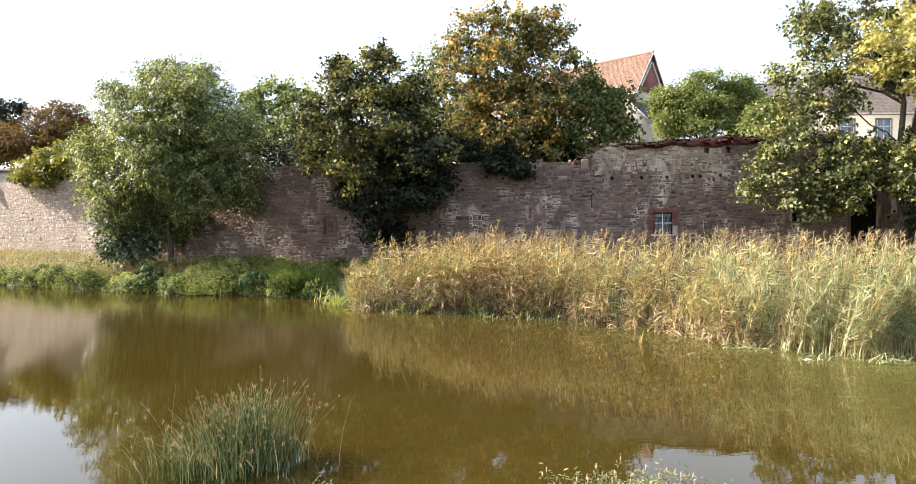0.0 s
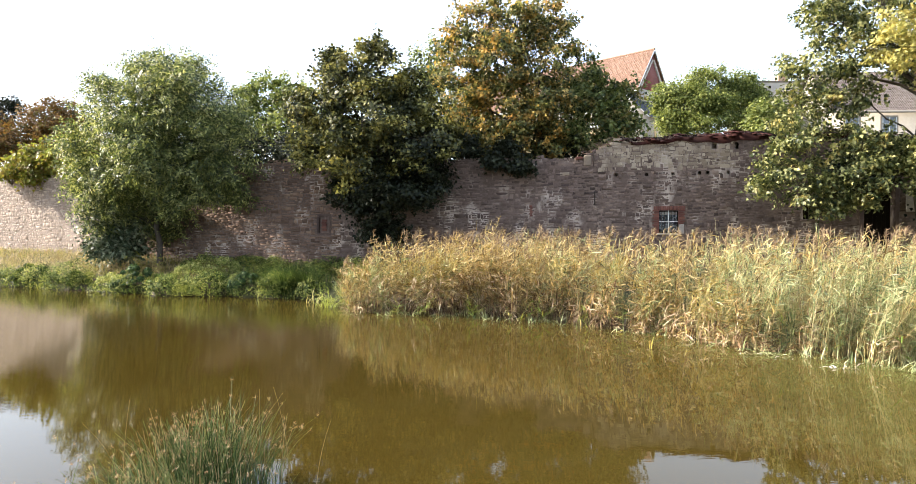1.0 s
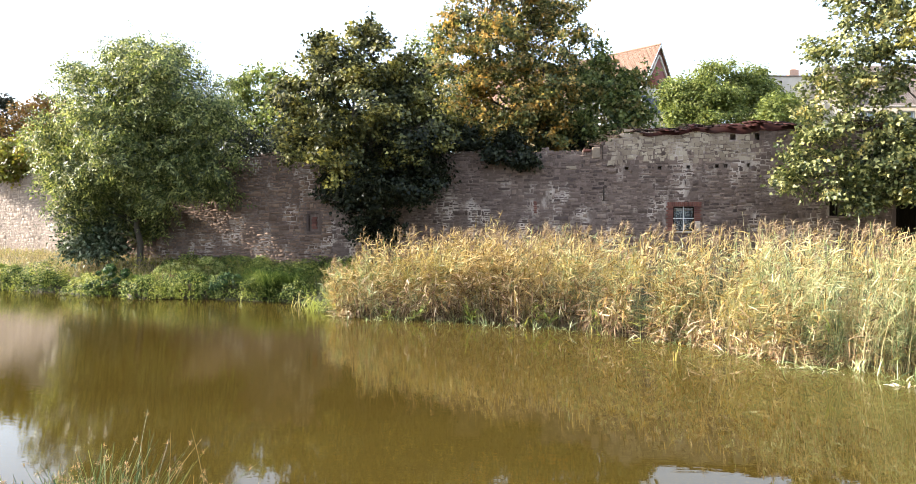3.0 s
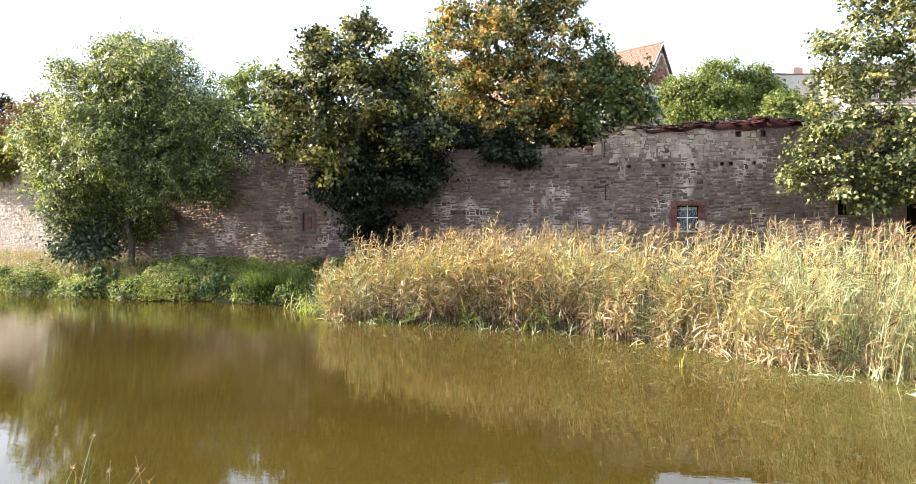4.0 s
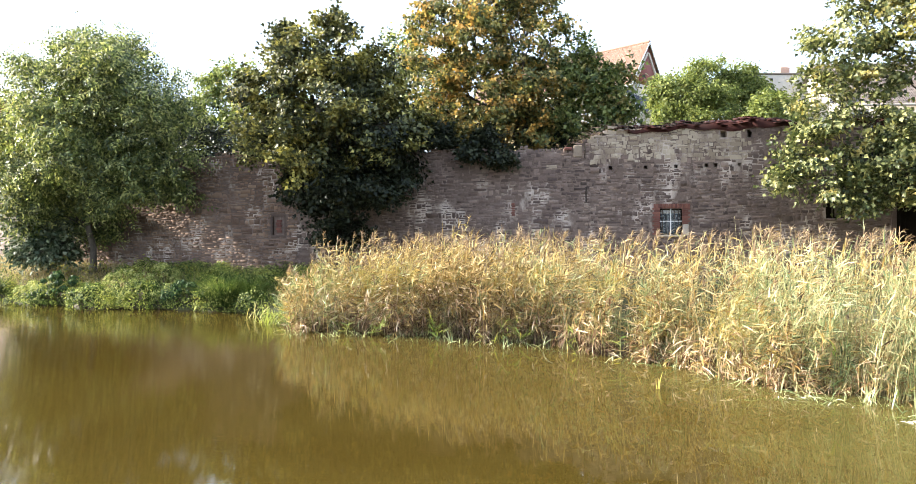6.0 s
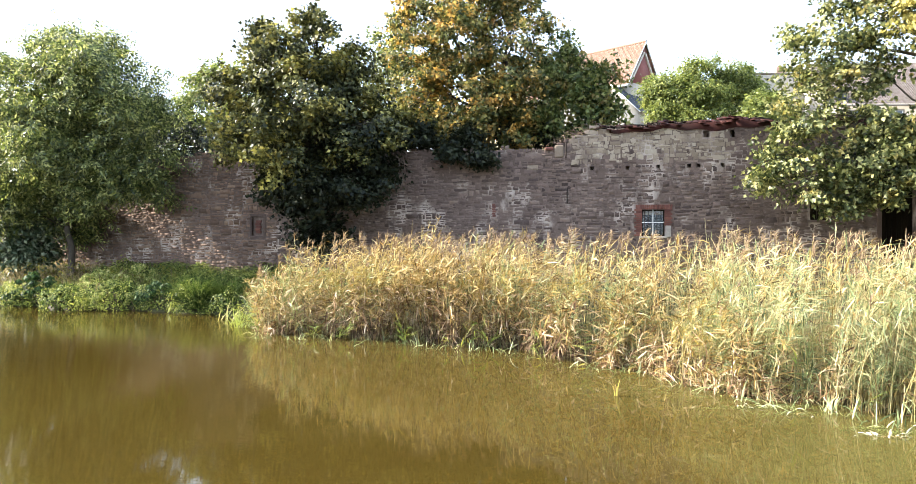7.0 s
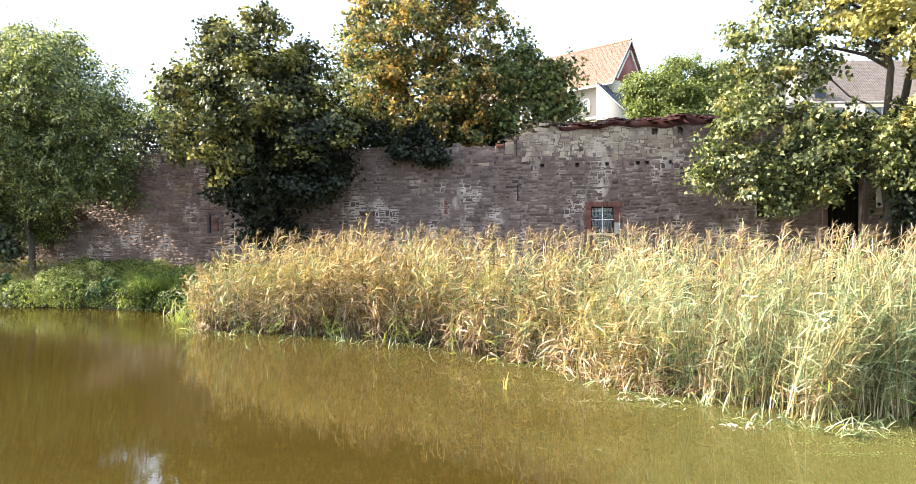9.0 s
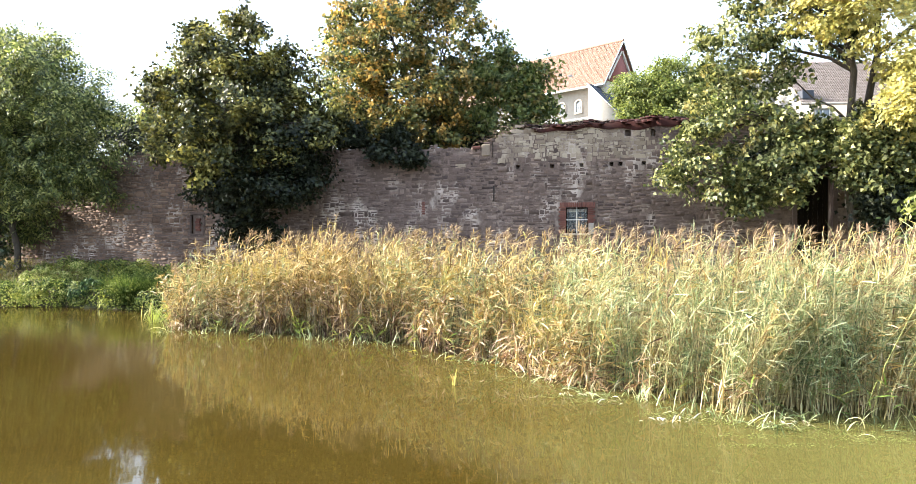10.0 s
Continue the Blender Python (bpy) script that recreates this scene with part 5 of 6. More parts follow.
# ---- houses behind the wall ----
def tiled_slope(a, b, c, d, across, down, mat, parent, name="roof"):
    """A roof slope a-b (eave) to d-c (ridge), laid with rows of lapped tiles that each have an edge of their own."""
    a, b, c, d = (np.array(p, float) for p in (a, b, c, d))
    nrm = np.cross(b - a, d - a)
    nrm /= np.linalg.norm(nrm)
    if nrm[2] < 0:
        nrm = -nrm
    us, vs = np.linspace(0, 1, across + 1), np.linspace(0, 1, down + 1)

    def at(u, v, h):
        lo, hi = a + (b - a) * u, d + (c - d) * u
        return lo + (hi - lo) * v + nrm * h
    verts, faces = [], []
    for j in range(down):
        for i in range(across):
            u0, u1, um = us[i], us[i + 1], (us[i] + us[i + 1]) / 2
            v0, v1 = vs[j], min(vs[j + 1] + 0.3 / down, 1.0)
            k = len(verts)
            verts += [at(u0, v0, 0.05), at(um, v0, 0.12), at(u1, v0, 0.05), at(u0, v1, 0.0), at(um, v1, 0.06), at(u1, v1, 0.0)]
            faces += [[k, k + 1, k + 4, k + 3], [k + 1, k + 2, k + 5, k + 4]]
    tiles = part(name, mesh_np(name, np.array(verts), np.array(faces)), mat, parent)
    tagged(tiles, kind="stuff")
    return tiles


def prism_wall(pts, mat, parent, name="wall", z0=4.0):
    """Upright walls over a plan with a height for each corner; each corner's top given."""
    n = len(pts)
    v = [(x, y, z0) for x, y, _ in pts] + [(x, y, z) for x, y, z in pts]
    f = np.array([[i, (i + 1) % n, n + (i + 1) % n, n + i] for i in range(n)])
    return part(name, mesh_np(name, np.array(v), f), mat, parent)


def build_church_house():
    """The long house with the steep red roof: long axis u recedes to the back left, gable towards the right."""
    house = new("gabled_house")
    house.location = (21.6, 80.6, gz(21.6, 80.6))
    tagged(house, "long pale plastered house with steep red tile roof", "house")
    O = np.array([0.0, 0.0, 0.0]) - np.array([0, 0, house.location.z])
    u = np.array([-0.707, 0.707, 0])
    g = np.array([0.707, 0.707, 0])
    up = np.array([0, 0, 1.0])
    L, W, ze, zr = 26.0, 7.6, 20.3, 25.5

    def P(a, b, z):
        return O + u * a + g * b + up * z
    walls = prism_wall([P(0, 0.35, ze), P(L, 0.35, ze), P(L, W - 0.35, ze), P(0, W - 0.35, ze)], PLASTER, house, "wall", z0=-2.0)
    for a, nm in ((0.02, "gable"), (L - 0.02, "gable")):
        v = np.array([P(a, 0.2, ze - 0.1), P(a, W - 0.2, ze - 0.1), P(a, W / 2, zr - 0.2), P(a + 0.4, 0.2, ze - 0.1), P(a + 0.4, W - 0.2, ze - 0.1), P(a + 0.4, W / 2, zr - 0.2)])
        part(nm, mesh_np(nm, v, np.array([[0, 1, 2], [5, 4, 3]]), np.array([[0, 2, 5, 3], [2, 1, 4, 5], [1, 0, 3, 4]])), GABLE_BRICK if a < 1 else PLASTER, house, "dark red brick gable")
    over = 0.45
    tiled_slope(P(L, -over, ze - 0.55), P(-0.25, -over, ze - 0.55), P(-0.25, W / 2, zr), P(L, W / 2, zr), 96, 34, TILE_RED, house)
    tiled_slope(P(-0.25, W + over, ze - 0.55), P(L, W + over, ze - 0.55), P(L, W / 2, zr), P(-0.25, W / 2, zr), 60, 18, TILE_RED, house)
    part("ridge", mesh_np("ridge", *tube([P(-0.3, W / 2, zr + 0.05), P(L / 2, W / 2, zr + 0.02), P(L, W / 2, zr + 0.05)], [0.16] * 3, 8)), TILE_RED, house)
    for b0, b1 in ((-over, W / 2), (W + over, W / 2)):
        z0 = ze - 0.55
        p0, p1 = P(-0.32, b0, z0), P(-0.32, b1, zr + 0.05)
        v = np.array([p0, p1, p1 - up * 0.2, p0 - up * 0.2])
        v = np.concatenate([v, v + u * 0.12])
        part("verge_board", mesh_np("verge_board", v, np.array([[0, 1, 2, 3], [7, 6, 5, 4], [0, 4, 5, 1], [3, 2, 6, 7], [1, 5, 6, 2], [0, 3, 7, 4]])), WHITE_PAINT, house, "white verge board")
    part("gutter", mesh_np("gutter", *tube([P(-0.3, -over - 0.08, ze - 0.6), P(L / 2, -over - 0.08, ze - 0.6), P(L, -over - 0.08, ze - 0.6)], [0.13] * 3, 8)), WHITE_PAINT, house)
    # pale arched panel stones round the brick of the gable
    for b0, z0, b1, z1 in ((0.9, ze + 0.2, W / 2 - 0.1, zr - 1.3), (W - 0.9, ze + 0.2, W / 2 + 0.1, zr - 1.3)):
        pts = [P(-0.03, b0 + (b1 - b0) * k, z0 + (z1 - z0) * k) for k in np.linspace(0, 1, 5)]
        part("gable_band", mesh_np("gable_band", *tube(pts, [0.16] * 5, 5)), PLASTER_GREY, house)
    # lean-to with a slate roof at the gable end
    A, B0, B1 = -2.3, -1.6, 5.5
    zt, zl = ze - 0.7, ze - 3.9
    v = np.array([P(1.0, B0 - 0.05, zt + 0.1), P(A, B0 - 0.05, zl), P(A, B0 - 0.05, 6 - 0), P(1.0, B0 - 0.05, 6 - 0), P(A, B1, zl), P(A, B1, 6), P(0, B1, zt), P(0, B1, 6)])
    part("annex_wall", mesh_np("annex_wall", v, np.array([[0, 1, 2, 3], [1, 4, 5, 2], [4, 6, 7, 5]])), PLASTER, house)
    left = np.array([P(1.0, B0 - 0.05, zt + 0.1), P(1.0, 0.5, zt + 0.1), P(1.0, 0.5, 6), P(1.0, B0 - 0.05, 6)])
    part("annex_wall", mesh_np("annex_wall", left, np.array([[0, 1, 2, 3]])), PLASTER, house)
    tiled_slope(P(A - 0.35, B0 - 0.3, zl - 0.2), P(A - 0.35, B1 + 0.2, zl - 0.2), P(1.0, B1 + 0.2, zt + 0.15), P(1.0, B0 - 0.3, zt + 0.15), 14, 10, SLATE, house, "slate_roof")
    p0, p1 = P(1.0, B0 - 0.36, zt + 0.2), P(A - 0.4, B0 - 0.36, zl - 0.15)
    v = np.array([p0, p1, p1 - up * 0.12, p0 - up * 0.12])
    v = np.concatenate([v, v + g * 0.1])
    part("verge_board", mesh_np("verge_board", v, np.array([[0, 1, 2, 3], [7, 6, 5, 4], [0, 4, 5, 1], [3, 2, 6, 7], [1, 5, 6, 2], [0, 3, 7, 4]])), WHITE_PAINT, house)
    # string course and ochre plinth below it
    sc = P(6, -0.02, zl - 0.35)
    for a0, a1, zz, hh, mt, nm, dep in ((A - 0.15, L, zl - 0.4, 0.3, WHITE_PAINT, "string_course", 0.3), (A - 0.02, L, zl - 3.4, 2.85, OCHRE_STONE, "plinth", 0.14)):
        c = [P(a0, 0.15 - dep, zz), P(a1, 0.15 - dep, zz), P(a1, 0.4, zz), P(a0, 0.4, zz)]
        v = np.array(c + [p + up * hh for p in c])
        part(nm, mesh_np(nm, v, np.array([[3, 2, 1, 0], [4, 5, 6, 7], [0, 1, 5, 4], [1, 2, 6, 5], [2, 3, 7, 6], [3, 0, 4, 7]])), mt, house)
    # arched windows
    for a in (3.6, 6.0, 10.5, 13.0, 16.5):
        zc, w, h = ze - 2.55, 0.38, 0.66
        win = part("window", mesh_np("window", *arch_plate(P, a, zc, w, h, 0.29, 0.02)), GLASS_DARK, house)
        part("window_surround", mesh_np("window_surround", *arch_ring(P, a, zc, w, h, 0.2)), GREY_STONE, win)
        for da in (-0.17, 0.17):
            v = np.array([P(a + da - 0.03, 0.25, zc - h / 2), P(a + da + 0.03, 0.25, zc - h / 2), P(a + da + 0.03, 0.25, zc + h / 2), P(a + da - 0.03, 0.25, zc + h / 2)])
            v = np.concatenate([v, v + g * 0.04])
            part("glazing_bar", mesh_np("glazing_bar", v, np.array([[0, 1, 2, 3], [0, 4, 5, 1], [1, 5, 6, 2], [2, 6, 7, 3], [3, 7, 4, 0]])), WHITE_PAINT, win)
    sk = bevel_box((0.7, 0.55, 0.12), (0, 0, 0), 0.02)
    dorm = part("skylight", sk, GLASS_DARK, house, "small roof window")
    c = P(5.2, 0.95, 0)
    dorm.matrix_basis = pose(c[0], c[1], ze + 1.25 - house.location.z, 0, 0, 45) @ pose(0, 0, 0, 0, 55, 0)
    return house


def arch_pts(w, h, n=9):
    pts = [(-w, -h), (w, -h), (w, h - w * 0.9)]
    pts += [(w * math.cos(t), h - w * 0.9 + w * 0.9 * math.sin(t)) for t in np.linspace(0, math.pi, n)[1:-1]]
    pts.append((-w, h - w * 0.9))
    return pts


def arch_plate(P, a, zc, w, h, b, deep):
    pts = arch_pts(w, h)
    v = np.array([P(a + x, b, zc + z) for x, z in pts])
    return v, np.array([list(range(len(pts)))])


def arch_ring(P, a, zc, w, h, b):
    inner, outer = arch_pts(w, h), arch_pts(w + 0.2, h + 0.2)
    n = len(inner)
    v = np.array([P(a + x, b, zc + z) for x, z in inner] + [P(a + x, b, zc + z) for x, z in outer] + [P(a + x, b + 0.2, zc + z) for x, z in inner] + [P(a + x, b + 0.2, zc + z) for x, z in outer])
    f = []
    for i in range(n):
        j = (i + 1) % n
        f += [[i, j, n + j, n + i], [i, 2 * n + i, 2 * n + j, j], [n + i, n + j, 3 * n + j, 3 * n + i]]
    return v, np.array(f)


def dark_glass():
    m, nt, bsdf, geo = base_mat("far_window_glass")
    col = ramp(nt, noise_tex(nt, geo.outputs["Position"], 1.3), [(0.08, 0.09, 0.10), (0.17, 0.19, 0.21), (0.27, 0.29, 0.31)])
    nt.links.new(col, bsdf.inputs["Base Color"])
    bsdf.inputs["Roughness"].default_value = 0.08
    return m


GLASS_DARK = dark_glass()
build_church_house()


def build_right_house():
    house = new("town_house")
    ox, oy = 34.6, 62.0
    house.location = (ox, oy, gz(ox, oy))
    tagged(house, "pale plastered house with a brown-grey tile roof", "house")
    z0 = house.location.z
    L, W, ze, zr = 24.0, 9.0, 14.1, 18.6
    way = unit(np.array([1.0, -0.06, 0]))
    g = np.array([0.06, 1.0, 0])

    def P(a, b, z):
        return way * a + g * b + np.array([0, 0, z - z0])
    prism_wall([P(0, 0, ze), P(L, 0, ze), P(L, W, ze), P(0, W, ze)], PLASTER_GREY, house, z0=-1.5)
    for a in (0.0, L):
        v = np.array([P(a, 0, ze), P(a, W, ze), P(a, W / 2, zr - 0.1)])
        part("gable", mesh_np("gable", v, np.array([[0, 1, 2]])), PLASTER, house)
    tiled_slope(P(-0.3, -0.45, ze - 0.25), P(L, -0.45, ze - 0.25), P(L, W / 2, zr), P(-0.3, W / 2, zr), 120, 28, TILE_GREY, house)
    tiled_slope(P(L, W + 0.45, ze - 0.25), P(-0.3, W + 0.45, ze - 0.25), P(-0.3, W / 2, zr), P(L, W / 2, zr), 40, 8, TILE_GREY, house)
    part("gutter", mesh_np("gutter", *tube([P(-0.3, -0.52, ze - 0.3), P(L / 2, -0.52, ze - 0.3), P(L, -0.52, ze - 0.3)], [0.1] * 3, 7)), GREY_STONE, house)
    for a in (1.7, 5.0, 8.3, 11.6, 14.9, 18.2):
        for zc in (12.5, 9.2):
            w, h = 1.25, 1.75
            win = part("window", bevel_box((w, 0.06, h), tuple(P(a, -0.03, zc)), 0), GLASS_DARK, house)
            fr = bmesh.new()
            for size, da, dz in (((w + 0.3, 0.12, 0.15), 0, h / 2 + 0.07), ((w + 0.36, 0.2, 0.12), 0, -h / 2 - 0.06), ((0.15, 0.12, h), -w / 2 - 0.07, 0), ((0.15, 0.12, h), w / 2 + 0.07, 0)):
                bevel_box(size, tuple(P(a + da, -0.06, zc + dz)), 0.01, bm=fr)
            part("window_surround", fr, GREY_STONE, win)
            fb = bmesh.new()
            for size, da, dz in (((0.07, 0.05, h), 0, 0), ((w, 0.05, 0.07), 0, 0.25), ((0.06, 0.05, h), -w / 2 + 0.03, 0), ((0.06, 0.05, h), w / 2 - 0.03, 0)):
                bevel_box(size, tuple(P(a + da, -0.075, zc + dz)), 0, bm=fb)
            part("glazing_bar", fb, WHITE_PAINT, win)
    d = P(0.4, 0.6, ze + 0.6)
    part("dormer", bevel_box((1.0, 1.5, 0.75), tuple(d), 0.03), SLATE, house, "small slate dormer")


build_right_house()


def build_plain_house():
    """A high plastered house with a blank wall towards the pond and a low roof behind its parapet."""
    house = new("plastered_house")
    ox, oy = 30.3, 68.4
    house.location = (ox, oy, gz(ox, oy))
    z0 = house.location.z
    top = 18.1 - z0
    tagged(house, "tall blank pale plastered house with a small brick chimney", "house")
    part("wall", bevel_box((7.2, 7.0, top + 1.0), (3.6, 3.5, (top - 1.0) / 2), 0.04), PLASTER_PALE, house)
    part("parapet", bevel_box((7.4, 0.4, 0.14), (3.6, 0.1, top + 0.07), 0.02), TILE_GREY, house, "thin dark coping")
    v = np.array([(-0.05, 0.2, top), (7.25, 0.2, top), (7.25, 7.1, top - 1.2), (-0.05, 7.1, top - 1.2), (-0.05, 0.2, top + 0.12), (7.25, 0.2, top + 0.12), (7.25, 7.1, top - 1.0), (-0.05, 7.1, top - 1.0)])
    part("roof", mesh_np("roof", v, np.array([[0, 1, 2, 3], [7, 6, 5, 4], [0, 4, 5, 1], [1, 5, 6, 2], [2, 6, 7, 3], [3, 7, 4, 0]])), TILE_GREY, house)
    chimney = part("chimney", bevel_box((0.95, 0.7, 0.8), (3.1, 0.9, top + 0.45), 0.03), CLAY_PALE, house, "pale orange brick chimney")
    part("chimney_cap", bevel_box((0.6, 0.5, 0.1), (3.1, 0.9, top + 0.9), 0.03), CLAY_PALE, chimney)
    # A dark box on the wall paints the shade of a vent hole.
    part("vent", bevel_box((0.22, 0.06, 0.24), (1.5, -0.02, top - 0.5), 0.01), DARK_WOOD_SHADE, house, "small near-black box in place of a vent hole")


build_plain_house()


def build_west_roof():
    """A flat low roof edge that peeps over the creeper at the wall's west end."""
    ob = new("garden_shed")
    ob.location = (-31.0, 45.2, gz(-31, 45.2))
    tagged(ob, "low shed with a pale sheet roof behind the wall", "shed")
    part("wall", bevel_box((4.0, 2.6, 1.4), (0, 0, 0.7), 0.02), PLASTER_GREY, ob)
    part("roof", bevel_box((4.6, 3.2, 0.12), (0, 0, 1.48), 0.02), GREY_STONE, ob)


build_west_roof()


# ---- the reed bed ----
REED_X = [-4.3, -3.6, -1.65, 0.0, 1.24, 2.3, 3.3, 5.1, 6.7, 7.7, 8.6, 10.1, 13.0, 18.0, 26.0]
REED_Y = [25.0, 23.3, 22.5, 22.0, 21.4, 20.9, 20.25, 18.3, 16.2, 15.1, 14.4, 14.1, 13.9, 13.6, 13.2]


def reed_front(x):
    return np.interp(x, REED_X, REED_Y) + 0.22 * np.sin(x * 2.7) + 0.12 * np.sin(x * 6.1)


def build_reeds():
    rng = np.random.default_rng(51)
    bed = new("reed_bed")
    tagged(bed, "tall reed bed, golden dry leaves turning green, standing in water", "reeds", kind="stuff")
    n = 7600
    # tufts: stalks that stand close together and lean alike
    nt = n // 10
    tuft = rng.integers(0, nt, n)
    x = rng.uniform(-4.0, 20.0, nt)[tuft] + rng.normal(0, 0.12, n)
    gold = np.interp(x, [-3.3, -2.3, 3.6, 5.2], [0.0, 1.0, 1.0, 0.0])
    depth = np.abs(np.where(rng.random(nt) < 0.62, rng.exponential(0.8, nt), rng.uniform(0, 7.0, nt))[tuft] + rng.normal(0, 0.1, n))
    y = reed_front(x) + 0.42 + 0.3 * gold + depth
    back = np.interp(x, [-4.5, -2, 4, 12, 20], [25.6, 26.8, 27.2, 26.0, 24.5])
    ok = y < back
    # clumps with gaps
    g = np.sin(x * 1.9 + 1) * np.sin(y * 2.3) + rng.normal(0, 0.7, n)
    ok &= g > -1.1
    # hollows between the tufts of the golden stand
    ok &= ~((x < 4.5) & (depth < 1.3) & (rng.random(nt)[tuft] < 0.22))
    # the green eastern stand is thinner and grows in tufts
    ok &= (rng.random(n) < np.interp(x, [4.5, 8, 20], [1.0, 0.55, 0.42])) | (np.sin(x * 5.3 + 2 * y) > 0.6)
    x, y, depth, tuft, gold = x[ok], y[ok], depth[ok], tuft[ok], gold[ok]
    n = len(x)
    base = np.stack([x, y, np.maximum(ground_z(x, y), -0.12)], 1)
    mound = np.sin(x * 2.1 + 0.6 * y) + 0.7 * np.sin(x * 4.7 - 1.3 * y + 2)
    tall = 2.22 + 0.12 * np.sin(x * 0.9) + 0.15 * mound + rng.normal(0, 0.31, nt)[tuft] + rng.normal(0, 0.14, n)
    tall *= np.interp(x, [-4.0, -3.5, -2.4, 3, 20], [0.42, 0.74, 0.96, 0.99, 0.98])
    low = (depth < 0.6) & (rng.random(n) < np.interp(x, [-3, -2, 4, 5.5], [0.5, 0.12, 0.12, 0.45]))
    tall = np.where(low, tall * rng.uniform(0.4, 0.9, n), tall)
    lean = rng.normal(0, 0.15, (nt, 2))[tuft] + rng.normal(0, 0.12, (n, 2)) + np.array([0.08, -0.02])
    lean[:, 1] -= np.clip(1.1 - depth, 0, 1.1) * rng.uniform(0.0, 0.42 + 0.1 * gold, n) * (1 + 0.4 * mound)
    lean[:, 0] -= np.clip(-3.0 - x, 0, 1.3) * 0.25
    green_p = np.clip(np.interp(x, [-4.5, 2, 5, 7.5, 10, 20], [0.24, 0.2, 0.28, 0.5, 0.8, 0.9]) + 0.14 * np.sin(x * 1.3 + y), 0.04, 0.97)
    is_green = 0.55 * rng.random(n) + 0.45 * rng.random(nt)[tuft] < 0.5 + (green_p - 0.5) * 0.85
    (sv, sf), at = stalks(base, lean, tall, np.interp(x, [-2.6, -2.4, 7.0, 9.0], [0.008, 0.005, 0.006, 0.0105]), 3)
    tagged(part("stalks", mesh_np("stalks", sv, sf), REED_STALK, bed), kind="stuff")
    # blades up the stalks, more of them at the edge that faces the water
    per = (np.where(depth < 0.7, 25, np.where(depth < 1.8, 15, 9)) * np.interp(x, [5, 8], [1.0, 1.3])).astype(int)
    i = np.repeat(np.arange(n), per)
    m = len(i)
    low_leaf = np.where(depth > 1.8, 0.5, np.interp(x, [-3.2, -2.2, 4.2, 5.2, 7, 8.5, 10], [0.05, 0.1, 0.1, 0.05, 0.06, 0.18, 0.28]))
    u = low_leaf[i] + (0.98 - low_leaf[i]) * rng.random(m)
    p = at(i, u)
    gr = is_green[i]
    # blades of one tuft hang and point much the same way
    way = rng.uniform(0, 2 * np.pi, nt)[tuft][i]
    head = np.where(rng.random(m) < 0.45, way + rng.normal(0, 0.4, m), rng.uniform(0, 2 * np.pi, m))
    head = np.where(rng.random(m) < 0.25, rng.normal(-0.3, 0.7, m), head)
    dead = u < rng.uniform(0.2, 0.8, m) * np.where(gr, 0.5, 1.0)
    face = dead & (depth[i] < 1.1) & (rng.random(m) < np.interp(x[i], [-3.3, -2.3, 7, 10], [0.1, 0.8, 0.7, 0.2]))
    hang = rng.normal(-1.7, 1.0, nt)[tuft][i]
    head = np.where(face, hang + rng.normal(0, 0.5, m), head)
    length = np.where(face, rng.uniform(0.2, 0.44, m), np.where(gr, rng.uniform(0.17, 0.38, m), rng.uniform(0.14, 0.34, m)))
    rise = np.where(face, rng.normal(-0.35, 0.6, m), np.where(dead, rng.normal(-0.1, 0.7, m), rng.normal(0.65, 0.55, m)))
    droop = np.where(face, rng.uniform(0.0, 0.8, m), np.where(gr, rng.uniform(-0.1, 0.55, m), rng.uniform(-0.1, 0.9, m)))
    width = np.where(face, rng.uniform(0.022, 0.046, m), np.where(gr, rng.uniform(0.016, 0.034, m), rng.uniform(0.018, 0.038, m)))
    width = width * np.interp(x[i], [4, 8], [0.95, 0.62])
    roll = rng.normal(0, 0.9, m)
    # dead blades low in the golden stand, darkened to paint the undercut's shade
    shaded_foot = (gold[i] > 0.3) & (u < rng.uniform(0.12, 0.36, m))
    length = np.where(shaded_foot, length * 0.8, length)
    kind = np.where(shaded_foot, 3, np.where(gr & ~(dead & (rng.random(m) < 0.6)), 2, np.where(dead & (rng.random(m) < 0.7), 1, 0)))
    for k, (nm, mt) in enumerate((("dry_blades", REED_DRY), ("old_blades", REED_OLD), ("green_blades", REED_GREEN), ("foot_blades", REED_FOOT_SHADE))):
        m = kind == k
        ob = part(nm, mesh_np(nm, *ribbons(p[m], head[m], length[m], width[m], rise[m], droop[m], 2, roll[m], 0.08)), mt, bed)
        tagged(ob, kind="stuff")
    # taller stems that stand out of the rest
    k = 330
    ex = rng.uniform(-3.2, 17, k)
    ey = reed_front(ex) + rng.uniform(0.6, 4.0, k)
    eb = np.stack([ex, ey, np.maximum(ground_z(ex, ey), -0.1)], 1)
    eh = rng.uniform(2.4, 2.85, k) * np.interp(ex, [-4, -2.4, 17], [0.7, 1.0, 1.02])
    el = rng.normal(0, 0.09, (k, 2)) + np.array([0.08, 0])
    (ev, ef), tall_at = stalks(eb, el, eh, np.full(k, 0.007), 4)
    tagged(part("tall_stalks", mesh_np("tall_stalks", ev, ef), REED_STALK, bed), kind="stuff")
    j = np.repeat(np.arange(k), 8)
    jp = tall_at(j, rng.uniform(0.66, 0.96, len(j)))
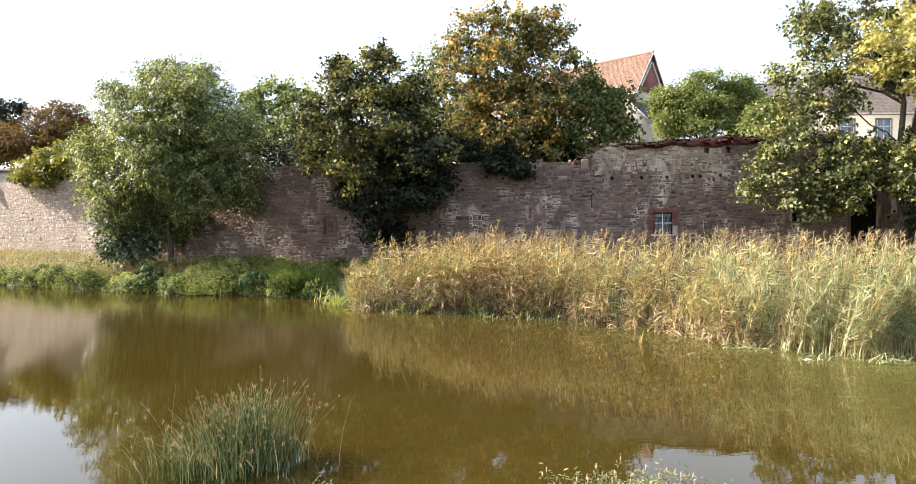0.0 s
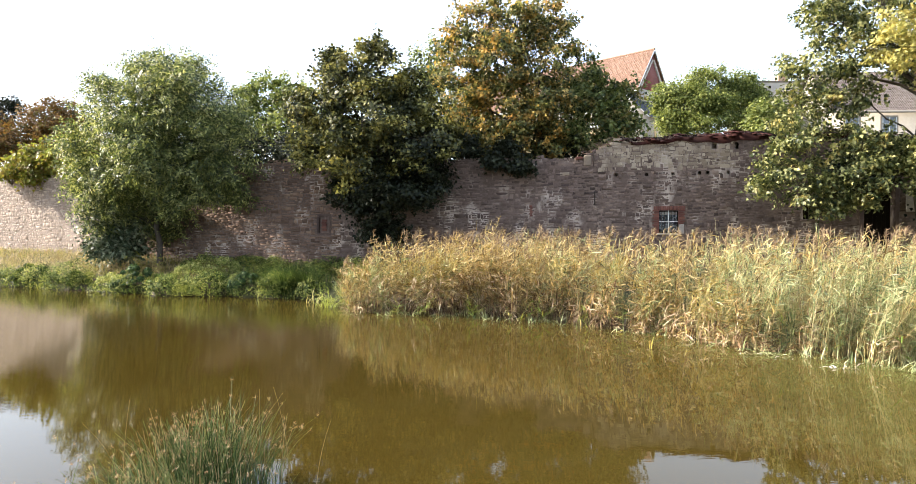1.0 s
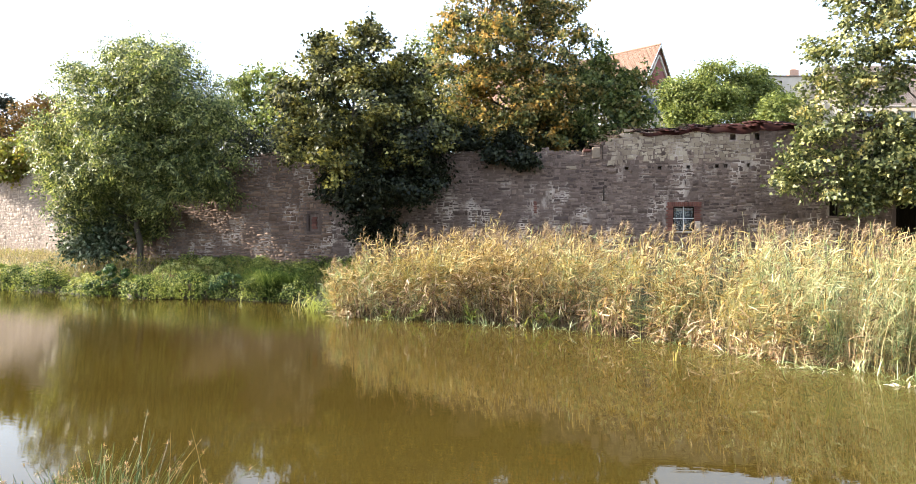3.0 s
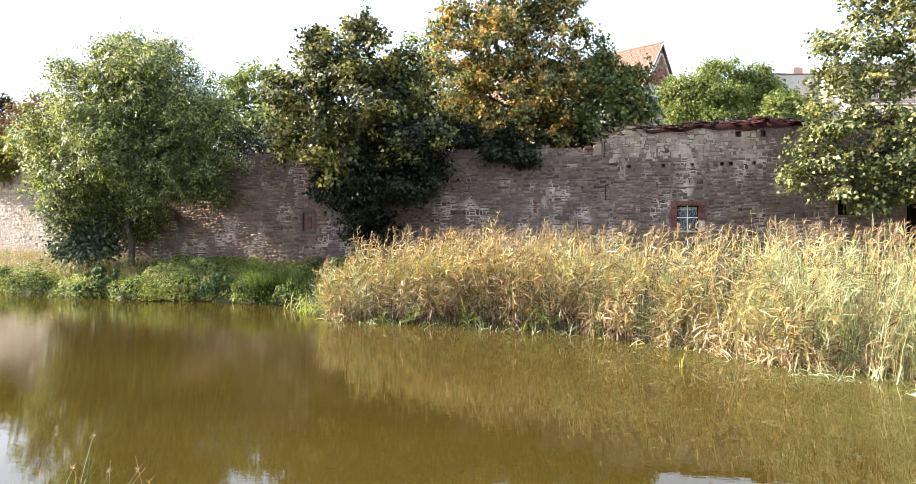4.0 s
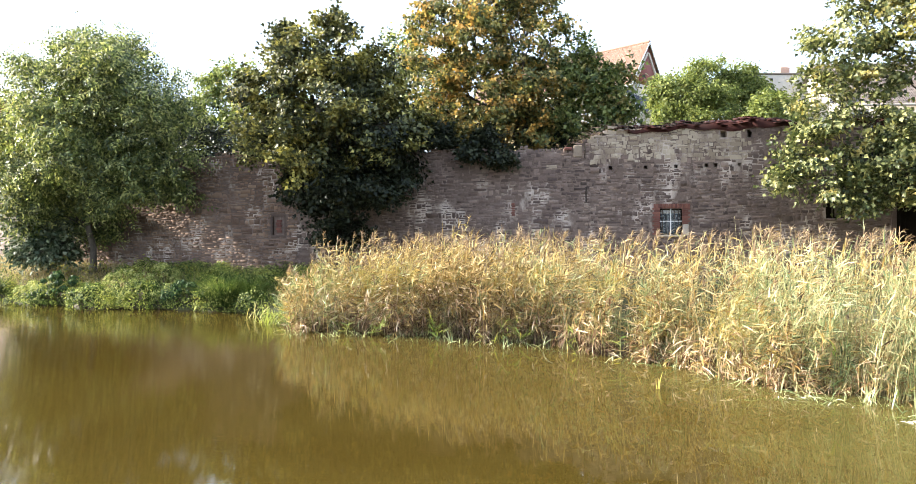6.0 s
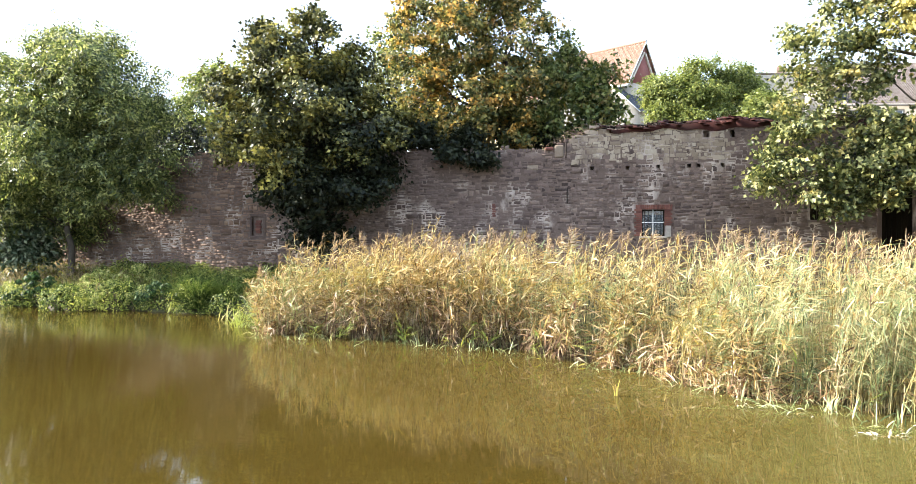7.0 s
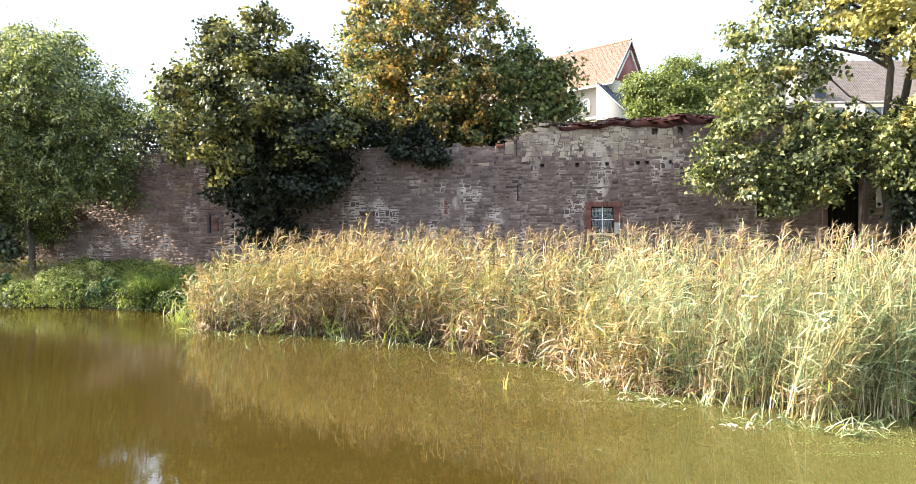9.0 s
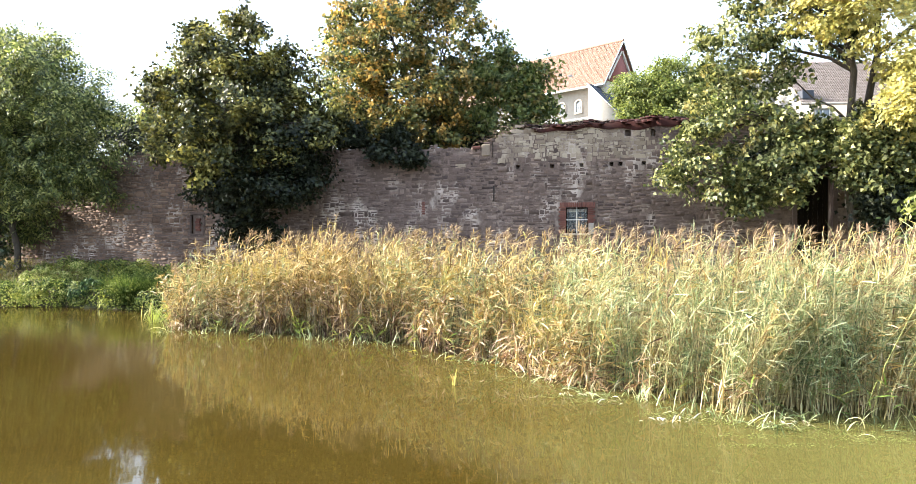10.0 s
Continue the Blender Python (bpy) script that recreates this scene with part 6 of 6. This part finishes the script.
    tagged(part("tall_blades", mesh_np("tall_blades", *ribbons(jp, rng.normal(0.2, 1.4, len(j)), rng.uniform(0.22, 0.5, len(j)), rng.uniform(0.016, 0.03, len(j)), rng.normal(0.9, 0.35, len(j)), rng.uniform(0.3, 1.8, len(j)), 3, rng.normal(0, 0.6, len(j)), 0.08)), REED_DRY, bed), kind="stuff")
    tall_tips = tall_at(np.arange(k), np.ones(k))
    # plumes at the tips of the tall ones
    has = np.where(~low & (rng.random(n) < 0.16))[0]
    tip = np.concatenate([at(has, np.ones(len(has))), tall_tips])
    k = 13
    j = np.repeat(np.arange(len(tip)), k)
    nod = rng.normal(0.1, 0.6, len(tip))
    hd = nod[j] + rng.normal(0, 0.7, len(j))
    ln = rng.uniform(0.1, 0.23, len(j))
    st = tip[j] + np.array([0, 0, 1]) * rng.uniform(-0.1, 0.06, len(j))[:, None]
    ob = part("plumes", mesh_np("plumes", *ribbons(st, hd, ln, rng.uniform(0.012, 0.026, len(j)), rng.normal(1.15, 0.35, len(j)), rng.uniform(0.2, 1.5, len(j)), 2, rng.normal(0, 0.8, len(j)))), PLUME, bed)
    tagged(ob, kind="stuff")
    # young green shoots that lean out of the stand over the water
    k = 44
    sx = np.concatenate([rng.choice([-4.3, -3.7, -1.9, -1.3, 0.6, 1.9, 2.6, 3.6, 4.8], 32) + rng.normal(0, 0.12, 32), rng.uniform(5.5, 15, 12)])
    sb = np.stack([sx, reed_front(sx) + rng.uniform(0.0, 0.45, k), np.full(k, -0.05)], 1)
    sl = np.stack([rng.normal(0.0, 0.55, k), -np.abs(rng.normal(0.25, 0.3, k))], 1)
    (gv, gf), shoot_at = stalks(sb, sl, rng.uniform(0.35, 0.9, k), np.full(k, 0.007), 4, 1.3)
    tagged(part("shoot_stems", mesh_np("shoot_stems", gv, gf), REED_GREEN, bed), kind="stuff")
    j = np.repeat(np.arange(k), 9)
    jp = shoot_at(j, rng.uniform(0.15, 1.0, len(j)))
    jh = np.arctan2(sl[j, 1], sl[j, 0]) + rng.normal(0, 0.9, len(j))
    tagged(part("shoot_blades", mesh_np("shoot_blades", *ribbons(jp, jh, rng.uniform(0.16, 0.38, len(j)), rng.uniform(0.016, 0.03, len(j)), rng.normal(0.6, 0.35, len(j)), rng.uniform(0.1, 1.0, len(j)), 3, rng.normal(0, 0.6, len(j)), 0.08)), LEAF_SHOOT, bed), kind="stuff")
    # fallen and sprouting blades along the water's edge
    m = 420
    fx = rng.choice(rng.uniform(-4.6, 16, 80), m) + rng.normal(0, 0.14, m)
    fp = np.stack([fx, reed_front(fx) - np.abs(rng.normal(0, 0.22, m)), np.full(m, 0.01)], 1)
    ob = part("edge_blades", mesh_np("edge_blades", *ribbons(fp, rng.uniform(0, 2 * np.pi, m), rng.uniform(0.15, 0.5, m), rng.uniform(0.012, 0.024, m), rng.uniform(0.4, 1.4, m), rng.uniform(0.4, 1.8, m), 3, rng.normal(0, 0.5, m))), REED_GREEN, bed)
    tagged(ob, kind="stuff")


build_reeds()


def build_floating():
    rng = np.random.default_rng(61)
    # duckweed and scum in drifts by the reeds
    pts = []
    for _ in range(34):
        cx = rng.uniform(5.8, 16)
        cy = reed_front(cx) - rng.uniform(-0.3, 1.1) * (1 if cx > 7 else 0.5)
        m = int(rng.uniform(60, 230))
        ang = rng.normal(-0.15, 0.2)
        a, b = rng.normal(0, rng.uniform(0.3, 0.9), m), rng.normal(0, 0.06, m)
        pts.append(np.stack([cx + a * math.cos(ang) - b * math.sin(ang), cy + a * math.sin(ang) + b * math.cos(ang), np.full(m, 0.006)], 1))
    p = np.concatenate(pts)
    ob = part("duckweed", mesh_np("duckweed", *scatter(*LEAF_OVAL, p, np.tile([0.0, 0.02, 1.0], (len(p), 1)) + rng.normal(0, 0.03, (len(p), 3)), rng.uniform(0.012, 0.034, len(p)), rng)), DUCKWEED)
    tagged(ob, "thin drifts of floating duckweed beside the reeds", "duckweed", kind="stuff")
    sprout = new("reed_sprout")
    sprout.location = (4.58, 16.55, 0)
    tagged(sprout, "lone yellow reed sprout standing out of the water", "reed")
    for k in range(7):
        part("blade", mesh_np("blade", *ribbons(np.array([[rng.normal(0, 0.02), rng.normal(0, 0.02), -0.03]]), np.array([rng.uniform(0, 6.28)]), rng.uniform(0.2, 0.36), 0.035, rng.uniform(1.42, 1.57), rng.uniform(0.0, 0.7), 5)), LEAF_YELLOW if k % 2 else REED_DRY, sprout)
    for cx, cy, m in ((7.72, 14.25, 26), (7.2, 15.3, 9), (6.5, 15.75, 12), (9.4, 14.1, 10), (8.4, 14.6, 9)):
        lit = new("reed_litter")
        lit.location = (cx, cy, 0)
        tagged(lit, "bleached broken reed stems floating on the water", "reed litter", group="floating reed litter")
        for _ in range(m):
            b = np.array([[rng.normal(0, 0.2), rng.normal(0, 0.1), rng.uniform(0.0, 0.03)]])
            part("blade", mesh_np("blade", *ribbons(b, np.array([rng.uniform(0, 6.28)]), rng.uniform(0.07, 0.2), rng.uniform(0.012, 0.026), rng.uniform(0.1, 1.2), rng.uniform(0.3, 2.4), 4, np.array([rng.normal(0, 0.6)]))), BLEACHED if rng.random() < 0.8 else STRAW, lit)


build_floating()


# ---- the far bank's plants ----
def bank_points(rng, n, x0, x1, t0, t1):
    x = rng.uniform(x0, x1, n)
    t = rng.uniform(t0, t1, n)
    y = bank_y(x) + t * (wall_y(x) - bank_y(x))
    return np.stack([x, y, ground_z(x, y) - 0.01], 1)


def build_bank():
    rng = np.random.default_rng(71)
    p = bank_points(rng, 22000, -34, 3, 0.16, 0.97)
    up = (p[:, 1] - bank_y(p[:, 0])) / (wall_y(p[:, 0]) - bank_y(p[:, 0]))
    dry = np.interp(p[:, 0], [-12.5, -10.5], [0.85, 0.06]) * np.interp(up, [0.2, 0.4, 0.9, 1.0], [0.1, 1.0, 0.9, 0.4])
    straw = rng.random(len(p)) < dry
    dist = rng.uniform(0.25, 0.6, len(p))
    for nm, mt, m, lb in (("bank_grass", GRASS, ~straw, "rough green grass on the pond bank"), ("straw_grass", STRAW, straw, "dry straw-coloured grass below the wall")):
        q = p[m]
        k = len(q)
        ob = part(nm, mesh_np(nm, *ribbons(q, rng.uniform(0, 6.28, k), dist[m], rng.uniform(0.012, 0.024, k), rng.uniform(0.9, 1.5, k), rng.uniform(0.3, 1.6, k), 2, rng.normal(0, 0.5, k))), mt)
        tagged(ob, lb, "grass", kind="stuff")
    # leafy weeds: heaps along the water and under the wall
    heaps = []
    for _ in range(40):
        x = rng.uniform(-34, -4.8)
        heaps.append((x, float(bank_y(x)) + rng.uniform(0.1, 0.6 if x < -11 else 1.2), rng.uniform(0.15, 0.42)))
    # tall heaps apart from one another, a low fringe between them
    x = -34.0
    while x < -5.0:
        heaps.append((x, float(bank_y(x)) + rng.normal(0.12, 0.12), rng.uniform(0.42, 0.78)))
        x += rng.uniform(1.3, 2.7)
    x = -34.0
    while x < -4.6:
        heaps.append((x, float(bank_y(x)) + rng.normal(0.02, 0.08), rng.uniform(0.12, 0.3)))
        x += rng.uniform(0.35, 0.7)
    for _ in range(60):
        x = rng.uniform(-13, -3)
        y = float(bank_y(x) + rng.uniform(0.45, 0.95) * (wall_y(x) - bank_y(x)))
        heaps.append((x, y, rng.uniform(0.25, 0.5)))
    d_all, c_all = [], []
    for x, y, r in heaps:
        m = int(3000 * r * r) + 60
        d = unit(rng.normal(size=(m, 3)) + [0, -0.2, 0.4])
        lump = 1 + 0.22 * np.sin(d[:, 0] * 6 + x * 3) * np.sin(d[:, 2] * 5 + y)
        c_all.append(np.array([x, y, gz(x, y) + r * 0.4]) + d * (r * lump * rng.uniform(0.82, 1.1, m))[:, None] * [1.35, 1.0, 1.05])
        d_all.append(d + rng.normal(0, 0.28, (m, 3)))
    c, d = np.concatenate(c_all), np.concatenate(d_all)
    ok = ~in_wall(c) & (c[:, 2] > 0.02)
    c, d = c[ok], d[ok]
    ob = part("bank_weeds", mesh_np("bank_weeds", *scatter(*LEAF_OVAL, c, d, rng.uniform(0.045, 0.10, len(c)), rng)), LEAF_WEED)
    tagged(ob, "bright green leafy weeds spilling over the water's edge", "weeds", kind="stuff")
    # weed clumps that stand out of the fringe: lobes of larger leaves with shade between them
    for x, back, wide, h, mt, leaf, lb in (
            (-14.45, 0.3, 1.05, 1.15, LEAF_BROAD, 0.13, "dark green broad-leaved weed clump at the water's edge"),
            (-21.4, 0.25, 1.15, 1.0, LEAF_WEED, 0.11, "bright green leafy weed clump at the water's edge"),
            (-15.75, 0.3, 0.85, 0.7, LEAF_PALE, 0.09, "pale yellow-green weed clump at the water's edge"),
            (-12.5, 0.3, 1.0, 0.85, LEAF_WEED, 0.11, "bright green leafy weed clump at the water's edge"),
            (-11.55, 0.1, 0.4, 0.5, LEAF_PALE, 0.07, "pale yellow-green weed clump at the water's edge"),
            (-10.7, 0.4, 0.9, 0.8, LEAF_WEED, 0.11, "bright green leafy weed clump at the water's edge"),
            (-9.75, 0.1, 0.45, 0.75, LEAF_PALE, 0.07, "pale yellow-green weed clump at the water's edge"),
            (-8.9, 0.5, 0.7, 0.75, LEAF_BROAD, 0.11, "dark green broad-leaved weed clump at the water's edge"),
            (-18.4, 0.3, 0.8, 0.65, LEAF_WEED, 0.10, "bright green leafy weed clump at the water's edge"),
            (-12.3, 2.0, 0.7, 0.9, LEAF_PALE, 0.08, "pale yellow-green weed clump below the wall"),
            (-10.6, 2.1, 0.8, 0.9, LEAF_PALE, 0.08, "pale yellow-green weed clump below the wall")):
        y = float(bank_y(x)) + back
        t = new("weed_clump")
        t.location = (x, y, gz(x, y))
        tagged(t, lb, "weeds", group="bank weed clumps")
        lobes = int(9 + 16 * wide)
        c = np.stack([rng.uniform(-1, 1, lobes) * wide, rng.uniform(-0.45, 0.45, lobes) * wide, np.zeros(lobes)], 1)
        c[:, 2] = h * rng.uniform(0.25, 0.95, lobes) * np.sqrt(np.clip(1.05 - (c[:, 0] / wide) ** 2, 0.1, 1)) - 0.1
        m = 110
        i = np.repeat(np.arange(lobes), m)
        d = unit(rng.normal(size=(len(i), 3)) + [-0.1, -0.15, 0.45])
        q = c[i] + d * (rng.uniform(0.1, 0.22, lobes)[i] * rng.uniform(0.75, 1.15, len(i)))[:, None] * [1, 1, 0.8]
        tagged(part("leaf_mass", mesh_np("leaf_mass", *scatter(*LEAF_OVAL, q, d + rng.normal(0, 0.35, d.shape), leaf * rng.uniform(0.6, 1.2, len(q)), rng, d * [1, 1, 0.2] - [0, 0, 0.35])), mt, t), kind="stuff")
        part("stems", mesh_np("stems", *merge([tube(limb_path((c[k][0] * 0.5, c[k][1] * 0.5, -0.1), c[k], rng, 4), [0.012, 0.01, 0.008, 0.005], 3) for k in range(lobes)])), TWIG, t)
    # big tussocks
    for x, y, h, m in ((-7.3, 28.75, 1.2, 1500), (-6.2, 28.6, 0.9, 600), (-13.2, 31.0, 0.6, 250)):
        t = new("grass_tussock")
        t.location = (x, y, gz(x, y))
        tagged(t, "large arching green grass tussock on the bank", "grass tussock", group="bank tussocks")
        b = np.stack([rng.normal(0, 0.16, m), rng.normal(0, 0.14, m), np.zeros(m)], 1)
        hd = np.arctan2(b[:, 1], b[:, 0]) + rng.normal(0, 0.6, m)
        tagged(part("blade_mass", mesh_np("blade_mass", *ribbons(b, hd, h * rng.uniform(0.7, 1.25, m), rng.uniform(0.012, 0.022, m), rng.uniform(1.0, 1.5, m), rng.uniform(0.3, 1.5, m), 3, rng.normal(0, 0.4, m))), TUSSOCK, t), kind="stuff")
    # sword-like water plants at the end of the reeds
    for x, y, m, mt in ((-5.0, 25.6, 14, LEAF_SHOOT), (-5.55, 26.6, 6, LEAF_YELLOW), (-4.55, 25.0, 16, LEAF_SHOOT)):
        t = new("iris_clump")
        t.location = (x, y, 0)
        tagged(t, "clump of upright sword-shaped waterside leaves", "water plant", group="waterside clumps")
        for _ in range(m):
            part("blade", mesh_np("blade", *ribbons(np.array([[rng.normal(0, 0.15), rng.normal(0, 0.12), -0.05]]), np.array([rng.uniform(0, 6.28)]), rng.uniform(0.4, 0.95), rng.uniform(0.022, 0.04), rng.uniform(0.8, 1.5), rng.uniform(0.2, 1.4), 4)), mt, t)
    # tall stemmy weeds by the ash tree
    pieces, leaves = [], []
    for _ in range(34):
        x = rng.uniform(-17.5, -9)
        y = float(bank_y(x)) + rng.uniform(1.0, 3.4)
        z = gz(x, y)
        h = rng.uniform(0.5, 1.1)
        q = limb_path((x, y, z), (x + rng.normal(0, 0.15), y + rng.normal(0, 0.1), z + h), rng, 5, 0, 0.1)
        pieces.append(tube(q, np.linspace(0.012, 0.004, 5), 3))
        leaves.append(q[rng.integers(1, 5, 26)] + rng.normal(0, 0.07, (26, 3)))
    w = new("tall_weeds")
    tagged(w, "tall stemmy weeds with small leaves under the ash tree", "weeds", kind="stuff")
    part("stems", mesh_np("stems", *merge(pieces)), TWIG, w)
    lv = np.concatenate(leaves)
    part("leaves", mesh_np("leaves", *scatter(*LEAF_OVAL, lv, rng.normal(size=lv.shape) + [0, 0, 0.6], rng.uniform(0.06, 0.13, len(lv)), rng)), LEAF_VINE, w)


build_bank()


# ---- the near bank's plants ----
def build_rush():
    rng = np.random.default_rng(81)
    clump = new("rush_clump")
    clump.location = (-2.55, 7.9, 0)
    tagged(clump, "ragged green rush clump with tan flower heads in the water", "rushes")
    # an upright core and a lower fringe that arches outwards
    n, m = 680, 200
    core = np.stack([rng.normal(0.03, 0.29, n), rng.normal(0.0, 0.26, n), np.full(n, -0.05)], 1)
    rim = np.stack([rng.normal(-0.42, 0.28, m), rng.normal(-0.5, 0.2, m), np.full(m, -0.05)], 1)
    b = np.concatenate([core, rim])
    out = np.concatenate([core[:, :2] * 0.45 + rng.normal(0, 0.13, (n, 2)), rng.normal(0, 0.26, (m, 2)) + [-0.16, -0.05]])
    h = np.concatenate([rng.uniform(0.45, 0.95, n) * (1.03 - 0.35 * np.abs(core[:, 0])), rng.uniform(0.3, 0.62, m)])
    wild = rng.random(n + m) < 0.2
    out[wild] *= 2.3
    h[wild] *= 1.02
    (v, f), at = stalks(b, out, h, np.where(wild, 0.0036, 0.0052), 5, 2.3)
    tagged(part("stem_mass", mesh_np("stem_mass", v, f), RUSH, clump), kind="stuff")
    i = np.where((rng.random(n + m) < np.where(np.arange(n + m) < n, 0.2, 0.1)) | wild)[0]
    tips = at(i, rng.uniform(0.93, 1.0, len(i)))
    j = np.repeat(np.arange(len(i)), 12)
    tagged(part("flower_mass", mesh_np("flower_mass", *ribbons(tips[j] + rng.normal(0, 0.008, (len(j), 3)), rng.uniform(0, 6.28, len(j)), rng.uniform(0.012, 0.04, len(j)), 0.006, rng.uniform(-0.5, 1.4, len(j)), rng.uniform(0, 1.2, len(j)), 2)), RUSH_TIP, clump, "dry tan rush flowers"), kind="stuff")
    # dead straw-coloured stems among the green
    k = 110
    db = np.stack([rng.normal(-0.05, 0.34, k), rng.normal(-0.1, 0.3, k), np.full(k, 0.0)], 1)
    (dv, df), _ = stalks(db, rng.normal(0, 0.24, (k, 2)), rng.uniform(0.4, 0.95, k), np.full(k, 0.0042), 5, 1.9)
    tagged(part("dead_stem_mass", mesh_np("dead_stem_mass", dv, df), STRAW, clump, "dead straw-coloured stems"), kind="stuff")
    m = 70
    bb = np.stack([rng.normal(-0.1, 0.4, m), rng.normal(-0.3, 0.3, m), np.full(m, 0.15)], 1)
    for q in bb:
        part("dead_blade", mesh_np("dead_blade", *ribbons(q[None], np.array([rng.uniform(0, 6.28)]), rng.uniform(0.25, 0.6), 0.008, rng.uniform(0.8, 1.4), rng.uniform(0.8, 2.4), 5)), STRAW, clump)


build_rush()


def build_knotweed():
    rng = np.random.default_rng(91)
    for cx, cy, w, m in ((2.08, 6.85, 0.36, 150), (1.2, 7.15, 0.15, 8), (-1.45, 6.72, 0.1, 12)):
        plant = new("water_knotweed")
        plant.location = (cx, cy, 0)
        tagged(plant, "low knotweed with pale leaves and whitish flower spikes", "water plant", group="near bank knotweed")
        stems, lp, ln, bl = [], [], [], []
        for _ in range(m):
            a = np.array([rng.normal(0, w), rng.normal(0, 0.22), -0.03])
            t = a + [rng.normal(0, 0.1), rng.normal(0, 0.08), rng.uniform(0.06, 0.24)]
            q = limb_path(a, t, rng, 4, 0, 0.1)
            stems.append(tube(q, np.linspace(0.006, 0.003, 4), 3))
            k = rng.integers(8, 14)
            lp.append(q[rng.integers(1, 4, k)] + rng.normal(0, 0.035, (k, 3)))
            ln.append(rng.normal(0, 0.45, (k, 3)) + [0, -0.2, 1.0])
            if rng.random() < 0.35:
                bl.append(tube([q[-1], q[-1] + [0, 0, 0.03], q[-1] + [0.004, 0, 0.06]], [0.005, 0.008, 0.003], 6))
        for vf in stems:
            part("stem", mesh_np("stem", *vf), TWIG, plant)
        lp, ln = np.concatenate(lp), np.concatenate(ln)
        narrow = ([(x * 0.62, y, z) for x, y, z in LEAF_OVAL[0]], LEAF_OVAL[1])
        tagged(part("leaf_mass", mesh_np("leaf_mass", *scatter(*narrow, lp, ln, rng.uniform(0.035, 0.07, len(lp)), rng)), KNOT_LEAF, plant), kind="stuff")
        if bl:
            tagged(part("bloom_mass", mesh_np("bloom_mass", *merge(bl)), KNOT_BLOOM, plant, "pale pinkish-white flower spikes"), kind="stuff")


build_knotweed()
